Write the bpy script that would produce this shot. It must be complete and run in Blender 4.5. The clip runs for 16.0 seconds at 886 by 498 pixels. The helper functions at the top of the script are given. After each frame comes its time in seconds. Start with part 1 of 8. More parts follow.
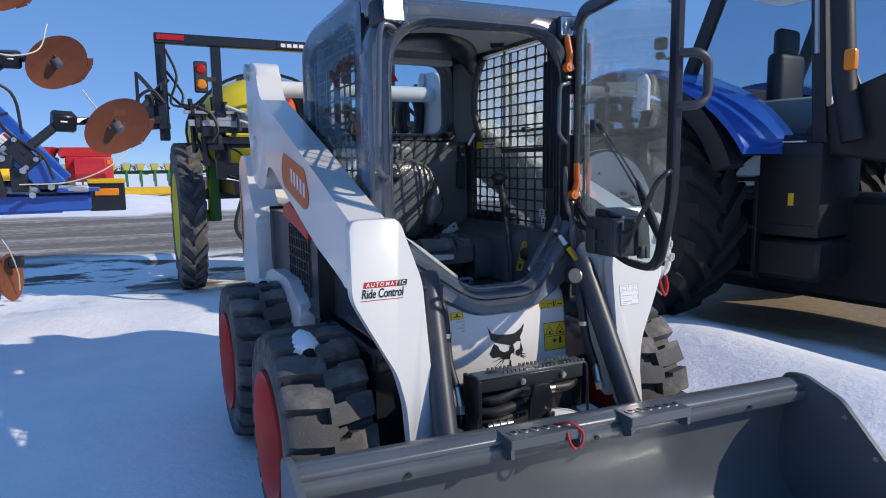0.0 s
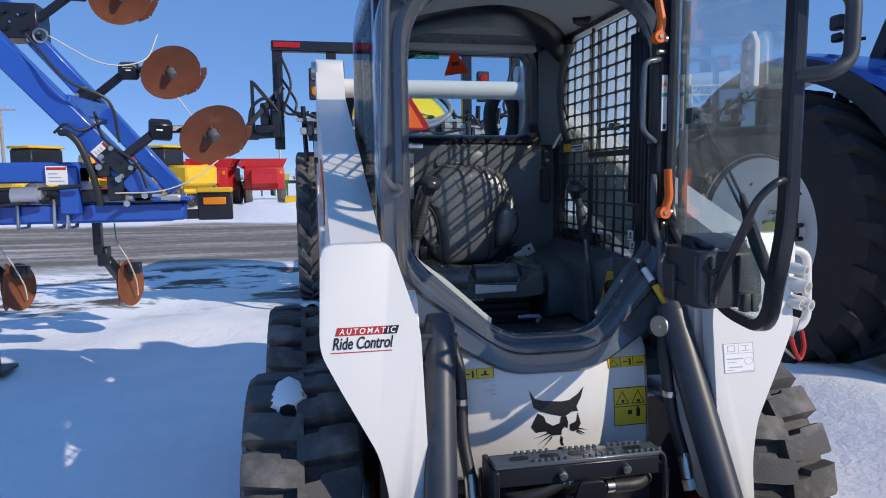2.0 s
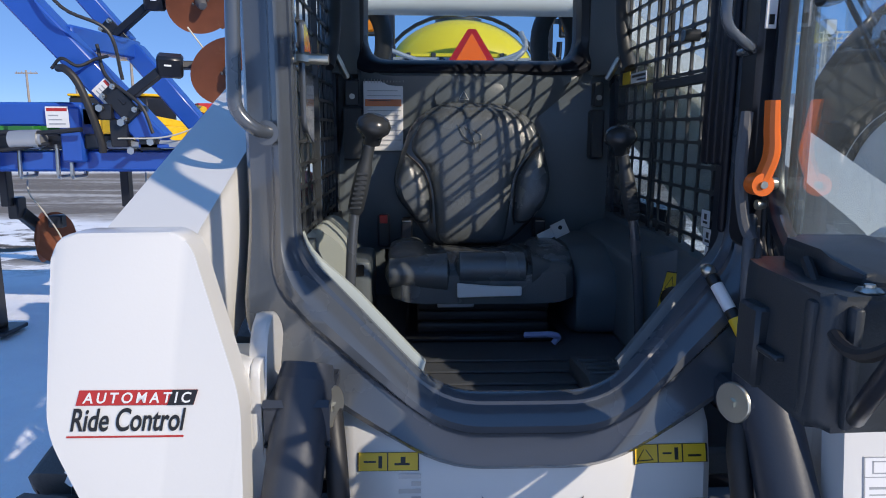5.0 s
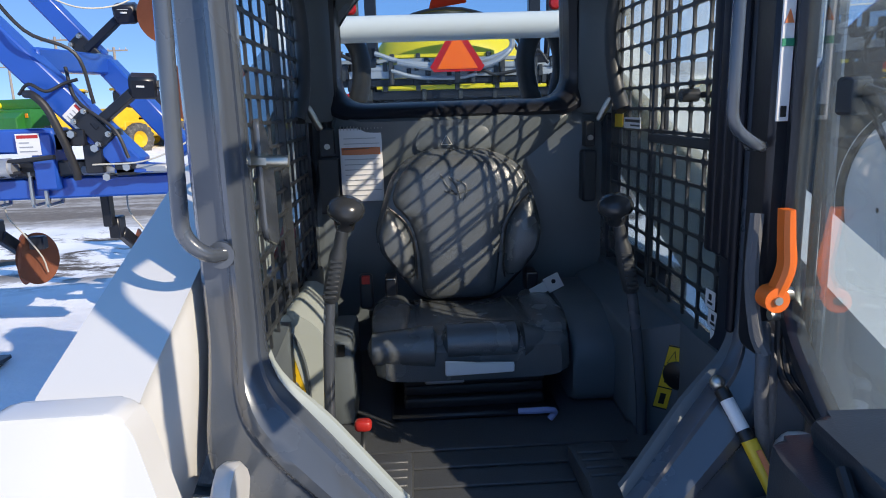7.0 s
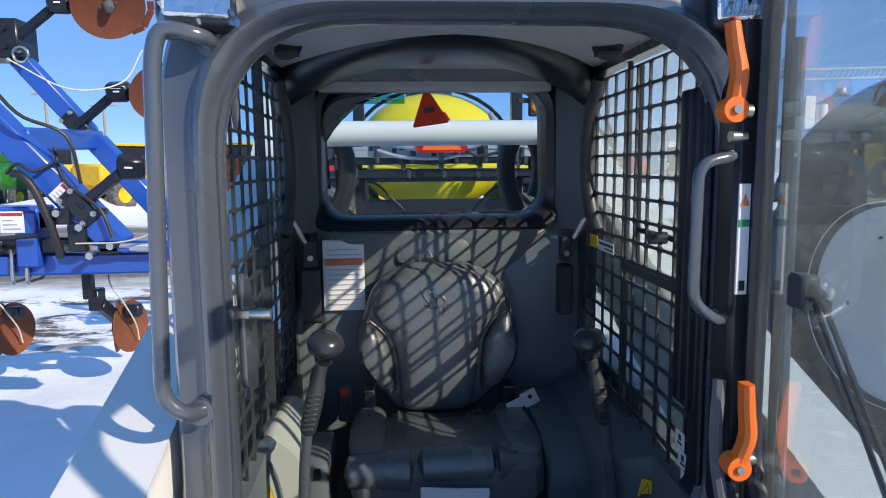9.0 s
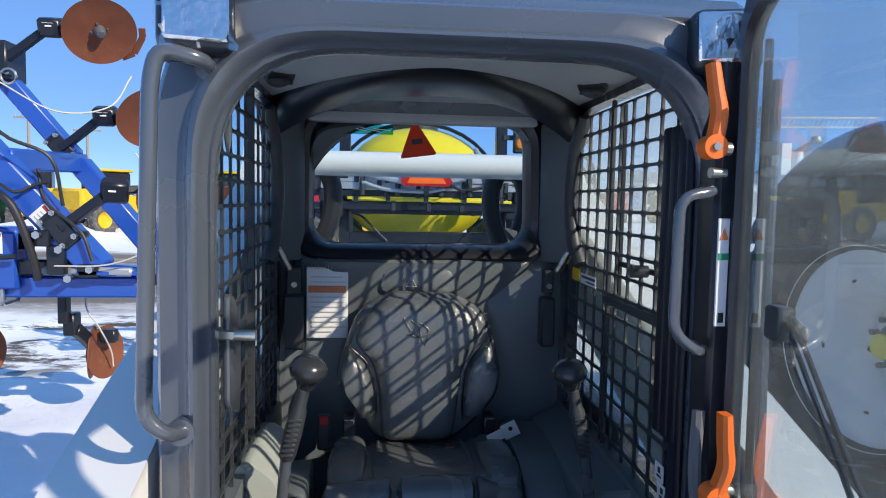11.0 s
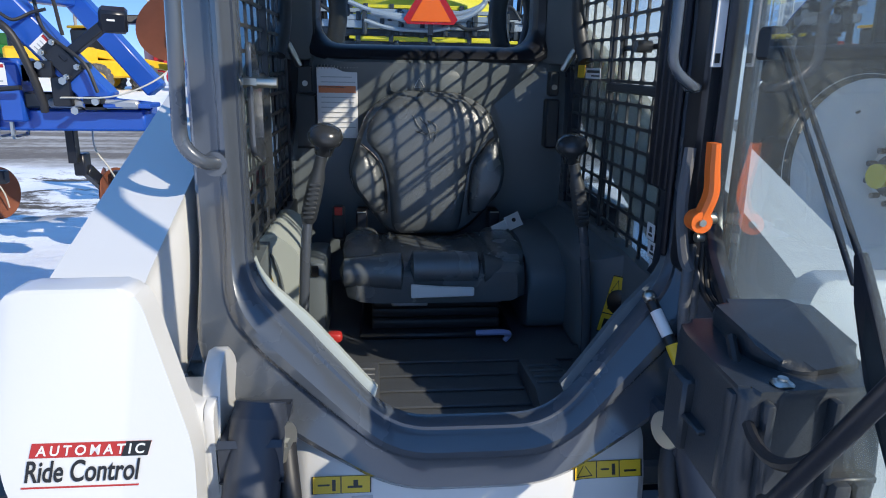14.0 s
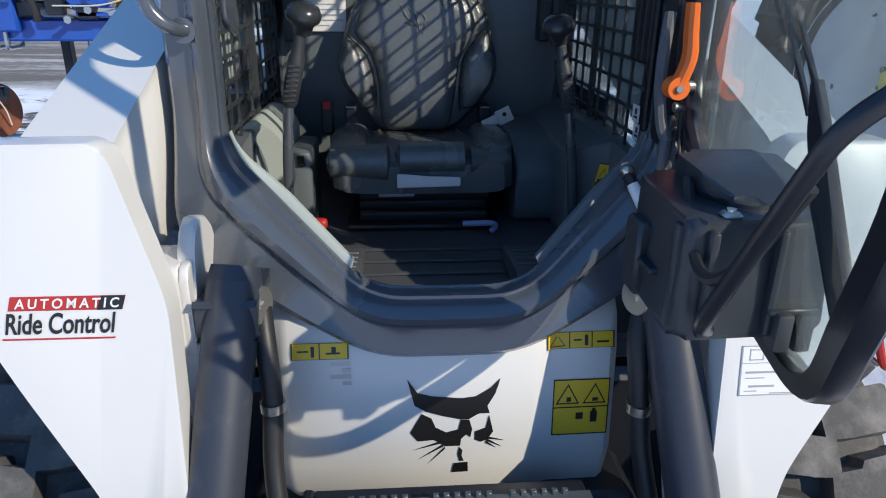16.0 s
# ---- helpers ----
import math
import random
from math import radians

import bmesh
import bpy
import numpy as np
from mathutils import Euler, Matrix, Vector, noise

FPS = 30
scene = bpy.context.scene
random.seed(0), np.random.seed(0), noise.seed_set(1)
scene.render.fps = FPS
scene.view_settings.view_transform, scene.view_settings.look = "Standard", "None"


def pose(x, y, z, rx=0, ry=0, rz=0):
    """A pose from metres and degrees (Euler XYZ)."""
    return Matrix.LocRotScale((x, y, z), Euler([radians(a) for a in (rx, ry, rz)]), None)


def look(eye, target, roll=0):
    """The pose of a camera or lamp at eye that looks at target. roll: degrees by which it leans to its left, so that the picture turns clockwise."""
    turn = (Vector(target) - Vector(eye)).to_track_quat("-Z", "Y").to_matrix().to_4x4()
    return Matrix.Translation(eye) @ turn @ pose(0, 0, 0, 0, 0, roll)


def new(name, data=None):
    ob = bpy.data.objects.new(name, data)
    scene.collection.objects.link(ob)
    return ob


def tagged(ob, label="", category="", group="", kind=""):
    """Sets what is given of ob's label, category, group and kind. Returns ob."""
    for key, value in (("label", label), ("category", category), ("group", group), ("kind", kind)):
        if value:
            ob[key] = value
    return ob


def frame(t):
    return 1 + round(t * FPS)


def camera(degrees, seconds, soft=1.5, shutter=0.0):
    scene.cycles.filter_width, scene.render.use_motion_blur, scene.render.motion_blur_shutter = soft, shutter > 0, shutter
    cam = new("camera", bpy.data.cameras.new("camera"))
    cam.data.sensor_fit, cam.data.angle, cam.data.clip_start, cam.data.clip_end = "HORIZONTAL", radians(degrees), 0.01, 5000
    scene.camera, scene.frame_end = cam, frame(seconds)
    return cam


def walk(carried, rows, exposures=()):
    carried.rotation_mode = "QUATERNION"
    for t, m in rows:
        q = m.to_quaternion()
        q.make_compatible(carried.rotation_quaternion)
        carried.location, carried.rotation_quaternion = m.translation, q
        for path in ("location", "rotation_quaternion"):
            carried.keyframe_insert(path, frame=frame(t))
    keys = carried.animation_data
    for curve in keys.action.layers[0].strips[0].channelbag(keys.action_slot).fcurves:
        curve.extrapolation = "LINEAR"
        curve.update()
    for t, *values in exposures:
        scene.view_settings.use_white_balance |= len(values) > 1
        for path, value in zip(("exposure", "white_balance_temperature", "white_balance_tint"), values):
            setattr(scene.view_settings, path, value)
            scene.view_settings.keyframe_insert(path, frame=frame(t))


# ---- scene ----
cam = camera(67.4, 16.0, soft=1.0)
METRES, EYE, TILT, LEAN, TURN = 2.6, 1.4, -13.0, 0.0, -20.0
PATH = [
    (0, (-1.261, -2.089, 1.38), (-0.415, -0.294, 1.124), -0.6),
    (0.5, (-1.024, -2.039, 1.392), (-0.364, -0.166, 1.149), 0.6),
    (1, (-0.879, -1.968, 1.376), (-0.383, -0.048, 1.115), -0.3),
    (1.5, (-0.747, -1.774, 1.36), (-0.269, 0.15, 1.093), 1.8),
    (2, (-0.651, -1.666, 1.365), (-0.264, 0.284, 1.144), -0.6),
    (2.5, (-0.455, -1.593, 1.339), (-0.285, 0.385, 1.102), 0.5),
    (3, (-0.342, -1.525, 1.318), (-0.274, 0.449, 1.005), -1.1),
    (3.5, (-0.304, -1.346, 1.317), (-0.253, 0.632, 1.023), 1.0),
    (4, (-0.292, -1.154, 1.346), (-0.169, 0.82, 1.051), 2.3),
    (4.5, (-0.204, -1.01, 1.333), (-0.085, 0.952, 0.964), 0.5),
    (5, (-0.164, -0.902, 1.333), (-0.098, 1.065, 0.976), 0.2),
    (5.2, (-0.165, -0.848, 1.347), (-0.061, 1.121, 1.008), -0.5),
    (7.3, (-0.127, -0.753, 1.555), (-0.05, 1.198, 1.122), -2.0),
    (7.5, (-0.126, -0.754, 1.576), (-0.034, 1.195, 1.139), -1.6),
    (8, (-0.12, -0.753, 1.616), (-0.05, 1.205, 1.214), -1.0),
    (8.5, (-0.116, -0.756, 1.643), (0.015, 1.202, 1.258), 0.4),
    (9, (-0.118, -0.766, 1.681), (0.016, 1.214, 1.43), -0.6),
    (9.2, (-0.116, -0.765, 1.693), (0.011, 1.221, 1.489), -1.0),
    (11.3, (-0.133, -0.788, 1.655), (0.06, 1.197, 1.509), 1.2),
    (11.5, (-0.136, -0.793, 1.641), (0.055, 1.187, 1.438), 1.0),
    (12, (-0.134, -0.811, 1.607), (0.025, 1.161, 1.316), 0.2),
    (12.5, (-0.138, -0.821, 1.573), (0.046, 1.138, 1.215), 0.3),
    (13, (-0.145, -0.841, 1.547), (0.047, 1.105, 1.13), 1.1),
    (13.5, (-0.15, -0.869, 1.506), (0.037, 1.059, 1.007), 1.9),
    (14, (-0.148, -0.889, 1.484), (0.035, 1.029, 0.949), 1.1),
    (14.5, (-0.153, -0.901, 1.469), (0.04, 1.013, 0.923), 1.8),
    (15, (-0.16, -0.905, 1.45), (0.017, 0.989, 0.831), 1.3),
    (15.5, (-0.145, -0.914, 1.424), (0.004, 0.961, 0.745), 1.0),
    (16, (-0.088, -0.925, 1.395), (0.058, 0.928, 0.658), 0.7),
]
walk(cam, [(t, look(eye, target, roll)) for t, eye, target, roll in PATH], exposures=((0, 0.32, 7250, 12), (2.5, 0.32, 7250, 12), (5.0, 0.4, 7250, 12), (7.3, 0.70, 7450, 11), (9, 0.72, 7400, 10), (12, 0.72, 7350, 10), (14, 0.66, 7000, 8), (15, 0.60, 7200, 8), (16, 0.54, 7200, 8)))

# ---- world, sun ----
SUN_EL, SUN_AZ = 30.0, 131.0
world = bpy.data.worlds.new("world")
scene.world = world
world.use_nodes = True
wn = world.node_tree
sky = wn.nodes.new("ShaderNodeTexSky")
sky.sky_type = "NISHITA"
sky.sun_disc = False
sky.sun_elevation, sky.sun_rotation = radians(SUN_EL), radians(SUN_AZ)
sky.altitude = 2200
sky.air_density, sky.dust_density, sky.ozone_density = 0.62, 0.0, 3.6
tint = wn.nodes.new("ShaderNodeMix")
tint.data_type, tint.blend_type = "RGBA", "MULTIPLY"
tint.inputs["Factor"].default_value = 1.0
tint.inputs["B"].default_value = (0.92, 0.96, 1.08, 1)
wn.links.new(sky.outputs["Color"], tint.inputs["A"])
even = wn.nodes.new("ShaderNodeMix")
even.data_type = "RGBA"
even.inputs["Factor"].default_value = 0.72
even.inputs["B"].default_value = (0.52, 1.55, 3.9, 1)
wn.links.new(tint.outputs["Result"], even.inputs["A"])
wn.links.new(even.outputs["Result"], wn.nodes["Background"].inputs["Color"])
wn.nodes["Background"].inputs["Strength"].default_value = 0.15
sun_data = bpy.data.lights.new("sun", "SUN")
sun_data.energy, sun_data.angle, sun_data.color = 2.85, radians(0.55), (1.0, 0.95, 0.87)
sun = new("sun", sun_data)
to_sun = Vector((math.sin(radians(SUN_AZ)) * math.cos(radians(SUN_EL)), math.cos(radians(SUN_AZ)) * math.cos(radians(SUN_EL)), math.sin(radians(SUN_EL))))
sun.matrix_world = look(to_sun * 60, (0, 0, 0))

# ---- materials ----
def mat(name, col, rough=0.5, metal=0.0, var=0.12, scale=6.0, bump=0.0, bscale=80.0, coat=0.0, rvar=0.08, dirt=None, dirt_at=0.6, dirt_scale=4.0, spec=0.5):
    """A painted or plain surface: colour varied at two scales, fine relief, optional dirt."""
    m = bpy.data.materials.new(name)
    m.use_nodes = True
    nt = m.node_tree
    n, l = nt.nodes, nt.links
    p = n["Principled BSDF"]
    tc = n.new("ShaderNodeTexCoord")
    big = n.new("ShaderNodeTexNoise")
    big.inputs["Scale"].default_value, big.inputs["Detail"].default_value = scale, 6
    l.new(tc.outputs["Object"], big.inputs["Vector"])
    mix = n.new("ShaderNodeMix")
    mix.data_type = "RGBA"
    lo, hi = [max(0, c * (1 - var)) for c in col], [min(1, c * (1 + var)) for c in col]
    mix.inputs["A"].default_value, mix.inputs["B"].default_value = (*lo, 1), (*hi, 1)
    l.new(big.outputs["Fac"], mix.inputs["Factor"])
    out = mix.outputs["Result"]
    if dirt:
        dn = n.new("ShaderNodeTexNoise")
        dn.inputs["Scale"].default_value, dn.inputs["Detail"].default_value, dn.inputs["Roughness"].default_value = dirt_scale, 9, 0.65
        l.new(tc.outputs["Object"], dn.inputs["Vector"])
        mr = n.new("ShaderNodeMapRange")
        mr.inputs["From Min"].default_value, mr.inputs["From Max"].default_value = dirt_at, dirt_at + 0.18
        l.new(dn.outputs["Fac"], mr.inputs["Value"])
        mix2 = n.new("ShaderNodeMix")
        mix2.data_type = "RGBA"
        mix2.inputs["B"].default_value = (*dirt, 1)
        l.new(mr.outputs["Result"], mix2.inputs["Factor"])
        l.new(out, mix2.inputs["A"])
        out = mix2.outputs["Result"]
    l.new(out, p.inputs["Base Color"])
    rr = n.new("ShaderNodeMapRange")
    rr.inputs["To Min"].default_value, rr.inputs["To Max"].default_value = max(0.02, rough - rvar), min(1, rough + rvar)
    l.new(big.outputs["Fac"], rr.inputs["Value"])
    l.new(rr.outputs["Result"], p.inputs["Roughness"])
    p.inputs["Metallic"].default_value = metal
    p.inputs["Coat Weight"].default_value = coat
    p.inputs["Coat Roughness"].default_value = 0.08
    p.inputs["Specular IOR Level"].default_value = spec
    if bump:
        fine = n.new("ShaderNodeTexNoise")
        fine.inputs["Scale"].default_value, fine.inputs["Detail"].default_value = bscale, 4
        l.new(tc.outputs["Object"], fine.inputs["Vector"])
        b = n.new("ShaderNodeBump")
        b.inputs["Strength"].default_value, b.inputs["Distance"].default_value = bump, 0.004
        l.new(fine.outputs["Fac"], b.inputs["Height"])
        l.new(b.outputs["Normal"], p.inputs["Normal"])
    return m


def glass(name, tint, gloss=0.5):
    """A thin pane: tinted see-through with a mirror gloss that grows towards grazing views."""
    m = bpy.data.materials.new(name)
    m.use_nodes = True
    n, l = m.node_tree.nodes, m.node_tree.links
    n.remove(n["Principled BSDF"])
    clear, shine = n.new("ShaderNodeBsdfTransparent"), n.new("ShaderNodeBsdfGlossy")
    clear.inputs["Color"].default_value = (*[c ** 0.5 for c in tint], 1)
    shine.inputs["Roughness"].default_value = 0.0
    fres, mul, mix = n.new("ShaderNodeFresnel"), n.new("ShaderNodeMath"), n.new("ShaderNodeMixShader")
    fres.inputs["IOR"].default_value = 1.45
    mul.operation = "MULTIPLY"
    mul.inputs[1].default_value = gloss
    l.new(fres.outputs[0], mul.inputs[0])
    l.new(mul.outputs[0], mix.inputs[0])
    l.new(clear.outputs[0], mix.inputs[1])
    l.new(shine.outputs[0], mix.inputs[2])
    l.new(mix.outputs[0], n["Material Output"].inputs["Surface"])
    return m


def dusty_glass(name, tint, dust):
    """A pane with a film of dust that scatters the sun to both sides, thicker in streaks."""
    m = glass(name, tint, 0.3)
    n, l = m.node_tree.nodes, m.node_tree.links
    out = n["Material Output"]
    clear = out.inputs["Surface"].links[0].from_socket
    film, back, both = n.new("ShaderNodeBsdfDiffuse"), n.new("ShaderNodeBsdfTranslucent"), n.new("ShaderNodeMixShader")
    for b in (film, back):
        b.inputs["Color"].default_value = (0.80, 0.86, 0.82, 1)
    both.inputs[0].default_value = 0.6
    l.new(film.outputs[0], both.inputs[1])
    l.new(back.outputs[0], both.inputs[2])
    tex, ramp, mix = n.new("ShaderNodeTexNoise"), n.new("ShaderNodeMapRange"), n.new("ShaderNodeMixShader")
    co = n.new("ShaderNodeTexCoord")
    l.new(co.outputs["Object"], tex.inputs["Vector"])
    tex.inputs["Scale"].default_value = 5.0
    tex.inputs["Detail"].default_value = 6.0
    ramp.inputs["From Min"].default_value, ramp.inputs["From Max"].default_value = 0.3, 0.7
    ramp.inputs["To Min"].default_value, ramp.inputs["To Max"].default_value = dust * 0.6, dust * 1.4
    l.new(tex.outputs["Fac"], ramp.inputs["Value"])
    l.new(ramp.outputs[0], mix.inputs[0])
    l.new(clear, mix.inputs[1])
    l.new(both.outputs[0], mix.inputs[2])
    l.new(mix.outputs[0], out.inputs["Surface"])
    return m


def thin_plastic(name, col):
    """A thin coloured sheet that lets light through."""
    m = bpy.data.materials.new(name)
    m.use_nodes = True
    n, l = m.node_tree.nodes, m.node_tree.links
    glow, mix = n.new("ShaderNodeBsdfTranslucent"), n.new("ShaderNodeMixShader")
    glow.inputs["Color"].default_value = (*col, 1)
    p = n["Principled BSDF"]
    p.inputs["Base Color"].default_value = (*col, 1)
    p.inputs["Roughness"].default_value = 0.35
    mix.inputs[0].default_value = 0.6
    l.new(p.outputs[0], mix.inputs[1])
    l.new(glow.outputs[0], mix.inputs[2])
    l.new(mix.outputs[0], n["Material Output"].inputs["Surface"])
    return m


TAGRED = thin_plastic("red_tag_plastic", (0.85, 0.10, 0.03))
WHITE = mat("white_paint", (0.70, 0.693, 0.672), 0.32, var=0.04, scale=3, coat=0.4, bump=0.03, bscale=220, dirt=(0.62, 0.58, 0.52), dirt_at=0.70)
CABGREY = mat("cab_grey_paint", (0.078, 0.091, 0.110), 0.26, metal=0.1, var=0.12, scale=5, coat=1.0, bump=0.04, bscale=260)
CYLGREY = mat("cylinder_grey", (0.034, 0.041, 0.056), 0.42, var=0.2, bump=0.05, bscale=200, dirt=(0.10, 0.10, 0.10), dirt_at=0.6)
BLACK = mat("black_paint", (0.013, 0.015, 0.021), 0.32, var=0.3, bump=0.05, bscale=200, dirt=(0.035, 0.033, 0.032), dirt_at=0.68)
PLASTIC = mat("black_plastic", (0.034, 0.039, 0.044), 0.45, var=0.2, bump=0.12, bscale=500)
LINER = mat("headliner_grey", (0.40, 0.42, 0.43), 0.7, var=0.12, bump=0.15, bscale=400)
INNER = mat("dark_interior_panel", (0.112, 0.132, 0.142), 0.32, var=0.2, bump=0.12, bscale=350, dirt=(0.09, 0.085, 0.08), dirt_at=0.68)
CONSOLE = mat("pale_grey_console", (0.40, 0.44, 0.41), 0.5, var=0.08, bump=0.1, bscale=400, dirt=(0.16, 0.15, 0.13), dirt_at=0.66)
VINYL = mat("black_vinyl", (0.102, 0.115, 0.124), 0.26, spec=1.0, var=0.2, scale=10, bump=0.25, bscale=420, dirt=(0.07, 0.065, 0.06), dirt_at=0.7)
RUBBER = mat("tyre_rubber", (0.080, 0.078, 0.077), 0.80, var=0.35, scale=9, bump=0.35, bscale=140, dirt=(0.20, 0.188, 0.175), dirt_at=0.50, dirt_scale=7)
HOSE = mat("hose_rubber", (0.02, 0.02, 0.022), 0.5, var=0.2, bump=0.1)
REDRIM = mat("red_rim", (0.55, 0.035, 0.02), 0.45, var=0.2, bump=0.08, dirt=(0.2, 0.12, 0.1), dirt_at=0.64)
ORANGE = mat("orange_plastic", (0.85, 0.16, 0.02), 0.4, var=0.06, bump=0.03)
STEEL = mat("bright_steel", (0.55, 0.54, 0.50), 0.3, metal=1.0, var=0.15)
ZINC = mat("zinc_plate", (0.60, 0.58, 0.50), 0.35, metal=0.9, var=0.15, bump=0.05)
BUCKET = mat("bucket_black_paint", (0.100, 0.118, 0.132), 0.34, metal=0.2, var=0.3, scale=4, coat=0.15, bump=0.06, bscale=120, dirt=(0.13, 0.12, 0.11), dirt_at=0.66)
YELLOW = mat("yellow_decal", (0.78, 0.50, 0.03), 0.4, var=0.04)
DECALWHITE = mat("white_decal", (0.80, 0.80, 0.80), 0.4, var=0.03)
DECALBLACK = mat("black_decal", (0.012, 0.012, 0.013), 0.35, var=0.1)
DECALRED = mat("red_decal", (0.46, 0.028, 0.024), 0.38, var=0.06)
DECALORANGE = mat("orange_decal", (0.75, 0.22, 0.08), 0.4, var=0.06)
DECALGREEN = mat("green_decal", (0.02, 0.25, 0.14), 0.4, var=0.06)
BADGE = mat("orange_badge", (0.55, 0.12, 0.02), 0.35, var=0.15)
COVER = mat("moulded_black_cover", (0.027, 0.033, 0.040), 0.38, var=0.15, bump=0.10, bscale=420)
LENS = glass("clear_lens", (0.95, 0.95, 0.95))
DOORGLASS = dusty_glass("door_glass", (0.74, 0.87, 0.90), 0.042)
SIDEGLASS = glass("side_glass", (0.74, 0.86, 0.90), 0.16)
GREENFILM = glass("green_window_film", (0.03, 0.42, 0.26), 0.3)
REFLECTOR = mat("lamp_reflector", (0.8, 0.8, 0.8), 0.15, metal=1.0, var=0.05, bump=0.6, bscale=60)
BLUE = mat("implement_blue", (0.012, 0.085, 0.42), 0.35, var=0.15, scale=4, coat=0.3, bump=0.04, dirt=(0.10, 0.12, 0.17), dirt_at=0.68)
TRBLUE = mat("tractor_blue", (0.008, 0.085, 0.42), 0.25, var=0.1, scale=3, coat=0.7)
RUST = mat("rusty_disc", (0.23, 0.075, 0.038), 0.6, metal=0.3, var=0.35, scale=7, bump=0.2, bscale=90, dirt=(0.33, 0.15, 0.08), dirt_at=0.58)
TANK = mat("yellow_tank", (0.80, 0.63, 0.03), 0.42, var=0.08, scale=2, bump=0.04)
GREEN = mat("machine_green", (0.02, 0.17, 0.03), 0.4, var=0.2)
OLIVE = mat("olive_yellow", (0.45, 0.38, 0.08), 0.5, var=0.15)
REDMACHINE = mat("machine_red", (0.48, 0.02, 0.025), 0.4, var=0.2)
YELMACHINE = mat("machine_yellow", (0.75, 0.45, 0.02), 0.45, var=0.2)
RIMWHITE = mat("tractor_rim_white", (0.72, 0.72, 0.69), 0.5, var=0.06, scale=3, bump=0.05, bscale=120, dirt=(0.42, 0.36, 0.28), dirt_at=0.70)
GREYSTEEL = mat("galvanised", (0.45, 0.46, 0.47), 0.45, metal=0.6, var=0.15)
POLEWOOD = mat("weathered_pole_wood", (0.30, 0.26, 0.22), 0.85, var=0.25, bump=0.3)
WALLWHITE = mat("white_steel_siding", (0.72, 0.74, 0.76), 0.5, var=0.06, scale=1)
ROPE = mat("pale_hose", (0.62, 0.58, 0.48), 0.6, var=0.1)
SEATBELT = mat("grey_webbing", (0.12, 0.12, 0.125), 0.8, var=0.15, bump=0.3, bscale=500)
SNOWBIT = mat("snow_patch", (0.86, 0.88, 0.90), 0.7, var=0.04, bump=0.4, bscale=60)
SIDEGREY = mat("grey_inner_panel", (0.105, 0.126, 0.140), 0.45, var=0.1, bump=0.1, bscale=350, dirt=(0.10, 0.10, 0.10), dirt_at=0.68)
# tractor rubber and blacks: the dark of its shaded side is in the colour
TRRUBBER = mat("shaded_tractor_rubber", (0.013, 0.013, 0.015), 0.75, var=0.3, scale=7, bump=0.3, bscale=120)
TRBLACK = mat("shaded_tractor_black", (0.014, 0.014, 0.016), 0.5, var=0.2, bump=0.1, bscale=300)
FLOORMAT = mat("black_floor_mat", (0.072, 0.078, 0.085), 0.38, var=0.3, bump=0.25, bscale=250, dirt=(0.10, 0.095, 0.085), dirt_at=0.66)
KNOB = mat("smooth_black_knob", (0.030, 0.033, 0.037), 0.24, var=0.1)
HANDLEBLUE = mat("pale_blue_plastic", (0.30, 0.36, 0.62), 0.4, var=0.08)
SILVER = mat("silver_plate", (0.72, 0.72, 0.70), 0.35, metal=0.35, var=0.06)
REDLENS = mat("red_lens", (0.45, 0.01, 0.01), 0.25, var=0.1)
AMBERLENS = mat("amber_lens", (0.80, 0.24, 0.01), 0.25, var=0.1)
SMVORANGE = mat("fluorescent_orange", (0.98, 0.135, 0.002), 0.5, var=0.05)
TRGLASS = glass("tractor_glass", (0.50, 0.60, 0.66), 0.35)
SIDEBLACK = mat("dark_blue_black_paint", (0.020, 0.025, 0.036), 0.28, var=0.2, coat=0.6, bump=0.04, bscale=260)
SEAL = mat("black_rubber_seal", (0.007, 0.009, 0.017), 0.42, spec=0.3, var=0.2, bump=0.06, bscale=240)
DUSTGLASS = dusty_glass("dusty_side_glass", (0.84, 0.94, 0.93), 0.19)
CONDUIT = mat("grey_conduit", (0.10, 0.105, 0.115), 0.5, var=0.2, bump=0.4, bscale=160)
BARK = mat("bark", (0.10, 0.08, 0.065), 0.9, var=0.3)

# ---- building helpers ----
ORIGIN = {}
SHARP = radians(38)


def thing(name, label, category, at=(0, 0, 0), group="", kind=""):
    ob = new(name)
    ob.empty_display_size = 0.1
    ob.location = at
    ORIGIN[ob.name] = Vector(at)
    return tagged(ob, label, category, group, kind)


def mesh_of(name, bm, material, shift=None):
    if shift is not None and shift.length > 0:
        bmesh.ops.translate(bm, verts=bm.verts, vec=-shift)
    bmesh.ops.recalc_face_normals(bm, faces=bm.faces)
    for f in bm.faces:
        f.smooth = True
    me = bpy.data.meshes.new(name)
    bm.to_mesh(me)
    bm.free()
    me.set_sharp_from_angle(angle=SHARP)
    me.materials.append(material)
    return me


def part(name, bm, material, parent, label=""):
    """Links a bmesh, drawn in the thing's own plan, as one mesh under a thing or under a part."""
    shift = ORIGIN.get(parent.name, Vector())
    ob = new(name, mesh_of(name, bm, material, shift))
    ob.parent = parent
    ORIGIN[ob.name] = shift
    return tagged(ob, label)


def solo(name, bm, material, label, category, group="", kind="", at=None):
    """A thing that is one mesh, with its origin at its base."""
    if at is None:
        vs = [v.co for v in bm.verts]
        at = (sum(v.x for v in vs) / len(vs), sum(v.y for v in vs) / len(vs), min(v.z for v in vs))
    at = Vector(at)
    ob = new(name, mesh_of(name, bm, material, at))
    ob.location = at
    return tagged(ob, label, category, group, kind)


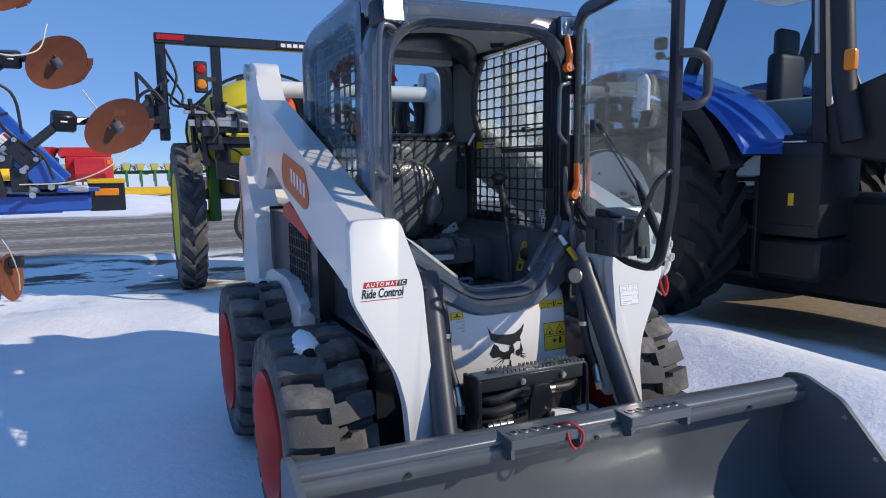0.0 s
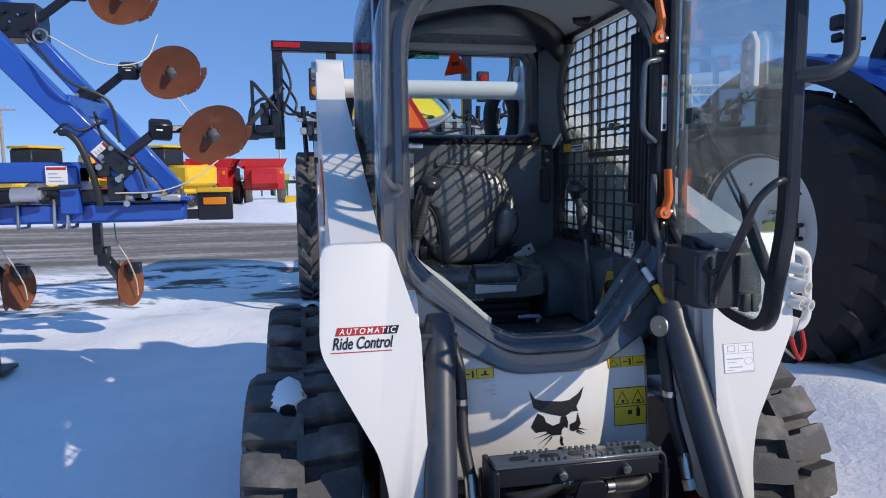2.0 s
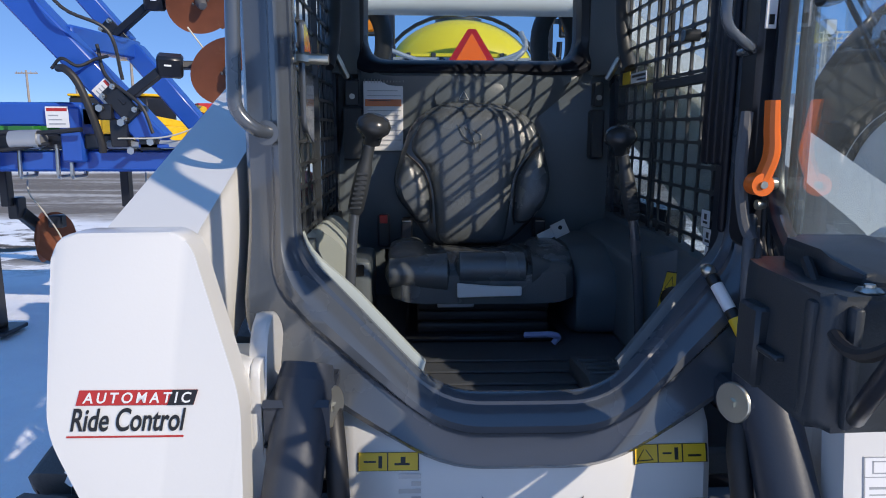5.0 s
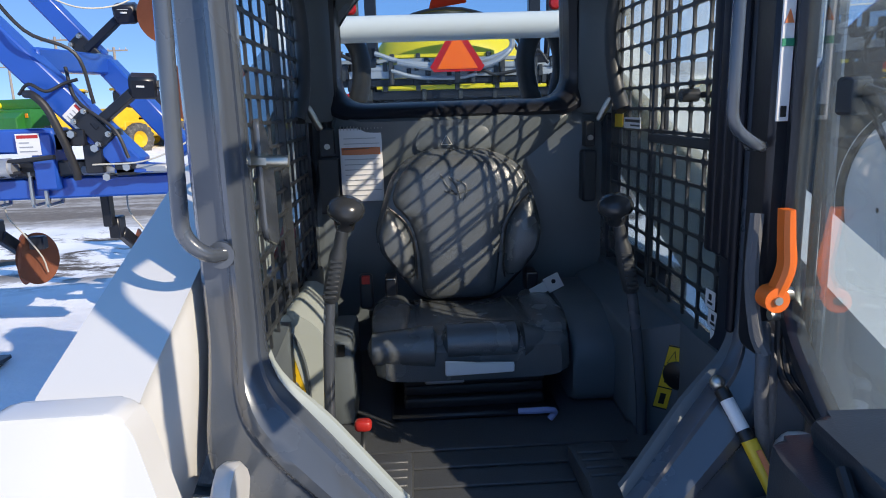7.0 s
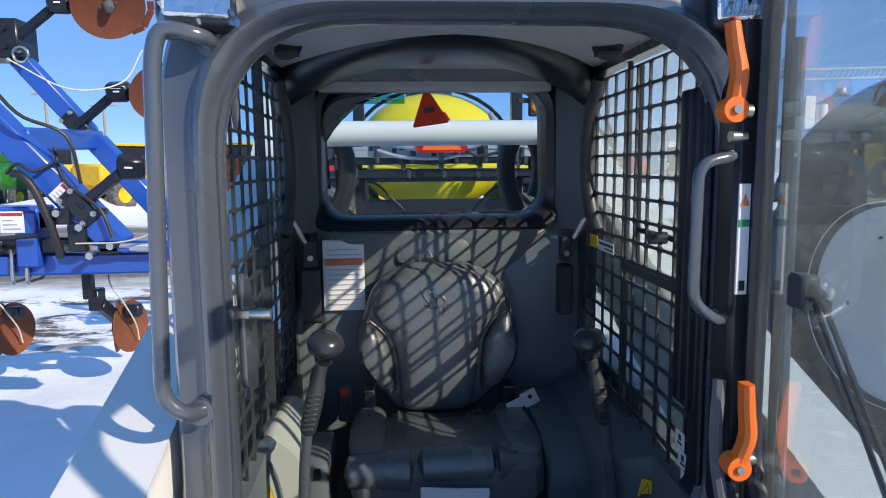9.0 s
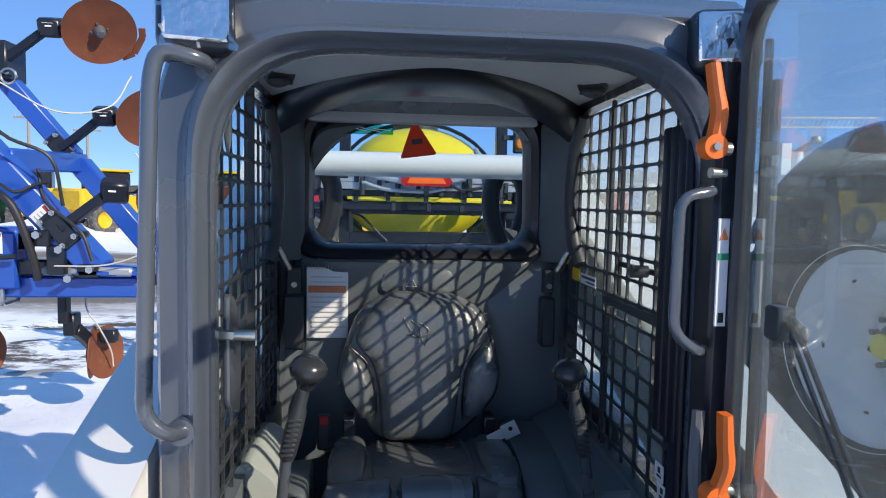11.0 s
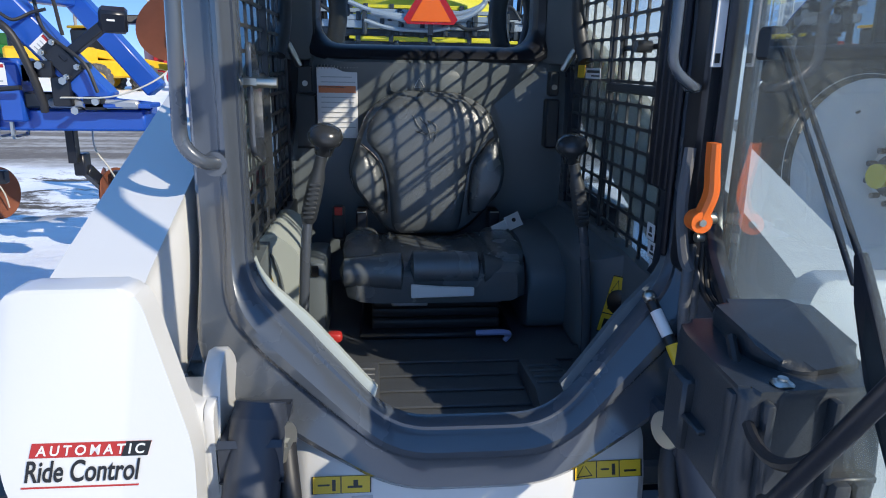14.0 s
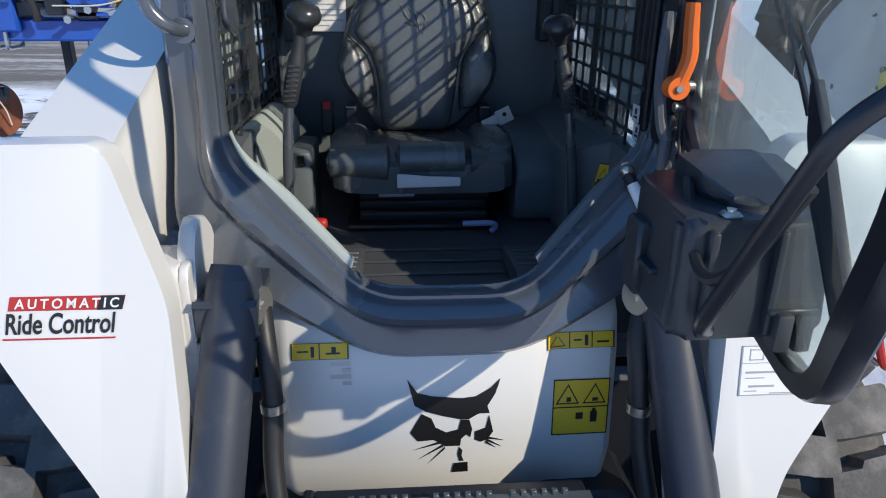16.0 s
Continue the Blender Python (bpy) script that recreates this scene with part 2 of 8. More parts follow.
def box(bm, a, b, bev=0.0, m=None, seg=1):
    a, b = Vector(a), Vector(b)
    r = bmesh.ops.create_cube(bm, size=1.0)
    vs = r["verts"]
    for v in vs:
        v.co = Vector([a[i] + (v.co[i] + 0.5) * (b[i] - a[i]) for i in range(3)])
    if bev > 0:
        es = list({e for v in vs for e in v.link_edges})
        rb = bmesh.ops.bevel(bm, geom=es, offset=bev, segments=seg, affect="EDGES", profile=0.5)
        vs = list({v for f in rb["faces"] for v in f.verts} | {v for v in vs if v.is_valid})
    if m is not None:
        bmesh.ops.transform(bm, matrix=m, verts=vs)
    return vs


def obox(bm, p0, p1, w, h, bev=0.0, up=(0, 0, 1)):
    """A bar of section w by h from p0 to p1; h lies along up."""
    p0, p1 = Vector(p0), Vector(p1)
    d = (p1 - p0).normalized()
    side = d.cross(Vector(up)).normalized()
    u = side.cross(d).normalized()
    m = Matrix((side, d, u)).transposed().to_4x4()
    m.translation = p0
    return box(bm, (-w / 2, 0, -h / 2), (w / 2, (p1 - p0).length, h / 2), bev, m)


def prism(bm, pts, axis, a, b, bev=0.0, seg=1):
    """A flat outline pushed along an axis. x: pts are (y, z); y: (x, z); z: (x, y)."""
    def put(p, k):
        return {"x": (k, p[0], p[1]), "y": (p[0], k, p[1]), "z": (p[0], p[1], k)}[axis]
    lo = [bm.verts.new(put(p, a)) for p in pts]
    hi = [bm.verts.new(put(p, b)) for p in pts]
    n = len(pts)
    fs = [bm.faces.new(lo), bm.faces.new(hi[::-1])]
    fs += [bm.faces.new((lo[i], lo[(i + 1) % n], hi[(i + 1) % n], hi[i])) for i in range(n)]
    if bev > 0:
        es = [e for e in fs[0].edges] + [e for e in fs[1].edges]
        bmesh.ops.bevel(bm, geom=es, offset=bev, segments=seg, affect="EDGES", profile=0.5)
    return lo + hi


def frame_of(d):
    d = Vector(d).normalized()
    q = d.to_track_quat("Z", "Y")
    return q.to_matrix().to_4x4()


def cyl(bm, p0, p1, r, n=16, r2=None):
    p0, p1 = Vector(p0), Vector(p1)
    m = frame_of(p1 - p0)
    m.translation = (p0 + p1) / 2
    return bmesh.ops.create_cone(bm, cap_ends=True, segments=n, radius1=r, radius2=r if r2 is None else r2, depth=(p1 - p0).length, matrix=m)["verts"]


def ball(bm, c, r, seg=16):
    r = (r, r, r) if not hasattr(r, "__len__") else r
    m = Matrix.Translation(c) @ Matrix.Diagonal((*r, 1))
    return bmesh.ops.create_uvsphere(bm, u_segments=seg, v_segments=max(6, seg // 2), radius=1.0, matrix=m)["verts"]


def superball(bm, c, r, e=0.55, seg=28):
    """A pillow: an ellipsoid squared off by e below 1."""
    def sg(v, k):
        return math.copysign(abs(v) ** k, v)
    for v in ball(bm, (0, 0, 0), 1.0, seg):
        th, ph = math.atan2(v.co.y, v.co.x), math.asin(max(-1, min(1, v.co.z)))
        v.co = Vector((c[0] + r[0] * sg(math.cos(ph), e) * sg(math.cos(th), e), c[1] + r[1] * sg(math.cos(ph), e) * sg(math.sin(th), e), c[2] + r[2] * sg(math.sin(ph), e)))


def rounded(pts, rad, k=5, closed=False):
    """Rounds the corners of a polyline."""
    pts = [Vector(p) for p in pts]
    n, out = len(pts), []
    for i, p in enumerate(pts):
        if not closed and i in (0, n - 1):
            out.append(p)
            continue
        a, b = pts[(i - 1) % n] - p, pts[(i + 1) % n] - p
        r = min(rad, a.length * 0.49, b.length * 0.49)
        q0, q1 = p + a.normalized() * r, p + b.normalized() * r
        for j in range(k + 1):
            t = j / k
            out.append(q0 * (1 - t) ** 2 + p * 2 * t * (1 - t) + q1 * t * t)
    return out


def tube(bm, pts, r, n=10, rad=0.0, closed=False, caps=True, k=5):
    pts = rounded(pts, rad, k, closed) if rad else [Vector(p) for p in pts]
    N = len(pts)
    rings, side = [], None
    for i, p in enumerate(pts):
        if closed:
            d = pts[(i + 1) % N] - pts[(i - 1) % N]
        else:
            d = pts[min(i + 1, N - 1)] - pts[max(i - 1, 0)]
        d = d.normalized()
        if side is None:
            side = d.orthogonal().normalized()
        side = (side - d * side.dot(d)).normalized()
        up = d.cross(side)
        rr = r[i] if hasattr(r, "__len__") else r
        rings.append([bm.verts.new(p + (side * math.cos(2 * math.pi * j / n) + up * math.sin(2 * math.pi * j / n)) * rr) for j in range(n)])
    for i in range(N if closed else N - 1):
        a, b = rings[i], rings[(i + 1) % N]
        for j in range(n):
            bm.faces.new((a[j], a[(j + 1) % n], b[(j + 1) % n], b[j]))
    if caps and not closed:
        bm.faces.new(rings[0][::-1])
        bm.faces.new(rings[-1])


def sag(a, b, drop, n=10):
    a, b = Vector(a), Vector(b)
    return [a.lerp(b, i / n) - Vector((0, 0, drop * 4 * (i / n) * (1 - i / n))) for i in range(n + 1)]


def curve_pts(pts, k=6):
    """A smooth line through points (Catmull-Rom)."""
    P = [Vector(p) for p in pts]
    P = [P[0] * 2 - P[1]] + P + [P[-1] * 2 - P[-2]]
    out = []
    for i in range(1, len(P) - 2):
        for j in range(k):
            t = j / k
            a, b, c, d = P[i - 1], P[i], P[i + 1], P[i + 2]
            out.append(0.5 * ((2 * b) + (c - a) * t + (2 * a - 5 * b + 4 * c - d) * t * t + (3 * b - a - 3 * c + d) * t ** 3))
    out.append(P[-2])
    return out


def lathe(bm, prof, n, m, closed=False):
    """Turns a profile of (radius, height) round the local z of m."""
    rings = []
    for r, h in prof:
        rings.append([bm.verts.new(m @ Vector((r * math.cos(2 * math.pi * j / n), r * math.sin(2 * math.pi * j / n), h))) for j in range(n)])
    K = len(prof)
    for i in range(K if closed else K - 1):
        a, b = rings[i], rings[(i + 1) % K]
        for j in range(n):
            bm.faces.new((a[j], a[(j + 1) % n], b[(j + 1) % n], b[j]))


def resample(pts, n):
    """n points evenly along a closed outline."""
    P = [Vector(p) for p in pts]
    L = [0.0]
    for i in range(len(P)):
        L.append(L[-1] + (P[(i + 1) % len(P)] - P[i]).length)
    out = []
    for k in range(n):
        s = L[-1] * k / n
        i = max(j for j in range(len(P)) if L[j] <= s + 1e-9)
        t = (s - L[i]) / max(1e-9, L[i + 1] - L[i])
        out.append(P[i].lerp(P[(i + 1) % len(P)], t))
    return out


def ring_frame(bm, outer, inner, prof, place):
    """A frame between two outlines of equally many points. prof: rows of (share of the way from outer to inner, depth)."""
    n = len(outer)
    rows = []
    for t, d in prof:
        rows.append([bm.verts.new(place(outer[i].lerp(inner[i], t), d)) for i in range(n)])
    K = len(rows)
    for k in range(K):
        a, b = rows[k], rows[(k + 1) % K]
        for i in range(n):
            bm.faces.new((a[i], a[(i + 1) % n], b[(i + 1) % n], b[i]))


def text_bm(text, size, shear=0.0, depth=0.0005, bold=0.0, gap=1.0):
    cu = bpy.data.curves.new("letters", "FONT")
    cu.body, cu.size, cu.shear, cu.extrude, cu.offset = text, size, shear, depth, bold
    cu.space_character = gap
    ob = bpy.data.objects.new("letters", cu)
    scene.collection.objects.link(ob)
    me = bpy.data.meshes.new_from_object(ob.evaluated_get(bpy.context.evaluated_depsgraph_get()))
    bm = bmesh.new()
    bm.from_mesh(me)
    bpy.data.objects.remove(ob)
    bpy.data.curves.remove(cu)
    bpy.data.meshes.remove(me)
    return bm


def tyre_mesh(bm, R, rim, W, lugs, lug_h, skew, lug_w, c=(0, 0, 0), reach=0.62, n=64, lug=None):
    """A tyre with its axle along x: carcass and two rows of slanted lugs."""
    c = Vector(c)
    m = Matrix.Translation(c) @ Matrix.Rotation(radians(90), 4, "Y")
    Rc = R - lug_h
    h = W / 2
    prof = [(rim, -h * 0.80), (rim + 0.02, -h * 0.92), (rim + (Rc - rim) * 0.35, -h * 1.0), (rim + (Rc - rim) * 0.72, -h * 0.99), (Rc - 0.02, -h * 0.90), (Rc, -h * 0.62), (Rc + 0.004, 0)]
    prof = prof + [(r, -z) for r, z in prof[-2::-1]]
    lathe(bm, prof + [(rim - 0.03, h * 0.7), (rim - 0.03, -h * 0.7)], n, m, closed=True)

    def P(a, th, r):
        return c + Vector((a, r * math.sin(th), r * math.cos(th)))
    carcass = bm
    for s in (-1, 1):
        for k in range(lugs):
            bm = bmesh.new() if lug else carcass
            th0 = 2 * math.pi * (k + (0.5 if s > 0 else 0)) / lugs
            rows = [(-0.05, 0, R), (reach * 0.55, skew * 0.6, R), (0.86, skew * 0.98, R - 0.006), (1.0, skew * 1.06, R - lug_h * 1.15), (0.97, skew * 1.1, R - lug_h * 2.6)]
            vs = []
            for a, dth, r in rows:
                w = lug_w * (1.0 if a < 0.5 else 1.15)
                base = min(r - 0.004, Rc - 0.006) if a < 0.9 else r - lug_h * 1.2
                inner = 0.94 if a >= 0.95 else 1.0
                vs.append([bm.verts.new(P(s * h * a, th0 + dth - w / 2, r)), bm.verts.new(P(s * h * a, th0 + dth + w / 2, r)),
                           bm.verts.new(P(s * h * a * inner, th0 + dth + w * 0.62, base)), bm.verts.new(P(s * h * a * inner, th0 + dth - w * 0.62, base))])
            for i in range(len(vs) - 1):
                A, Bq = vs[i], vs[i + 1]
                for j in range(4):
                    bm.faces.new((A[j], A[(j + 1) % 4], Bq[(j + 1) % 4], Bq[j]))
            bm.faces.new(vs[0][::-1])
            bm.faces.new(vs[-1])
            if lug:
                lug(bm)


def block_tyre(bm, R, rim, W, lugs, lug_h, c, rnd, lug):
    """A wide tyre with two rows of broad, closely set, stepped blocks; its axle lies along x."""
    c = Vector(c)
    m = Matrix.Translation(c) @ Matrix.Rotation(radians(90), 4, "Y")
    Rc, h = R - lug_h, W / 2
    prof = [(rim, -h * 0.80), (rim + 0.02, -h * 0.92), (rim + (Rc - rim) * 0.35, -h), (rim + (Rc - rim) * 0.75, -h * 0.99), (Rc - 0.02, -h * 0.93), (Rc, -h * 0.70), (Rc + 0.003, 0)]
    prof = prof + [(r, -z) for r, z in prof[-2::-1]]
    lathe(bm, prof + [(rim - 0.03, h * 0.7), (rim - 0.03, -h * 0.7)], 64, m, closed=True)
    pitch = 2 * math.pi / lugs

    def P(a, th, r):
        return c + Vector((a, r * math.sin(th), r * math.cos(th)))
    for s in (-1, 1):
        for k in range(lugs):
            bm = bmesh.new()
            th = pitch * (k + (0.5 if s > 0 else 0)) + rnd.uniform(-0.006, 0.006)
            w = pitch * 0.375
            rows = [(-0.06, 0.00, w * 0.80, R - 0.002), (0.30, 0.015, w * 0.86, R), (0.34, 0.035, w, R), (0.84, 0.065, w * 1.02, R - 0.006), (0.97, 0.075, w * 0.98, R - 0.022), (1.005, 0.085, w * 0.9, R - 0.060), (0.985, 0.09, w * 0.7, R - 0.085)]
            vs = []
            for a, dt, ww, r in rows:
                low = Rc - 0.006 if a < 0.9 else r - 0.02
                ai = a if a < 0.9 else a * 0.93
                vs.append([bm.verts.new(P(s * h * a, th + dt - ww * 0.92, r)), bm.verts.new(P(s * h * a, th + dt + ww * 0.92, r)), bm.verts.new(P(s * h * ai, th + dt + ww * 1.10, low)), bm.verts.new(P(s * h * ai, th + dt - ww * 1.10, low))])
            for A, Bq in zip(vs, vs[1:]):
                for j in range(4):
                    bm.faces.new((A[j], A[(j + 1) % 4], Bq[(j + 1) % 4], Bq[j]))
            bm.faces.new(vs[0][::-1])
            bm.faces.new(vs[-1])
            lug(bm)

# ---- ground ----
def bump2(x, y, cx, cy, rx, ry):
    return np.exp(-(((x - cx) / rx) ** 2 + ((y - cy) / ry) ** 2))


def ground_z(x, y):
    """Snow level: gentle drifts, a ridge beside the loader, a scraped lane behind the machines."""
    z = 0.018 * np.sin(1.7 * x + 0.6 * y) * np.cos(1.3 * y - 0.4 * x) + 0.012 * np.sin(4.1 * x - 2.2 * y + 1.0)
    z = z + 0.22 * bump2(x, y, 2.35, 1.1, 0.60, 1.5) + 0.16 * bump2(x, y, 2.2, -0.4, 0.6, 0.9)
    z = z + 0.10 * bump2(x, y, -2.9, 3.3, 1.0, 0.8) + 0.05 * bump2(x, y, -1.2, 4.6, 1.6, 0.5)
    z = z - 0.05 * bump2(x, y, -0.72, 0.3, 0.35, 0.6) - 0.03 * bump2(x, y, -0.72, 1.4, 0.35, 0.6)
    yc = np.clip(y, -60, 80)
    lane = 1 / (1 + np.exp(-(yc - 9.5) * 2.0)) * 1 / (1 + np.exp((yc - 19.5) * 1.2))
    z = z * (1 - lane) - 0.04 * lane
    far = 1 / (1 + np.exp(-(yc - 21.5)))
    z = z + far * (0.25 + 0.35 * np.sin(0.45 * x + 1.0) * np.sin(0.31 * y) + 0.25 * np.sin(1.3 * x + 0.7 * y)) * np.exp(-((y - 25) / 6.0) ** 2)
    fade = np.exp(-np.maximum(0, np.hypot(x, y) - 45) / 20)
    return z * fade


def stretch(a, b, step, far):
    """Evenly spaced stations from a to b, then ever wider ones out to far."""
    mid = np.arange(a, b + 1e-6, step)
    out, s, v = [], step, 0.0
    while v < far:
        s *= 1.16
        v += s
        out.append(v)
    out = np.array(out)
    return np.concatenate([a - out[::-1], mid, b + out])


def snow_material():
    m = bpy.data.materials.new("snow_ground")
    m.use_nodes = True
    n, l = m.node_tree.nodes, m.node_tree.links
    p = n["Principled BSDF"]
    tc = n.new("ShaderNodeTexCoord")
    sep = n.new("ShaderNodeSeparateXYZ")
    l.new(tc.outputs["Object"], sep.inputs[0])

    def math_node(op, a, b=None, clamp=False):
        nd = n.new("ShaderNodeMath")
        nd.operation, nd.use_clamp = op, clamp
        for i, v in enumerate((a, b)):
            if v is None:
                continue
            if isinstance(v, (int, float)):
                nd.inputs[i].default_value = v
            else:
                l.new(v, nd.inputs[i])
        return nd.outputs[0]

    def noise_node(scale, detail=6, rough=0.55, stretch_x=1.0):
        mp = n.new("ShaderNodeMapping")
        mp.inputs["Scale"].default_value = (stretch_x, 1, 1)
        l.new(tc.outputs["Object"], mp.inputs["Vector"])
        nd = n.new("ShaderNodeTexNoise")
        nd.inputs["Scale"].default_value, nd.inputs["Detail"].default_value, nd.inputs["Roughness"].default_value = scale, detail, rough
        l.new(mp.outputs["Vector"], nd.inputs["Vector"])
        return nd.outputs["Fac"]

    def ramp(v, lo, hi):
        mr = n.new("ShaderNodeMapRange")
        mr.interpolation_type = "SMOOTHSTEP"
        mr.inputs["From Min"].default_value, mr.inputs["From Max"].default_value = lo, hi
        l.new(v, mr.inputs["Value"])
        return mr.outputs["Result"]

    def mix(f, a, b):
        nd = n.new("ShaderNodeMix")
        nd.data_type = "RGBA"
        l.new(f, nd.inputs["Factor"])
        for k, v in (("A", a), ("B", b)):
            if isinstance(v, tuple):
                nd.inputs[k].default_value = (*v, 1)
            else:
                l.new(v, nd.inputs[k])
        return nd.outputs["Result"]

    x, y = sep.outputs["X"], sep.outputs["Y"]
    wobble = math_node("MULTIPLY", math_node("SUBTRACT", noise_node(0.35), 0.5), 3.0)
    yy = math_node("ADD", y, wobble)
    # the scraped lane: wet gravel and packed snow
    lane = math_node("MULTIPLY", ramp(yy, 8.6, 10.0), math_node("SUBTRACT", 1.0, ramp(yy, 18.5, 20.0)))
    streak = noise_node(0.9, 8, 0.65, 0.12)
    dirty = math_node("MULTIPLY", lane, ramp(math_node("ADD", streak, math_node("MULTIPLY", noise_node(6.0), 0.25)), 0.42, 0.66))
    # thin, broken snow near the implement and the sprayer
    near = math_node("MULTIPLY", ramp(yy, 4.8, 6.2), math_node("SUBTRACT", 1.0, ramp(yy, 8.5, 9.5)))
    patch = math_node("MULTIPLY", near, ramp(noise_node(1.1, 8, 0.7, 0.6), 0.50, 0.57))
    # bare soil under and beyond the tractor
    soil = math_node("MULTIPLY", ramp(math_node("ADD", x, math_node("MULTIPLY", wobble, 0.55)), 3.15, 3.45), math_node("SUBTRACT", 1.0, ramp(yy, 4.5, 6.0)))
    clean = mix(ramp(noise_node(2.5, 8), 0.3, 0.75), (0.86, 0.875, 0.90), (0.94, 0.945, 0.95))
    lane_col = mix(noise_node(9.0, 8, 0.7), (0.10, 0.085, 0.07), (0.30, 0.26, 0.22))
    soil_col = mix(noise_node(14.0, 8, 0.7), (0.13, 0.095, 0.062), (0.42, 0.33, 0.22))
    packed = mix(lane, clean, (0.56, 0.53, 0.49))
    col = mix(dirty, packed, lane_col)
    col = mix(patch, col, mix(noise_node(20.0, 6), (0.05, 0.045, 0.04), (0.16, 0.13, 0.10)))
    col = mix(soil, col, soil_col)
    l.new(col, p.inputs["Base Color"])
    p.inputs["Roughness"].default_value = 0.75
    p.inputs["Specular IOR Level"].default_value = 0.25
    bp = n.new("ShaderNodeBump")
    bp.inputs["Strength"].default_value, bp.inputs["Distance"].default_value = 0.5, 0.03
    h = math_node("ADD", noise_node(7.0, 8, 0.6), math_node("MULTIPLY", noise_node(45.0, 6), 0.25))
    l.new(h, bp.inputs["Height"])
    l.new(bp.outputs["Normal"], p.inputs["Normal"])
    return m


def build_ground():
    xs, ys = stretch(-6.0, 6.0, 0.09, 2500), stretch(-3.0, 9.0, 0.09, 2500)
    X, Y = np.meshgrid(xs, ys)
    Z = ground_z(X, Y)
    nx, ny = len(xs), len(ys)
    verts = np.stack([X.ravel(), Y.ravel(), Z.ravel()], 1)
    i = np.arange(nx * ny).reshape(ny, nx)
    faces = np.stack([i[:-1, :-1].ravel(), i[:-1, 1:].ravel(), i[1:, 1:].ravel(), i[1:, :-1].ravel()], 1)
    me = bpy.data.meshes.new("ground")
    me.from_pydata(verts.tolist(), [], faces.tolist())
    for poly in me.polygons:
        poly.use_smooth = True
    me.materials.append(snow_material())
    tagged(new("ground", me), "snow-covered yard ground with a scraped gravel lane", "ground", kind="structure")


build_ground()

# ---- skid steer loader ----
loader = thing("skid_steer_loader", "white skid steer loader, dark grey cab with its glass door open", "loader", (0, 0.85, 0))


# wheels
WHEEL_Y, WHEEL_R, WHEEL_W, WHEEL_X = (0.31, 1.40), 0.395, 0.31, 0.697
for sx in (-1, 1):
    for wy in WHEEL_Y:
        c = Vector((sx * WHEEL_X, wy, WHEEL_R - 0.012))
        bm = bmesh.new()
        m = Matrix.Translation(c) @ Matrix.Rotation(radians(90 * sx), 4, "Y")
        lathe(bm, [(0.0, 0.03), (0.09, 0.03), (0.10, 0.06), (0.16, 0.06), (0.19, 0.12), (0.225, 0.158), (0.245, 0.164), (0.247, 0.15), (0.232, 0.12), (0.232, -0.11), (0.0, -0.11)], 40, m)
        for k in range(8):
            a = 2 * math.pi * k / 8
            cyl(bm, m @ Vector((0.125 * math.cos(a), 0.125 * math.sin(a), 0.05)), m @ Vector((0.125 * math.cos(a), 0.125 * math.sin(a), 0.075)), 0.012, 6)
        wheel = part("wheel", bm, REDRIM, loader, "red painted steel rim")
        bm = bmesh.new()
        block_tyre(bm, WHEEL_R, 0.222, WHEEL_W, 20, 0.046, c, random.Random(5), lambda b_: part("tread_lug", b_, RUBBER, wheel))
        part("tyre", bm, RUBBER, wheel, "lugged black rubber tyre, dusty")

# chassis and body
bm = bmesh.new()
box(bm, (-0.50, 0.16, 0.22), (0.50, 2.25, 0.70), 0.02)
box(bm, (-0.36, 0.02, 0.20), (0.36, 0.30, 0.52), 0.02)
# black here puts the shadow of the arm plates into the chassis colour
part("chassis", bm, BLACK, loader)
for sx in (-1, 1):
    bm = bmesh.new()
    pts = rounded([(v[0], v[1], 0) for v in ((1.78, 0.62), (2.30, 0.62), (2.36, 0.80), (2.36, 1.36), (2.28, 1.44), (2.10, 1.44), (1.98, 1.22), (1.82, 1.08))], 0.05, 4, True)
    prism(bm, [(p.x, p.y) for p in pts], "x", sx * 0.46, sx * 0.61, 0.012)
    part("rear_upright", bm, WHITE, loader)
    bm = bmesh.new()
    box(bm, (sx * 0.44, 0.75, 0.70), (sx * 0.515, 1.80, 1.13), 0.015)
    side = part("engine_side_panel", bm, BLACK, loader, "black vented engine side panel")
    bm = bmesh.new()
    for k in range(9):
        box(bm, (sx * 0.512, 0.95 + 0.05 * k, 0.76), (sx * 0.522, 0.956 + 0.05 * k, 1.08))
    for k in range(7):
        box(bm, (sx * 0.512, 0.93, 0.77 + 0.05 * k), (sx * 0.521, 1.37, 0.776 + 0.05 * k))
    part("vent_grille", bm, PLASTIC, side)
    bm = bmesh.new()
    pts = rounded([(v[0], v[1], 0) for v in ((0.95, 0.60), (1.80, 0.60), (1.80, 0.76), (1.55, 0.82), (1.15, 0.82), (0.95, 0.72))], 0.06, 5, True)
    prism(bm, [(p.x, p.y) for p in pts], "x", sx * 0.45, sx * 0.575, 0.012)
    part("rear_fender", bm, WHITE, loader)
bm = bmesh.new()
box(bm, (-0.46, 2.16, 0.45), (0.46, 2.32, 1.40), 0.03)
box(bm, (-0.44, 1.30, 1.05), (0.44, 2.2, 1.18), 0.03)
part("tailgate", bm, WHITE, loader)

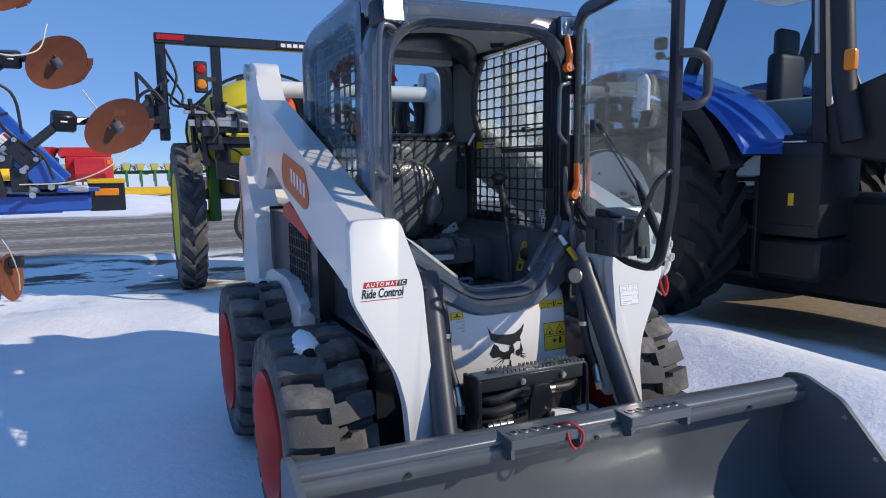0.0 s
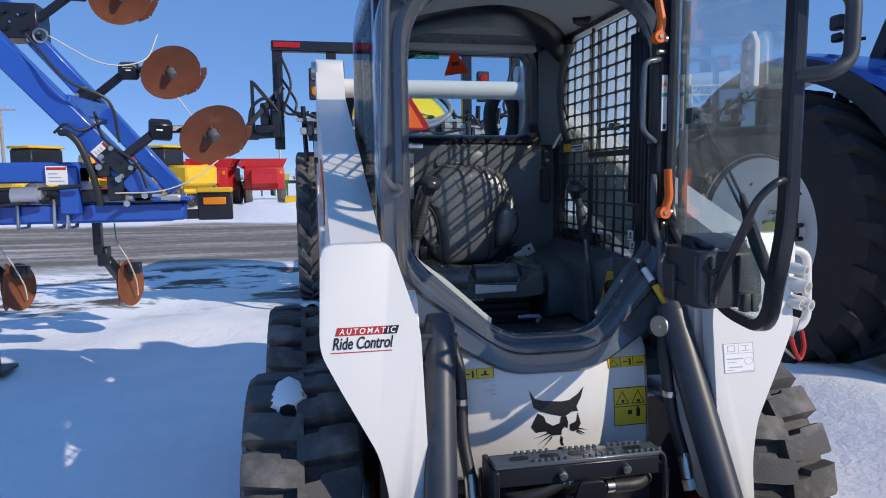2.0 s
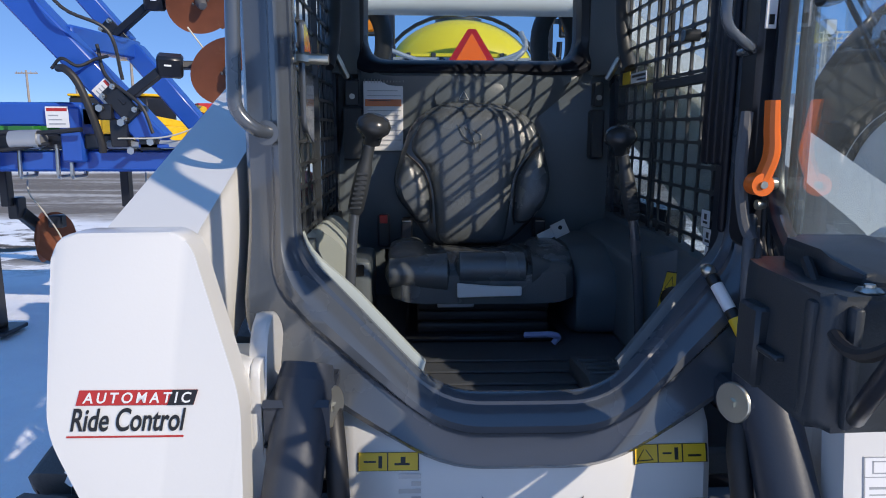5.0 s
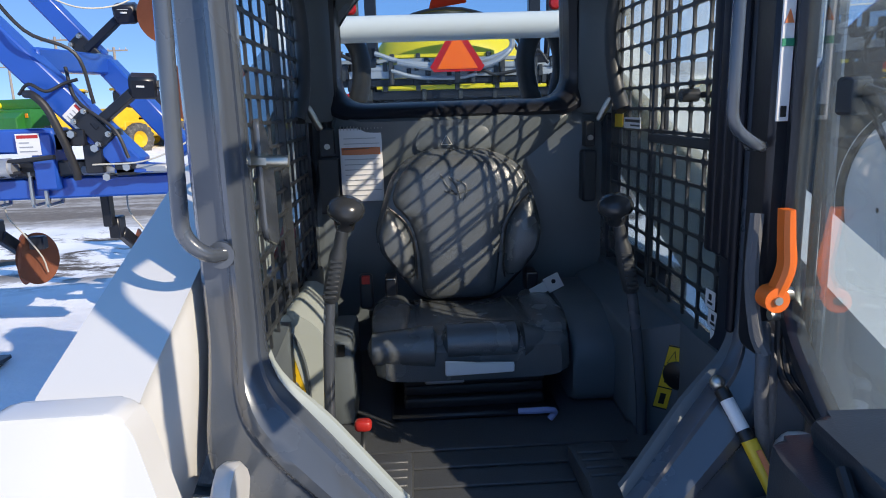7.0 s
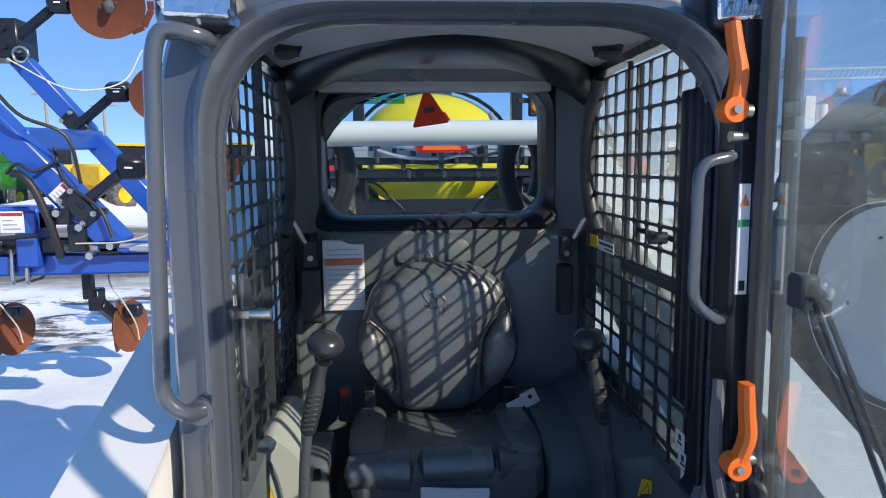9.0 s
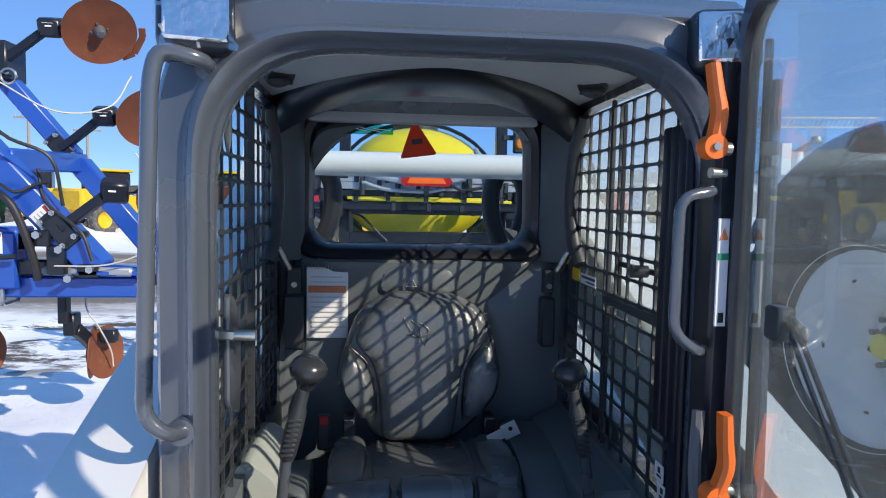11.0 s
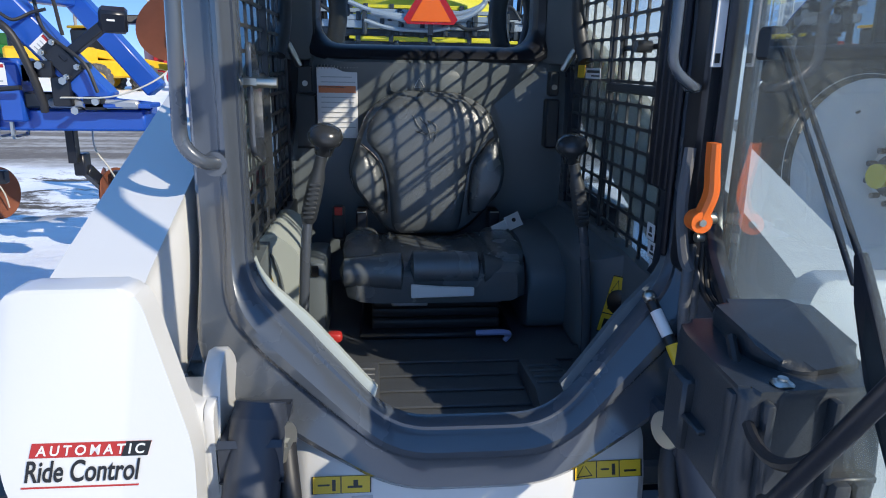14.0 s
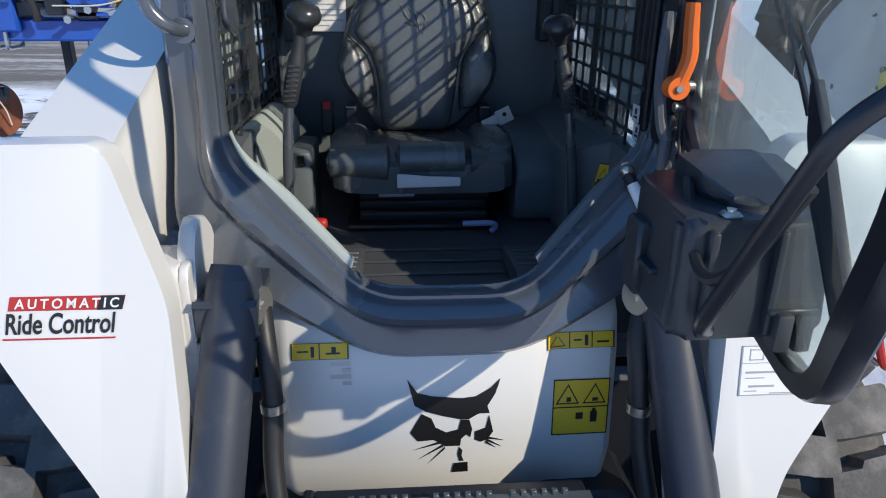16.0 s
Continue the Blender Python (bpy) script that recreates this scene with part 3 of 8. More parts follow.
# lift arms
for sx in (-1, 1):
    bm = bmesh.new()
    side = [(-0.02, 1.10), (-0.04, 1.150), (0.02, 1.188), (0.60, 1.400), (1.54, 1.732), (1.60, 1.80), (1.63, 1.895), (1.70, 1.935), (1.90, 1.945), (1.96, 1.90), (1.95, 1.60), (1.86, 1.30), (1.60, 1.24), (1.48, 1.28), (1.44, 1.36), (1.32, 1.375), (1.10, 1.285), (0.47, 1.060), (0.17, 0.985), (0.02, 0.93)]
    pts = rounded([(y, z, 0) for y, z in side], 0.05, 3, True)
    prism(bm, [(p.x, p.y) for p in pts], "x", sx * 0.475, sx * 0.605, 0.014, 2)
    arm = part("lift_arm", bm, WHITE, loader, "white boxed steel lift arm")
    # broad front plate
    bm = bmesh.new()
    out = [(-0.641, 0.950), (-0.632, 1.200), (-0.472, 1.202), (-0.455, 1.180), (-0.396, 0.990), (-0.385, 0.44), (-0.482, 0.43), (-0.486, 0.595), (-0.508, 0.698), (-0.597, 0.862)]
    pts = rounded([(sx * x, z, 0) for x, z in out], 0.032, 5, True)
    vs = prism(bm, [(p.x, p.y) for p in pts], "y", -0.05, 0.0, 0.005, 2)
    for v in bm.verts:
        v.co.y += -0.005 - 0.17 * (1.2 - v.co.z)
    plate = part("front_plate", bm, WHITE, arm, "white rounded front plate of the arm")
    bm = bmesh.new()
    pts = rounded([(y, z, 0) for y, z in ((-0.02, 0.47), (0.05, 0.47), (0.13, 0.75), (0.15, 0.98), (0.10, 1.06), (0.02, 1.06))], 0.04, 4, True)
    prism(bm, [(p.x, p.y) for p in pts], "x", sx * 0.385, sx * 0.41, 0.004)
    for v in bm.verts:
        v.co.y += 0.03 - 0.17 * (1.2 - v.co.z)
    part("inner_web", bm, WHITE, arm)
    for (py, pz, r) in ((0.03, 1.0, 0.03), (1.86, 1.90, 0.045), (1.74, 1.50, 0.04)):
        bm = bmesh.new()
        cyl(bm, (sx * 0.46, py, pz), (sx * 0.625, py, pz), r, 20)
        part("pivot_pin", bm, WHITE if r < 0.044 else STEEL, arm)
bm = bmesh.new()
cyl(bm, (-0.48, 1.72, 1.798), (0.48, 1.72, 1.798), 0.046, 28)
part("arm_cross_tube", bm, WHITE, loader, "white steel tube joining the lift arms")

# thick hose loops beside the arm pivots
for sx in (-1, 1):
    bm = bmesh.new()
    tube(bm, curve_pts([(sx * 0.355, 1.86, 1.50), (sx * 0.318, 1.85, 1.60), (sx * 0.312, 1.84, 1.71), (sx * 0.348, 1.84, 1.79), (sx * 0.405, 1.85, 1.80), (sx * 0.448, 1.87, 1.73), (sx * 0.458, 1.89, 1.64), (sx * 0.440, 1.90, 1.55)], 6), 0.036, 14)
    part("pivot_hose", bm, HOSE, loader, "thick looped black hydraulic hose")

# white front panel under the cab
bm = bmesh.new()
rows = [(0.500, 0.10), (0.520, 0.060), (0.60, 0.038), (0.80, 0.058), (0.86, 0.076), (0.885, 0.10), (0.885, 0.14), (0.50, 0.14)]
xs = [-0.305, -0.285, -0.27, 0.0, 0.150, 0.168, 0.190, 0.290, 0.305]
dip = [0.030, 0.012, 0.0, 0.0, 0.0, 0.006, 0.014, 0.016, 0.03]
cols = [[bm.verts.new((x, y + (d if y < 0.13 else 0), z)) for z, y in rows] for x, d in zip(xs, dip)]
for A, Bq in zip(cols, cols[1:]):
    for j in range(len(rows)):
        k = (j + 1) % len(rows)
        bm.faces.new((A[j], A[k], Bq[k], Bq[j]))
bm.faces.new(cols[0][::-1])
bm.faces.new(cols[-1])
panel = part("front_panel", bm, WHITE, loader, "white sheet metal panel below the cab")

# cab front frame
def arch(bot, top, half, knee, foot, r_top, r_knee=0.12, r_foot=0.06):
    """Outline of the cab front as (x, z): upright sides, slanting below the knee to a narrow foot."""
    p = [(0, bot), (foot, bot), (half, knee), (half, top), (-half, top), (-half, knee), (-foot, bot)]
    v = [Vector((x, z, 0)) for x, z in p]
    out, n = [v[0]], len(v)
    radii = [0, r_foot, r_knee, r_top, r_top, r_knee, r_foot]
    for i in range(1, n):
        a, b = v[i - 1] - v[i], v[(i + 1) % n] - v[i]
        r = min(radii[i], a.length * 0.48, b.length * 0.48)
        q0, q1 = v[i] + a.normalized() * r, v[i] + b.normalized() * r
        for j in range(9):
            t = j / 8
            out.append(q0 * (1 - t) ** 2 + v[i] * 2 * t * (1 - t) + q1 * t * t)
    return out


def lean(z):
    t = min(1, max(0, (1.22 - z) / 0.42))
    return 0.215 - 0.17 * t * t * (3 - 2 * t)


NF = 160
F_OUT = resample(arch(0.805, 1.965, 0.458, 0.985, 0.12, 0.20, 0.08, 0.12), NF)
F_IN = resample(arch(0.918, 1.885, 0.370, 1.134, 0.130, 0.20, 0.05, 0.06), NF)
bm = bmesh.new()
PROF = [(0.0, 0.11), (0.0, 0.025), (0.05, 0.008), (0.13, 0.0), (0.50, 0.0), (0.56, -0.004), (0.62, -0.016), (0.72, -0.022), (0.80, -0.016), (0.86, -0.002), (0.90, 0.004), (0.95, 0.002), (1.0, 0.012), (1.0, 0.03)]
ring_frame(bm, F_OUT, F_IN, PROF, lambda p, d: Vector((p.x, lean(p.y) + d, p.y)))
cab_frame = part("cab_front_frame", bm, CABGREY, loader, "dark grey rounded steel cab frame")

def punched_cell(bm, sx, y, z, w, h, half_bar=0.0034, r=0.0085):
    """One cell of the punched screen: a plate square with a rounded hole through it."""
    hole = []
    for cy, cz, a0 in ((y + w - half_bar - r, z + h - half_bar - r, 0), (y + half_bar + r, z + h - half_bar - r, 90), (y + half_bar + r, z + half_bar + r, 180), (y + w - half_bar - r, z + half_bar + r, 270)):
        for k in range(4):
            q = radians(a0 + 30 * k)
            hole.append((cy + r * math.cos(q), cz + r * math.sin(q)))
    rim = [(y + w, z + h), (y, z + h), (y, z), (y + w, z)]
    x0, x1 = sx * 0.4180, sx * 0.4235
    front = [bm.verts.new((x0, *p)) for p in hole]
    back = [bm.verts.new((x1, *p)) for p in hole]
    cf, cb = [bm.verts.new((x0, *p)) for p in rim], [bm.verts.new((x1, *p)) for p in rim]
    for k in range(16):
        j, c = (k + 1) % 16, k // 4
        bm.faces.new((front[k], front[j], back[j], back[k]))
        if k % 4 == 3:
            d = (c + 1) % 4
            bm.faces.new((front[k], front[j], cf[d], cf[c]))
            bm.faces.new((back[k], back[j], cb[d], cb[c]))
        else:
            bm.faces.new((front[k], front[j], cf[c]))
            bm.faces.new((back[k], back[j], cb[c]))


# cab shell: roof, side posts, lower sides
bm = bmesh.new()
prof = [(0.24, 1.90), (0.22, 1.955), (0.26, 1.995), (0.45, 2.015), (1.00, 2.005), (1.20, 1.93), (1.22, 1.90), (1.16, 1.90), (0.98, 1.955), (0.45, 1.96), (0.30, 1.945), (0.28, 1.90)]
prism(bm, prof, "x", -0.455, 0.455, 0.02, 2)
part("cab_roof", bm, CABGREY, loader)
for sx in (-1, 1):
    bm = bmesh.new()
    o = [Vector(p).to_3d() for p in rounded([(0.30, 1.00, 0), (1.22, 1.00, 0), (1.20, 1.93, 0), (1.02, 1.985, 0), (0.30, 1.985, 0)], 0.05, 5, True)]
    i_ = [Vector(p).to_3d() for p in rounded([(0.385, 1.06, 0), (1.10, 1.06, 0), (1.10, 1.86, 0), (0.99, 1.915, 0), (0.385, 1.915, 0)], 0.07, 5, True)]
    ring_frame(bm, resample(o, 80), resample(i_, 80), [(0, 0.0), (0.9, 0.0), (1, 0.008), (1, 0.045), (0, 0.045)], lambda p, d: Vector((sx * (0.457 - d), p.x, p.y)))
    part("cab_side_frame", bm, SIDEBLACK, loader, "black painted cab side frame")
    bm = bmesh.new()
    for y in np.arange(0.339, 1.08, 0.0745):
        for z in np.arange(1.059, 1.88, 0.0493):
            punched_cell(bm, sx, y, z, min(0.0745, 1.12 - y), 0.0493)
    mesh_screen = part("side_mesh", bm, PLASTIC, loader, "black punched steel safety mesh")
    bm = bmesh.new()
    if sx > 0:
        box(bm, (0.4145, 0.345, 1.427), (0.430, 0.785, 1.448), 0.003)
    box(bm, (sx * 0.4145, 0.7555, 1.06), (sx * 0.4265, 0.7655, 1.912), 0.003)
    part("mesh_stiffener", bm, PLASTIC, mesh_screen)
    if sx > 0:
        bm = bmesh.new()
        box(bm, (0.426, 0.42, 1.523), (0.438, 0.730, 1.535), 0.003)
        box(bm, (0.426, 0.716, 1.45), (0.438, 0.727, 1.90), 0.003)
        slider = part("sliding_sash", bm, BLACK, mesh_screen, "black sliding window sash")
        bm = bmesh.new()
        cyl(bm, (0.426, 0.545, 1.529), (0.392, 0.545, 1.529), 0.013, 16)
        part("sash_knob", bm, KNOB, mesh_screen, "small black pull knob")
    bm = bmesh.new()
    box(bm, (sx * 0.437, 0.24, 0.72), (sx * 0.457, 1.22, 1.03), 0.006)
    part("cab_lower_side", bm, CABGREY, loader)
bm = bmesh.new()
pts = rounded([(0.37, 1.05, 0), (1.115, 1.05, 0), (1.115, 1.88, 0), (1.00, 1.93, 0), (0.37, 1.93, 0)], 0.07, 5, True)
for x0, x1, m, label in ((-0.4625, -0.4585, SIDEGLASS, "tinted side window pane"), (0.4585, 0.4625, DUSTGLASS, "dusty tinted side window pane")):
    bm = bmesh.new()
    prism(bm, [(p.x, p.y) for p in pts], "x", x0, x1)
    pane = part("side_window", bm, m, loader, label)
    pane.visible_shadow = False

# rear wall and window
def wall_y(z):
    return 1.150 + 0.055 * max(0, min(1, (z - 1.485) / 0.07))


bm = bmesh.new()
o = resample(rounded([(-0.44, 0.80, 0), (0.44, 0.80, 0), (0.44, 1.95, 0), (-0.44, 1.95, 0)], 0.03, 3, True), 96)
i_ = resample(rounded([(-0.329, 1.538, 0), (0.314, 1.538, 0), (0.306, 1.897, 0), (-0.321, 1.897, 0)], 0.075, 6, True), 96)
ring_frame(bm, o, i_, [(0, 0.03), (0, 0.0), (0.6, 0.0), (0.72, 0.02), (0.78, 0.0), (0.93, -0.02), (1.0, 0.0), (1.0, 0.05)], lambda p, d: Vector((p.x, wall_y(p.y) + d, p.y)))
rear = part("rear_wall", bm, INNER, loader, "black moulded rear cab wall with window surround")
bm = bmesh.new()
o2 = resample(rounded([(-0.392, 1.492, 0), (0.385, 1.492, 0), (0.375, 1.935, 0), (-0.385, 1.935, 0)], 0.10, 6, True), 96)
ring_frame(bm, o2, i_, [(0, 0.02), (0, -0.012), (0.2, -0.030), (0.55, -0.036), (0.85, -0.026), (1.0, 0.0), (1.0, 0.04)], lambda p, d: Vector((p.x, wall_y(p.y) + d, p.y)))
part("window_surround", bm, BLACK, rear, "black moulded window surround")
bm = bmesh.new()
pts = rounded([(-0.334, 1.533, 0), (0.319, 1.533, 0), (0.311, 1.902, 0), (-0.326, 1.902, 0)], 0.07, 5, True)
prism(bm, [(p.x, p.y) for p in pts], "y", 1.238, 1.242)
pane = part("rear_window", bm, SIDEGLASS, loader, "clear rear window pane")
pane.visible_shadow = False
bm = bmesh.new()
box(bm, (-0.296, 1.196, 1.858), (-0.092, 1.198, 1.885))
film = part("window_sticker", bm, GREENFILM, loader, "translucent green strip sticker")
bm = bmesh.new()
for x0, z0, x1, z1 in ((-0.22, 1.878, -0.16, 1.864), (-0.205, 1.880, -0.13, 1.866), (-0.15, 1.874, -0.10, 1.870)):
    obox(bm, (x0, 1.1945, z0), (x1, 1.1945, z1), 0.0012, 0.0025)
part("sticker_bar", bm, DECALWHITE, film)
# headliner: pale front field, dark arched moulding, grey rear field with a slot
bm = bmesh.new()
box(bm, (-0.43, 0.25, 1.935), (0.43, 1.20, 1.952), 0.006)
liner = part("headliner", bm, LINER, loader, "pale grey moulded headliner")


def arch_plan(mid, side, n=25, half=0.425):
    return [(half * s, side - (side - mid) * (1 - abs(s) ** 1.7)) for s in np.linspace(-1, 1, n)]


bm = bmesh.new()
front, back = arch_plan(0.57, 1.05), arch_plan(0.86, 1.13)
rows = []
for (xf, yf), (xb, yb) in zip(front, back):
    drop = 0.09 * abs(xf / 0.425) ** 2.6
    sect = [(0.0, 0.0), (0.06, 0.014), (0.25, 0.024), (0.70, 0.026), (0.93, 0.020), (1.0, 0.0)]
    rows.append([bm.verts.new((xf, yf + (yb - yf) * t, 1.938 - d - drop * (0.2 + 0.8 * t))) for t, d in sect] + [bm.verts.new((xb, yb, 1.95)), bm.verts.new((xf, yf, 1.95))])
for A, Bq in zip(rows, rows[1:]):
    for j in range(8):
        bm.faces.new((A[j], A[(j + 1) % 8], Bq[(j + 1) % 8], Bq[j]))
bm.faces.new(rows[0]); bm.faces.new(rows[-1][::-1])
bmesh.ops.recalc_face_normals(bm, faces=bm.faces[:])
part("arch_moulding", bm, BLACK, liner, "dark arched roof moulding")
bm = bmesh.new()
pts = rounded([(-0.34, 1.885, 0), (0.33, 1.885, 0), (0.30, 1.94, 0), (-0.31, 1.94, 0)], 0.02, 3, True)
prism(bm, [(p.x, p.y) for p in pts], "y", 1.122, 1.168, 0.006, 2)
part("rear_header", bm, LINER, liner, "grey moulded header over the rear window")
bm = bmesh.new()
pts = rounded([(-0.115, 1.916, 0), (0.115, 1.916, 0), (0.105, 1.946, 0), (-0.105, 1.946, 0)], 0.008, 3, True)
prism(bm, [(p.x, p.y) for p in pts], "y", 1.112, 1.124, 0.003, 2)
part("slot_rim", bm, LINER, liner)
bm = bmesh.new()
box(bm, (-0.088, 1.108, 1.919), (0.090, 1.1135, 1.939), 0.002)
part("dome_slot", bm, DECALBLACK, liner)
for sx in (-1, 1):
    bm = bmesh.new()
    lathe(bm, [(0.001, 0.0), (0.020, 0.0), (0.030, -0.006), (0.034, 0.0), (0.034, 0.012), (0.001, 0.012)], 24, Matrix.Translation((sx * 0.345, 0.70, 1.930)) @ frame_of((-sx * 0.35, -0.5, -0.8)) @ Matrix.Rotation(math.pi, 4, "X"))
    vent = part("round_vent", bm, PLASTIC, liner, "round black air vent")
    for k in range(4):
        bm = bmesh.new()
        box(bm, (sx * 0.345 - 0.024, 0.678 + 0.012 * k, 1.914), (sx * 0.345 + 0.024, 0.682 + 0.012 * k, 1.921), 0.001)
        part("vent_slat", bm, PLASTIC, vent)

# floor and inner sides
FLOOR = 0.815
bm = bmesh.new()
box(bm, (-0.40, 0.10, FLOOR - 0.05), (0.40, 1.15, FLOOR), 0.008)
cab_floor = part("cab_floor", bm, FLOORMAT, loader, "black ribbed floor mat")
for k in range(6):
    bm = bmesh.new()
    box(bm, (-0.30, 0.17 + 0.07 * k, FLOOR), (0.30, 0.185 + 0.07 * k, FLOOR + 0.006), 0.002)
    part("floor_rib", bm, FLOORMAT, cab_floor)
for x in (-0.06, 0.03, 0.15):
    bm = bmesh.new()
    lathe(bm, [(0.001, 0.006), (0.009, 0.006), (0.012, 0.0), (0.001, 0.0)], 12, Matrix.Translation((x, 0.128, FLOOR)))
    part("floor_stud", bm, FLOORMAT, cab_floor)
# foot step and treadles at the sides of the footwell
for sx in (-1, 1):
    bm = bmesh.new()
    prism(bm, [(0.20, FLOOR), (0.46, FLOOR), (0.46, FLOOR + 0.035), (0.30, FLOOR + 0.050), (0.20, FLOOR + 0.020)], "x", sx * 0.20 - 0.045, sx * 0.20 + 0.045, 0.006, 2)
    tread_pad = part("foot_treadle", bm, FLOORMAT, loader, "black rubber foot treadle")
    for k in range(4):
        bm = bmesh.new()
        box(bm, (sx * 0.20 - 0.036, 0.315 + 0.032 * k, FLOOR + 0.040 - 0.003 * k), (sx * 0.20 + 0.036, 0.325 + 0.032 * k, FLOOR + 0.053 - 0.003 * k), 0.002)
        part("treadle_rib", bm, FLOORMAT, tread_pad)
# side panels: low walls below the mesh
for sx in (-1, 1):
    bm = bmesh.new()
    pts = rounded([(0.30, FLOOR, 0), (1.15, FLOOR, 0), (1.15, 1.085, 0), (0.60, 1.085, 0), (0.45, 1.07, 0), (0.30, 1.07, 0)], 0.03, 4, True)
    prism(bm, [(p.x, p.y) for p in pts], "x", sx * 0.405, sx * 0.435, 0.008, 2)
    part("side_wall", bm, SIDEGREY, loader)
# pale left console, facing the door
bm = bmesh.new()
pts = rounded([(-0.440, 0.83, 0), (-0.345, 0.83, 0), (-0.339, 1.055, 0), (-0.365, 1.083, 0), (-0.401, 1.106, 0), (-0.425, 1.095, 0), (-0.440, 1.06, 0)], 0.018, 5, True)
vs = prism(bm, [(p.x, p.y) for p in pts], "y", 0.615, 0.90, 0.012, 3)
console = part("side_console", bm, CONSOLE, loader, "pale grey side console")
bm = bmesh.new()
tube(bm, curve_pts([(-0.428, 0.612, 1.062), (-0.412, 0.611, 1.066), (-0.392, 0.611, 1.030), (-0.378, 0.611, 0.960), (-0.376, 0.612, 0.85)], 6), 0.0035, 8)
part("console_seam", bm, INNER, console)
bm = bmesh.new()
lathe(bm, [(0.001, 0.004), (0.014, 0.004), (0.018, 0.0), (0.001, 0.0)], 18, Matrix.Translation((-0.415, 0.614, 0.935)) @ frame_of((0, -1, 0)))
part("console_knob", bm, PLASTIC, console)
bm = bmesh.new()
box(bm, (-0.340, 0.66, FLOOR), (-0.285, 0.86, 1.02), 0.012, None, 2)
switch_box = part("switch_box", bm, INNER, loader)
bm = bmesh.new()
box(bm, (-0.318, 0.654, 0.985), (-0.300, 0.661, 1.012), 0.002)
part("switch_rocker", bm, DECALBLACK, switch_box)
# dark right console with a sloping front, and the fender box beside the seat
bm = bmesh.new()
plan = rounded([(0.325, 0.60, 0), (0.420, 0.515, 0), (0.435, 0.515, 0), (0.435, 1.12, 0), (0.325, 1.12, 0)], 0.012, 3, True)
prism(bm, [(p.x, p.y) for p in plan], "z", FLOOR, 1.075, 0.016, 3)
for v in bm.verts:
    if v.co.z > 1.0:
        v.co.z -= 0.5 * max(0, 0.41 - v.co.x)
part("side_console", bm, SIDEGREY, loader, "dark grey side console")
bm = bmesh.new()
lathe(bm, [(0.001, 0.004), (0.026, 0.004), (0.032, 0.0), (0.032, -0.01), (0.001, -0.01)], 24, Matrix.Translation((0.404, 0.527, 0.955)) @ frame_of((-0.6, -0.75, 0)))
part("round_opening", bm, DECALBLACK, loader)
bm = bmesh.new()
pts = rounded([(0.70, FLOOR, 0), (1.12, FLOOR, 0), (1.12, 1.03, 0), (0.82, 1.03, 0), (0.70, 0.97, 0)], 0.05, 5, True)
prism(bm, [(p.x, p.y) for p in pts], "x", 0.225, 0.345, 0.014, 3)
part("fender_box", bm, SIDEGREY, loader, "dark blue-grey box beside the seat")

# lining behind the lower part of the opening, pale on the left, dark on the right
for sx in (-1, 1):
    run = [p for p in F_IN if p.y < 1.16 and p.x * sx > 0.15]
    run.sort(key=lambda p: -p.y)
    bm = bmesh.new()
    rows = []
    for p in run:
        k = min(1, max(0, (1.15 - p.y) / 0.10))
        q = Vector((p.x * (1 - 0.027 * k), p.y + 0.012 * k))
        y = lean(p.y)
        rows.append([bm.verts.new((p.x, y + 0.026, p.y)), bm.verts.new((q.x, y + 0.034, q.y)), bm.verts.new((q.x, y + 0.046, q.y)), bm.verts.new((p.x * 1.03, y + 0.046, p.y - 0.01)), bm.verts.new((p.x * 1.03, y + 0.026, p.y - 0.01))])
    for A, Bq in zip(rows, rows[1:]):
        for j in range(5):
            bm.faces.new((A[j], A[(j + 1) % 5], Bq[(j + 1) % 5], Bq[j]))
    bm.faces.new(rows[0]); bm.faces.new(rows[-1][::-1])
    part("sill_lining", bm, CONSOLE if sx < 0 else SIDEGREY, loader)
# floor pedal with a red knob, seat slide handle
bm = bmesh.new()
tube(bm, curve_pts([(-0.262, 0.50, FLOOR), (-0.258, 0.52, 0.85), (-0.255, 0.515, 0.885)], 5), 0.006, 8)
stem = part("pedal_stem", bm, PLASTIC, loader)
bm = bmesh.new()
superball(bm, (-0.255, 0.505, 0.893), (0.018, 0.014, 0.012), 0.6, 16)
part("red_knob", bm, DECALRED, stem, "red plastic knob")
bm = bmesh.new()
tube(bm, curve_pts([(0.085, 0.635, 0.842), (0.115, 0.625, 0.846), (0.150, 0.625, 0.846), (0.166, 0.63, 0.838), (0.155, 0.63, 0.822)], 5), 0.0075, 8)
part("slide_handle", bm, HANDLEBLUE, loader, "pale blue plastic slide handle")

# seat
SC = -0.012
bm = bmesh.new()
rings = []
for y, w, zt in ((0.655, 0.200, 0.985), (0.675, 0.222, 1.005), (0.74, 0.234, 1.012), (0.85, 0.236, 1.008), (0.95, 0.230, 1.002), (1.03, 0.222, 0.996), (1.07, 0.20, 0.97)):
    ring = []
    for k in range(48):
        a = 2 * math.pi * k / 48
        cx, cz = math.copysign(abs(math.cos(a)) ** 0.42, math.cos(a)), math.copysign(abs(math.sin(a)) ** 0.42, math.sin(a))
        lift = (0.020 * max(0, abs(cx) - 0.50) / 0.5 - 0.006 * (1 - min(1, abs(cx) / 0.5))) if cz > 0.5 else 0
        ring.append(bm.verts.new((SC + w * cx, y, 0.935 + (zt - 0.935) * max(0, cz) + 0.02 * min(0, cz) + lift)))
    rings.append(ring)
for A, Bq in zip(rings, rings[1:]):
    for j in range(48):
        bm.faces.new((A[j], A[(j + 1) % 48], Bq[(j + 1) % 48], Bq[j]))
bm.faces.new(rings[0][::-1])
bm.faces.new(rings[-1])
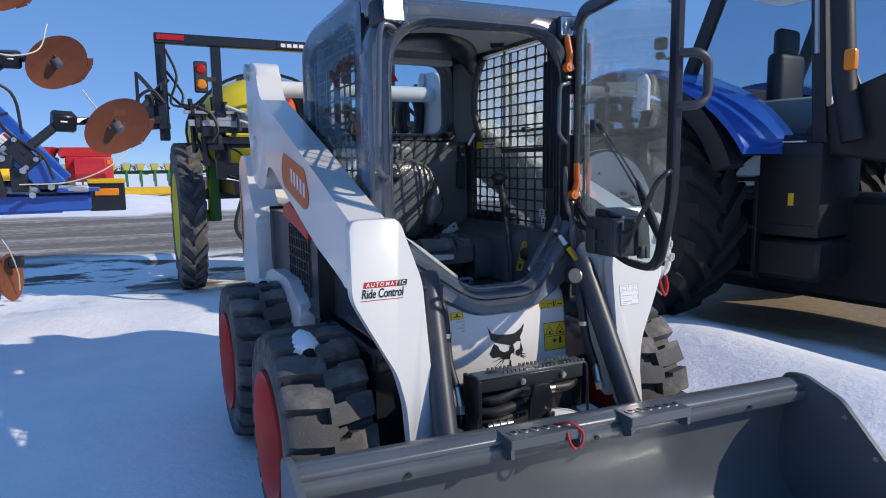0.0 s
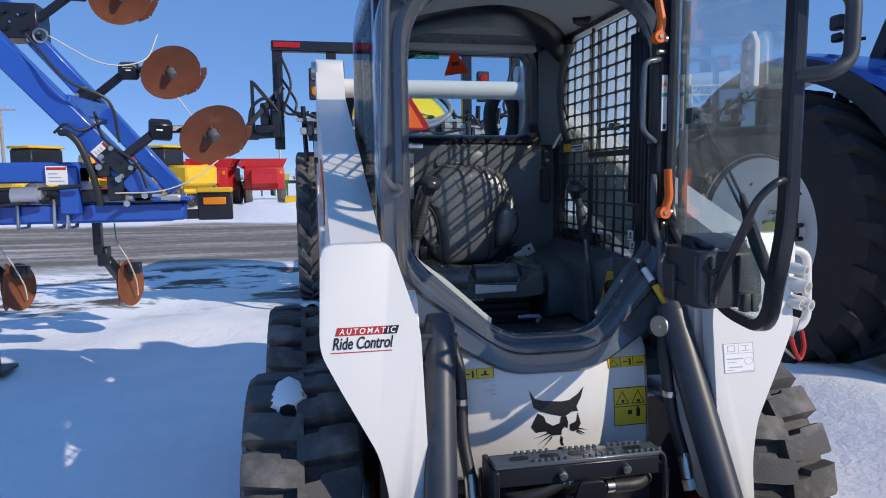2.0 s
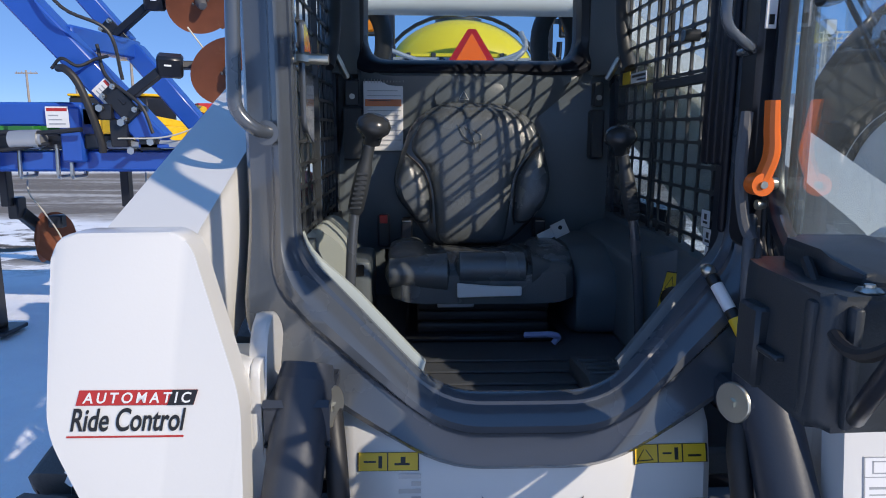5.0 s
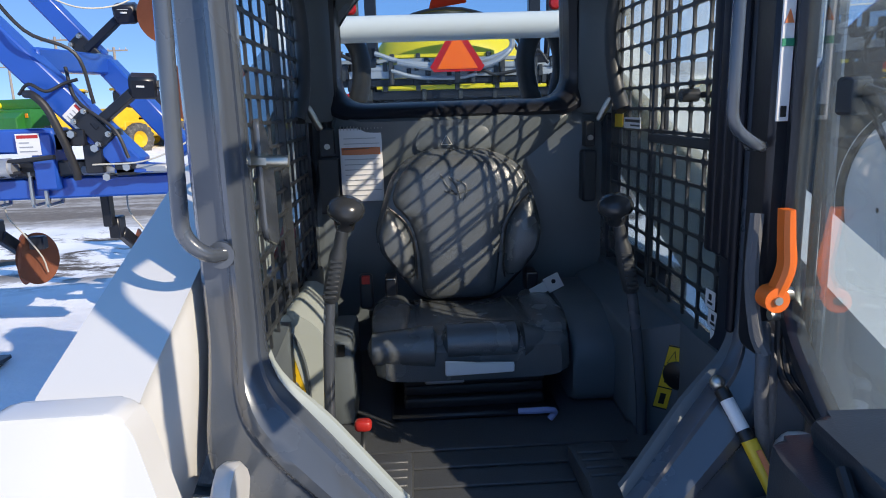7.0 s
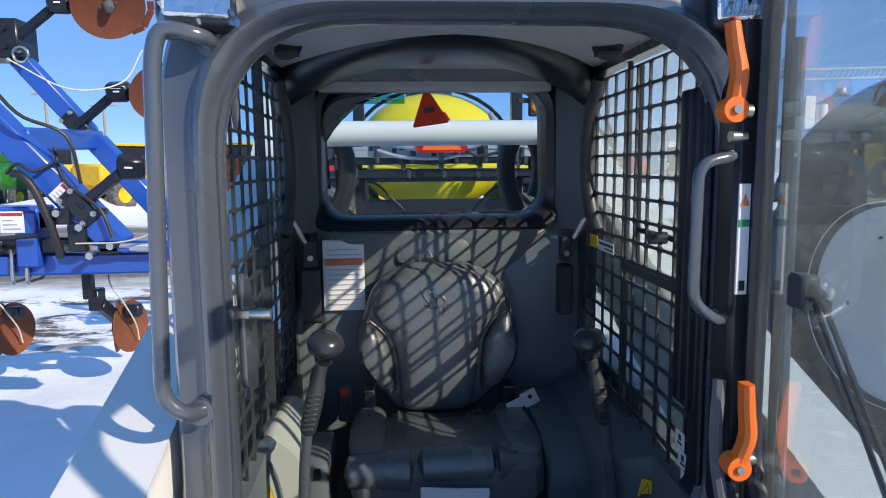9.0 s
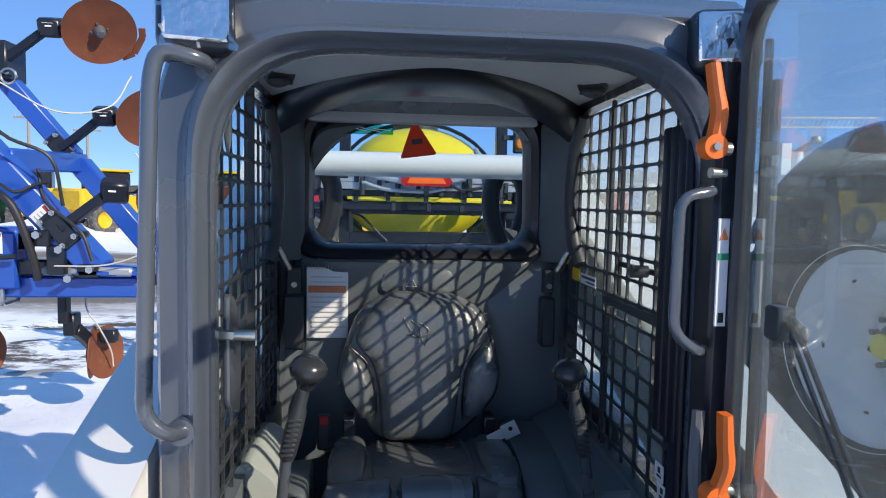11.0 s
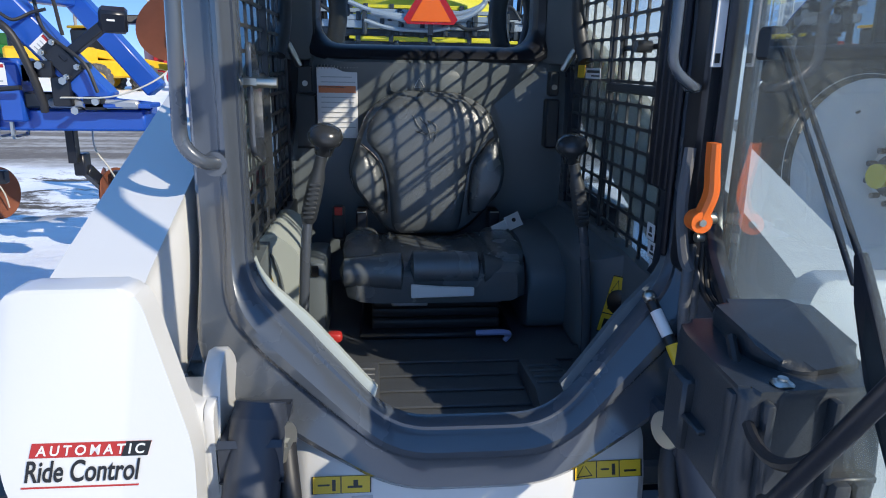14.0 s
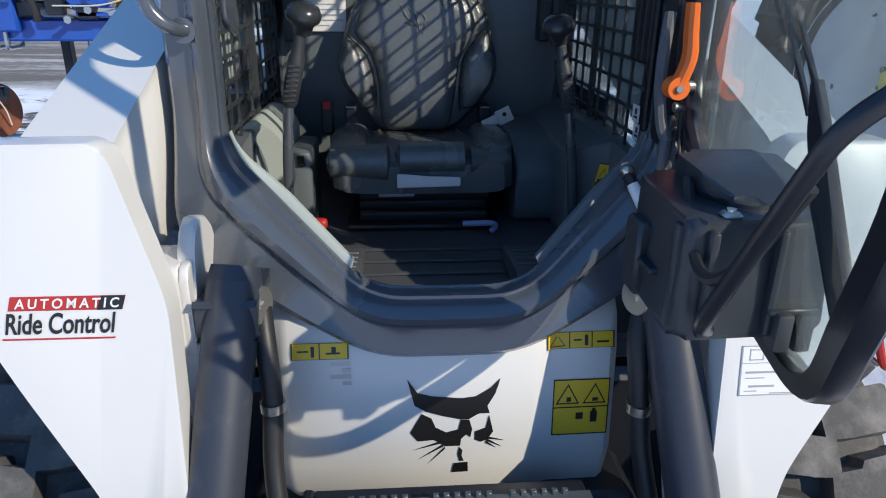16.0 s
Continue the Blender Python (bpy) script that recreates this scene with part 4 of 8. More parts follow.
seat = part("seat_cushion", bm, VINYL, loader, "black vinyl seat cushion")
# front rolls: long rounded bolsters, the outer ones tapering to the sides
for x0, x1, r0, r1, z in ((-0.252, -0.090, 0.036, 0.049, 0.985), (-0.084, 0.100, 0.041, 0.041, 0.996), (0.098, 0.176, 0.043, 0.014, 0.992)):
    bm = bmesh.new()
    n, rows = 14, []
    for i in range(n + 1):
        t = i / n
        end = min(1, (min(t, 1 - t) * 2 / 0.16)) if t in (0, 1) or min(t, 1 - t) < 0.08 else 1
        r = (r0 + (r1 - r0) * t) * (0.25 + 0.75 * math.sqrt(max(0, 1 - (1 - end) ** 2)))
        rows.append([bm.verts.new((x0 + (x1 - x0) * t, 0.692 + 1.15 * r * math.cos(a), z + r * math.sin(a))) for a in np.linspace(0, 2 * math.pi, 20, endpoint=False)])
    for A, Bq in zip(rows, rows[1:]):
        for j in range(20):
            bm.faces.new((A[j], A[(j + 1) % 20], Bq[(j + 1) % 20], Bq[j]))
    bm.faces.new(rows[0][::-1]); bm.faces.new(rows[-1])
    bmesh.ops.recalc_face_normals(bm, faces=bm.faces[:])
    part("front_roll", bm, VINYL, seat)
for sx in (-1, 1):
    bm = bmesh.new()
    superball(bm, (SC + sx * 0.190, 0.86, 1.006), (0.048, 0.165, 0.026), 0.7)
    part("seat_bolster", bm, VINYL, seat)
for x in (-0.120, 0.120):
    bm = bmesh.new()
    tube(bm, curve_pts([(SC + x, 0.72, 1.012), (SC + x * 1.05, 0.86, 1.010), (SC + x * 0.95, 1.02, 1.000)], 6), 0.004, 6)
    part("seat_piping", bm, VINYL, seat)
bm = bmesh.new()
pts = rounded([(-0.079, 0.938, 0), (0.075, 0.942, 0), (0.075, 0.964, 0), (0.0, 0.966, 0), (-0.079, 0.973, 0)], 0.004, 2, True)
prism(bm, [(p.x, p.y) for p in pts], "y", 0.624, 0.632, 0.002)
part("white_tag", bm, DECALWHITE, seat, "white paper tag")
# suspension base below the cushion
bm = bmesh.new()
box(bm, (-0.205, 0.68, 0.918), (0.185, 1.08, 0.945), 0.010, None, 2)
base = part("seat_base", bm, PLASTIC, loader, "black suspension seat base")
for k in range(3):
    bm = bmesh.new()
    box(bm, (-0.175, 0.690 + 0.010 * (k % 2), 0.828 + 0.029 * k), (0.155, 1.04, 0.858 + 0.029 * k), 0.010, None, 3)
    part("bellows_fold", bm, HOSE, base)
bm = bmesh.new()
box(bm, (-0.205, 0.66, FLOOR), (0.185, 1.06, 0.832), 0.006)
part("slide_rail", bm, BLACK, base)
bm = bmesh.new()
box(bm, (-0.125, 0.664, 0.903), (-0.035, 0.681, 0.916), 0.003)
part("adjuster_plate", bm, GREYSTEEL, base)


def shell(bm, outline, ys, place):
    """A cushion swelling from an outline: rows of (share of the outline, depth)."""
    N = len(outline)
    cx, cz = sum(p[0] for p in outline) / N, sum(p[1] for p in outline) / N
    rings = [[bm.verts.new(place(cx + (x - cx) * k, d, cz + (z - cz) * k)) for x, z in outline] for k, d in ys]
    for A, Bq in zip(rings, rings[1:]):
        for j in range(N):
            bm.faces.new((A[j], A[(j + 1) % N], Bq[(j + 1) % N], Bq[j]))
    bm.faces.new(rings[0][::-1])
    bm.faces.new(rings[-1])


def back_y(x, d, z):
    return Vector((x, 1.035 + d + 0.06 * (z - 1.05) - 0.25 * max(0, abs(x - SC) - 0.13) ** 1.3, z))


def outline(pts, rad, n):
    return [(p.x, p.y) for p in resample(rounded([(x, z, 0) for x, z in pts], rad, 6, True), n)]


bm = bmesh.new()
o = outline([(-0.128, 0.985), (0.092, 0.985), (0.155, 1.045), (0.212, 1.120), (0.224, 1.180), (0.196, 1.300), (0.168, 1.360), (0.090, 1.406), (-0.100, 1.410), (-0.185, 1.362), (-0.218, 1.280), (-0.246, 1.185), (-0.236, 1.130), (-0.172, 1.045)], 0.045, 84)
shell(bm, o, [(0.55, 0.004), (0.80, 0.006), (0.93, 0.014), (0.985, 0.030), (1.0, 0.048), (0.98, 0.075), (0.9, 0.085)], back_y)
backrest = part("seat_backrest", bm, VINYL, loader, "black vinyl rounded seat backrest")
bm = bmesh.new()
o = outline([(-0.118, 0.995), (0.082, 0.995), (0.098, 1.10), (0.108, 1.20), (0.150, 1.265), (0.172, 1.300), (0.148, 1.355), (0.080, 1.394), (-0.092, 1.398), (-0.165, 1.355), (-0.200, 1.270), (-0.150, 1.225), (-0.128, 1.15), (-0.124, 1.08)], 0.035, 84)
shell(bm, o, [(0.45, -0.026), (0.75, -0.024), (0.90, -0.018), (0.97, -0.006), (1.0, 0.012)], back_y)
part("back_pad", bm, VINYL, backrest)
for side in ([(-0.208, 1.262), (-0.160, 1.215), (-0.138, 1.15), (-0.134, 1.060), (-0.172, 1.056), (-0.228, 1.132), (-0.238, 1.182)], [(0.182, 1.285), (0.158, 1.262), (0.118, 1.195), (0.108, 1.09), (0.112, 1.055), (0.150, 1.058), (0.204, 1.126), (0.215, 1.180)]):
    bm = bmesh.new()
    shell(bm, outline(side, 0.020, 44), [(0.35, -0.034), (0.70, -0.030), (0.90, -0.018), (1.0, 0.010)], back_y)
    part("side_bolster", bm, VINYL, backrest)
    bm = bmesh.new()
    seam = side[:4] if side[0][0] < 0 else side[:5]
    tube(bm, curve_pts([back_y(x * 0.99, -0.008, z) for x, z in seam], 5), 0.003, 6)
    part("back_piping", bm, DECALBLACK, backrest)
bm = bmesh.new()
for k in range(3):
    tube(bm, [back_y(-0.06 + 0.022 * k, -0.0235, 1.345 - 0.008 * k), back_y(-0.045 + 0.028 * k, -0.0265, 1.315), back_y(-0.015 + 0.008 * k, -0.0255, 1.285 - 0.008 * k)], 0.0030, 6, 0.012)
tube(bm, [back_y(-0.05, -0.0245, 1.300), back_y(-0.02, -0.0275, 1.290), back_y(0.02, -0.0245, 1.302)], 0.0035, 6, 0.012)
part("embossed_emblem", bm, VINYL, backrest)
for sx, name in ((-1, "belt_buckle"), (1, "belt_tongue")):
    bm = bmesh.new()
    if sx < 0:
        box(bm, (-0.287, 0.955, 1.000), (-0.252, 0.985, 1.095), 0.006)
    else:
        m = pose(0.212, 0.945, 1.047, 0, -26, 0)
        box(bm, (-0.048, -0.002, -0.014), (0.034, 0.002, 0.014), 0.0015, m)
        box(bm, (-0.004, -0.004, -0.021), (0.040, 0.001, 0.021), 0.001, m)
    bk = part(name, bm, PLASTIC if sx < 0 else SILVER, loader, "seat belt buckle with red button" if sx < 0 else "bright steel belt tongue")
    bm = bmesh.new()
    if sx < 0:
        box(bm, (-0.280, 0.950, 1.070), (-0.258, 0.957, 1.094), 0.002)
        part("red_button", bm, DECALRED, bk)
    else:
        cyl(bm, m @ Vector((0.020, -0.0052, 0.004)), m @ Vector((0.020, -0.003, 0.004)), 0.006, 12)
        part("tongue_slot", bm, DECALBLACK, bk)
    bm = bmesh.new()
    tube(bm, curve_pts([(sx * 0.262, 1.06, 0.95), (sx * 0.258, 1.01, 0.99), (sx * 0.262, 0.965, 1.005)]), 0.012, 6)
    part("belt_strap", bm, SEATBELT, loader)
# retractor frames at the lower corners of the backrest
for x in (-0.205, 0.180):
    bm = bmesh.new()
    box(bm, (x - 0.016, 0.99, 1.02), (x + 0.016, 1.05, 1.075), 0.004)
    reel = part("belt_anchor", bm, BLACK, loader)
    bm = bmesh.new()
    box(bm, (x - 0.013, 0.986, 1.070), (x + 0.013, 0.992, 1.073), 0.0005)
    part("anchor_edge", bm, STEEL, reel)

# levers
for sx, pts, kc in ((-1, [(-0.325, 0.515, FLOOR), (-0.322, 0.52, 0.93), (-0.307, 0.52, 1.150)], (-0.263, 0.505, 1.333)), (1, [(0.340, 0.555, FLOOR), (0.336, 0.56, 0.93), (0.312, 0.56, 1.130)], (0.272, 0.555, 1.312))):
    bm = bmesh.new()
    kc = Vector(kc)
    top = Vector(pts[-1])
    tube(bm, curve_pts([*pts, top.lerp(kc, 0.9)], 6), 0.0115, 12)
    lever = part("steering_lever", bm, CABGREY, loader, "grey steel steering lever")
    d = kc - top
    bm = bmesh.new()
    sections = [(0.02, 0.013), (0.06, 0.0165), (0.30, 0.0180), (0.56, 0.0165), (0.62, 0.013), (0.80, 0.012)]
    m = Matrix.Translation(top) @ frame_of(d)
    rows = [[bm.verts.new(m @ Vector((r * 1.05 * math.cos(a), r * math.sin(a), d.length * t))) for a in np.linspace(0, 2 * math.pi, 16, endpoint=False)] for t, r in sections]
    for A, Bq in zip(rows, rows[1:]):
        for j in range(16):
            bm.faces.new((A[j], A[(j + 1) % 16], Bq[(j + 1) % 16], Bq[j]))
    bm.faces.new(rows[0][::-1]); bm.faces.new(rows[-1])
    grip = part("grip", bm, PLASTIC, lever, "black rubber grip with a ribbed face")
    for k in range(8):
        q = top + d * (0.09 + 0.056 * k)
        bm = bmesh.new()
        obox(bm, q + Vector((-0.012, -0.0165, 0)), q + Vector((0.012, -0.0165, 0)), 0.004, 0.006, 0.001)
        part("grip_rib", bm, PLASTIC, grip)
    bm = bmesh.new()
    lathe(bm, [(0.001, -0.034), (0.018, -0.034), (0.022, -0.016), (0.034, -0.006), (0.037, 0.006), (0.031, 0.020), (0.017, 0.028), (0.001, 0.030)], 24, Matrix.Translation(kc) @ frame_of((d.normalized() + Vector((0, -0.35, 0.6))).normalized()))
    part("knob", bm, KNOB, lever, "smooth black lever knob")

# belt reels, struts and small parts on the rear wall
for sx in (-1, 1):
    bm = bmesh.new()
    box(bm, (sx * 0.345, 1.10, 1.245), (sx * 0.385, 1.148, 1.39), 0.006)
    box(bm, (sx * 0.352, 1.105, 1.40), (sx * 0.380, 1.145, 1.47), 0.004)
    reel = part("wall_latch", bm, PLASTIC, loader)
    bm = bmesh.new()
    cyl(bm, (sx * 0.365, 1.105, 1.425), (sx * 0.365, 1.097, 1.425), 0.008, 10)
    part("latch_bolt", bm, STEEL, reel)
    bm = bmesh.new()
    obox(bm, (sx * 0.402, 1.03, 1.535), (sx * 0.372, 1.05, 1.472), 0.020, 0.016, 0.004)
    strut = part("strut_bracket", bm, STEEL, loader)
    bm = bmesh.new()
    tube(bm, curve_pts([(sx * 0.418, 0.98, 1.90), (sx * 0.408, 1.03, 1.80), (sx * 0.404, 1.045, 1.68), (sx * 0.408, 1.02, 1.57), (sx * 0.420, 0.985, 1.50)], 6), 0.020, 12)
    part("corner_post", bm, PLASTIC, loader, "black padded corner tube")
for sx in (-1, 1):
    bm = bmesh.new()
    plan = [(sx * 0.345, 1.172), (sx * 0.360, 1.140), (sx * 0.425, 1.085), (sx * 0.434, 1.172)]
    prism(bm, plan, "z", 1.49, 1.90, 0.008, 2)
    bmesh.ops.recalc_face_normals(bm, faces=bm.faces[:])
    part("corner_pad", bm, INNER, rear, "dark moulded corner pillar pad")
bm = bmesh.new()
pts = rounded([(-0.125, 1.40, 0), (0.095, 1.40, 0), (0.085, 1.462, 0), (0.045, 1.480, 0), (-0.075, 1.480, 0), (-0.115, 1.462, 0)], 0.02, 4, True)
prism(bm, [(p.x, p.y) for p in pts], "y", 1.134, 1.149, 0.004, 2)
part("warning_pad", bm, INNER, rear)
bm = bmesh.new()
tube(bm, [(-0.050, 1.132, 1.418), (-0.035, 1.132, 1.444), (-0.020, 1.132, 1.418)], 0.0012, 4, closed=True)
part("triangle_mark", bm, DECALWHITE, rear)

# orange latches, hinge post, grab handles
bm = bmesh.new()
box(bm, (0.368, 0.163, 1.14), (0.408, 0.225, 1.92), 0.008)
hinge = part("hinge_post", bm, BLACK, loader, "black steel door hinge post")
bm = bmesh.new()
box(bm, (0.372, 0.159, 1.488), (0.390, 0.1625, 1.65), 0.001)
strip = part("decal_strip", bm, DECALWHITE, hinge, "white warning label strip")
bm = bmesh.new()
prism(bm, [(0.3745, 1.618), (0.3875, 1.618), (0.381, 1.636)], "y", 0.1575, 0.1588)
part("decal_triangle", bm, DECALORANGE, hinge)
bm = bmesh.new()
box(bm, (0.3725, 0.1575, 1.588), (0.3895, 0.1588, 1.598))
part("decal_panel", bm, DECALGREEN, hinge)
bm = bmesh.new()
box(bm, (0.377, 0.1575, 1.494), (0.385, 0.1588, 1.509))
part("decal_mark", bm, DECALBLACK, hinge)
for (a, b, c) in (((0.347, 0.150, 1.872), (0.356, 0.142, 1.80), (0.347, 0.138, 1.752)), ((0.361, 0.095, 1.376), (0.369, 0.10, 1.295), (0.359, 0.108, 1.250))):
    a, b, c = Vector(a), Vector(b), Vector(c)
    bm = bmesh.new()
    P = curve_pts([a, a.lerp(b, 0.5), b, c], 5)
    obs = []
    n = len(P)
    wid = [0.0075 + 0.003 * (i / n) for i in range(n)]
    rings = []
    for i, q in enumerate(P):
        w = wid[i]
        rings.append([bm.verts.new(q + Vector(v)) for v in ((-w, -0.008, 0), (-w * 0.4, -0.013, 0), (w * 0.4, -0.013, 0), (w, -0.008, 0), (w, 0.010, 0), (-w, 0.010, 0))])
    for A, Bq in zip(rings, rings[1:]):
        for j in range(6):
            bm.faces.new((A[j], A[(j + 1) % 6], Bq[(j + 1) % 6], Bq[j]))
    bm.faces.new(rings[0]); bm.faces.new(rings[-1][::-1])
    cyl(bm, c + Vector((-0.002, -0.014, 0)), c + Vector((-0.002, 0.014, 0)), 0.0175, 18)
    latch = part("latch_handle", bm, ORANGE, loader, "orange plastic latch handle")
    bm = bmesh.new()
    cyl(bm, c + Vector((-0.002, -0.018, 0)), c + Vector((-0.002, -0.014, 0)), 0.006, 8)
    part("latch_bolt", bm, STEEL, latch)
    bm = bmesh.new()
    cyl(bm, c + Vector((0.012, 0.02, 0.0)), c + Vector((0.036, 0.02, 0.0)), 0.010, 10)
    cyl(bm, c + Vector((0.012, 0.03, -0.035)), c + Vector((0.036, 0.03, -0.035)), 0.008, 10)
    part("hinge_bolt", bm, ZINC, hinge)
bm = bmesh.new()
tube(bm, [(0.352, 0.175, 1.690), (0.352, 0.130, 1.690), (0.293, 0.120, 1.680), (0.291, 0.120, 1.485), (0.330, 0.125, 1.458), (0.352, 0.150, 1.455), (0.352, 0.19, 1.455)], 0.0085, 10, 0.025)
part("grab_handle", bm, CABGREY, loader, "grey steel grab handle")
bm = bmesh.new()
tube(bm, [(-0.372, 0.215, 1.852), (-0.372, 0.175, 1.855), (-0.428, 0.160, 1.868), (-0.438, 0.158, 1.82), (-0.453, 0.160, 1.36), (-0.425, 0.165, 1.330), (-0.408, 0.20, 1.325)], 0.0115, 12, 0.03)
part("grab_handle", bm, CABGREY, loader, "grey steel grab handle")
for q in ((-0.372, 0.20, 1.852), (-0.412, 0.19, 1.325)):
    bm = bmesh.new()
    cyl(bm, q, Vector(q) + Vector((0, 0.02, 0)), 0.020, 14)
    part("handle_boss", bm, CABGREY, loader)
bm = bmesh.new()
cyl(bm, (-0.385, 0.286, 1.452), (-0.355, 0.286, 1.450), 0.0115, 6)
cyl(bm, (-0.357, 0.286, 1.450), (-0.322, 0.286, 1.449), 0.009, 12)
part("striker_stud", bm, ZINC, loader, "zinc plated door striker")
bm = bmesh.new()
pts = rounded([(0.28, 1.33, 0), (0.36, 1.30, 0), (0.37, 1.42, 0), (0.33, 1.50, 0), (0.28, 1.52, 0)], 0.02, 3, True)
prism(bm, [(p.x, p.y) for p in pts], "x", -0.372, -0.362, 0.002)
part("latch_bracket", bm, CABGREY, loader)
bm = bmesh.new()
ball(bm, (-0.385, 0.38, 1.80), (0.006, 0.022, 0.06), 14)
cyl(bm, (-0.385, 0.36, 1.86), (-0.392, 0.35, 1.90), 0.005, 8)
part("inner_mirror", bm, STEEL, loader, "small oval mirror")

# work lamps at the roof corners
for sx in (-1, 1):
    bm = bmesh.new()
    m = pose(sx * 0.385, 0.19, 1.912, -8, 0, -14 * sx)
    box(bm, (-0.052, -0.02, -0.048), (0.052, 0.07, 0.05), 0.018, m, 3)
    lamp = part("work_lamp", bm, BLACK, loader, "roof corner work lamp wrapped in clear film")
    bm = bmesh.new()
    box(bm, (-0.043, -0.026, -0.037), (0.043, -0.018, 0.040), 0.004, m)
    part("reflector", bm, REFLECTOR, lamp)
    bm = bmesh.new()
    o = bmesh.ops.create_grid(bm, x_segments=14, y_segments=12, size=0.052, matrix=m @ Matrix.Translation((0, -0.036, 0)) @ Matrix.Rotation(radians(90), 4, "X"))["verts"]
    for v in o:
        v.co += Vector((random.uniform(-0.003, 0.003), random.uniform(-0.007, 0.004), random.uniform(-0.003, 0.003)))
    film = part("plastic_film", bm, LENS, lamp, "crumpled clear plastic film")
    film.visible_shadow = False

# door, swung open
H0, H1 = Vector((0.405, 0.165, 0)), Vector((0.255, -0.55, 0))
DS = (H1 - H0).normalized()
DN = Vector((-DS.y, DS.x, 0))
DN = DN if DN.x > 0 else -DN


def on_door(s, z, out=0.0):
    return H0 + DS * s + DN * (out + 0.4 * (0.215 - lean(z))) + Vector((0, 0, z))


DW = (H1 - H0).length
o = rounded([(0.0, 1.21, 0), (0.34, 1.005, 0), (0.60, 1.005, 0), (DW, 1.22, 0), (DW, 1.99, 0), (0.0, 1.99, 0)], 0.10, 7, True)
i_ = rounded([(0.022, 1.225, 0), (0.352, 1.034, 0), (0.585, 1.034, 0), (DW - 0.042, 1.232, 0), (DW - 0.042, 1.95, 0), (0.022, 1.94, 0)], 0.08, 7, True)
bm = bmesh.new()
ring_frame(bm, resample(o, 120), resample(i_, 120), [(0, -0.008), (0.1, -0.013), (0.9, -0.013), (1, -0.008), (1, 0.008), (0.9, 0.013), (0.1, 0.013), (0, 0.008)], lambda p, d: on_door(p.x, p.y, d))
door = part("cab_door", bm, BLACK, loader, "black framed glass cab door, swung open")
bm = bmesh.new()
g_in = resample(i_, 100)
A = [bm.verts.new(on_door(p.x, p.y, -0.002)) for p in g_in]
Bq = [bm.verts.new(on_door(p.x, p.y, 0.002)) for p in g_in]
bm.faces.new(A); bm.faces.new(Bq[::-1])
for k in range(100):
    bm.faces.new((A[k], A[(k + 1) % 100], Bq[(k + 1) % 100], Bq[k]))
pane = part("door_glass", bm, DOORGLASS, door, "lightly tinted curved glass")
pane.visible_shadow = False
# vertical trim rods near the hinge edge
for s, out, r, z0, z1 in ((0.050, 0.014, 0.006, 1.16, 1.90), (0.075, 0.018, 0.007, 1.14, 1.84)):
    bm = bmesh.new()
    tube(bm, [on_door(s, z0, out), on_door(s + 0.003, (z0 + z1) / 2, out), on_door(s, z1, out)], r, 8)
    part("trim_rod", bm, BLACK if s < 0.06 else CABGREY, door)
# wiper motor cover
bm = bmesh.new()
pts = rounded([(0.196, -0.346, 0), (0.350, -0.338, 0), (0.372, -0.20, 0), (0.360, -0.15, 0), (0.215, -0.155, 0), (0.203, -0.20, 0)], 0.016, 5, True)
prism(bm, [(p.x, p.y) for p in pts], "z", 1.062, 1.188, 0.012, 4)
for v in bm.verts:
    k = (1.188 - v.co.z) / 0.126
    v.co.y -= 0.006 * k
    v.co.x -= 0.006 * k if v.co.x < 0.27 else -0.008 * k
cover = part("wiper_cover", bm, COVER, door, "black moulded wiper motor cover")
bm = bmesh.new()
pts = rounded([(0.238, -0.275, 0), (0.268, -0.318, 0), (0.352, -0.300, 0), (0.368, -0.16, 0), (0.250, -0.155, 0)], 0.022, 5, True)
prism(bm, [(p.x, p.y) for p in pts], "z", 1.182, 1.214, 0.015, 5)
for v in bm.verts:
    if v.co.z > 1.195:
        v.co.z -= 0.9 * max(0, -0.255 - v.co.y) * 0.4
part("cover_hump", bm, COVER, cover)
for x, y in ((0.196, -0.325), (0.218, -0.352), (0.288, -0.350)):
    bm = bmesh.new()
    box(bm, (x - 0.005, y - 0.006, 1.066), (x + 0.005, y + 0.010, 1.180), 0.004, None, 2)
    part("cover_rib", bm, COVER, cover)
bm = bmesh.new()
box(bm, (0.186, -0.285, 1.105), (0.206, -0.245, 1.112), 0.002)
box(bm, (0.186, -0.245, 1.062), (0.206, -0.20, 1.150), 0.004)
part("cover_step", bm, COVER, cover)
for x in (0.300, 0.322):
    bm = bmesh.new()
    box(bm, (x - 0.009, -0.366, 1.052), (x + 0.009, -0.342, 1.095), 0.004, None, 2)
    part("cover_clip", bm, PLASTIC, cover)
bm = bmesh.new()
box(bm, (0.284, -0.358, 1.090), (0.340, -0.342, 1.098), 0.002)
part("clip_ledge", bm, COVER, cover)
bm = bmesh.new()
box(bm, (0.231, -0.340, 1.186), (0.251, -0.322, 1.193), 0.003)
cyl(bm, (0.241, -0.331, 1.192), (0.241, -0.331, 1.196), 0.005, 12)
part("switch", bm, STEEL, cover)
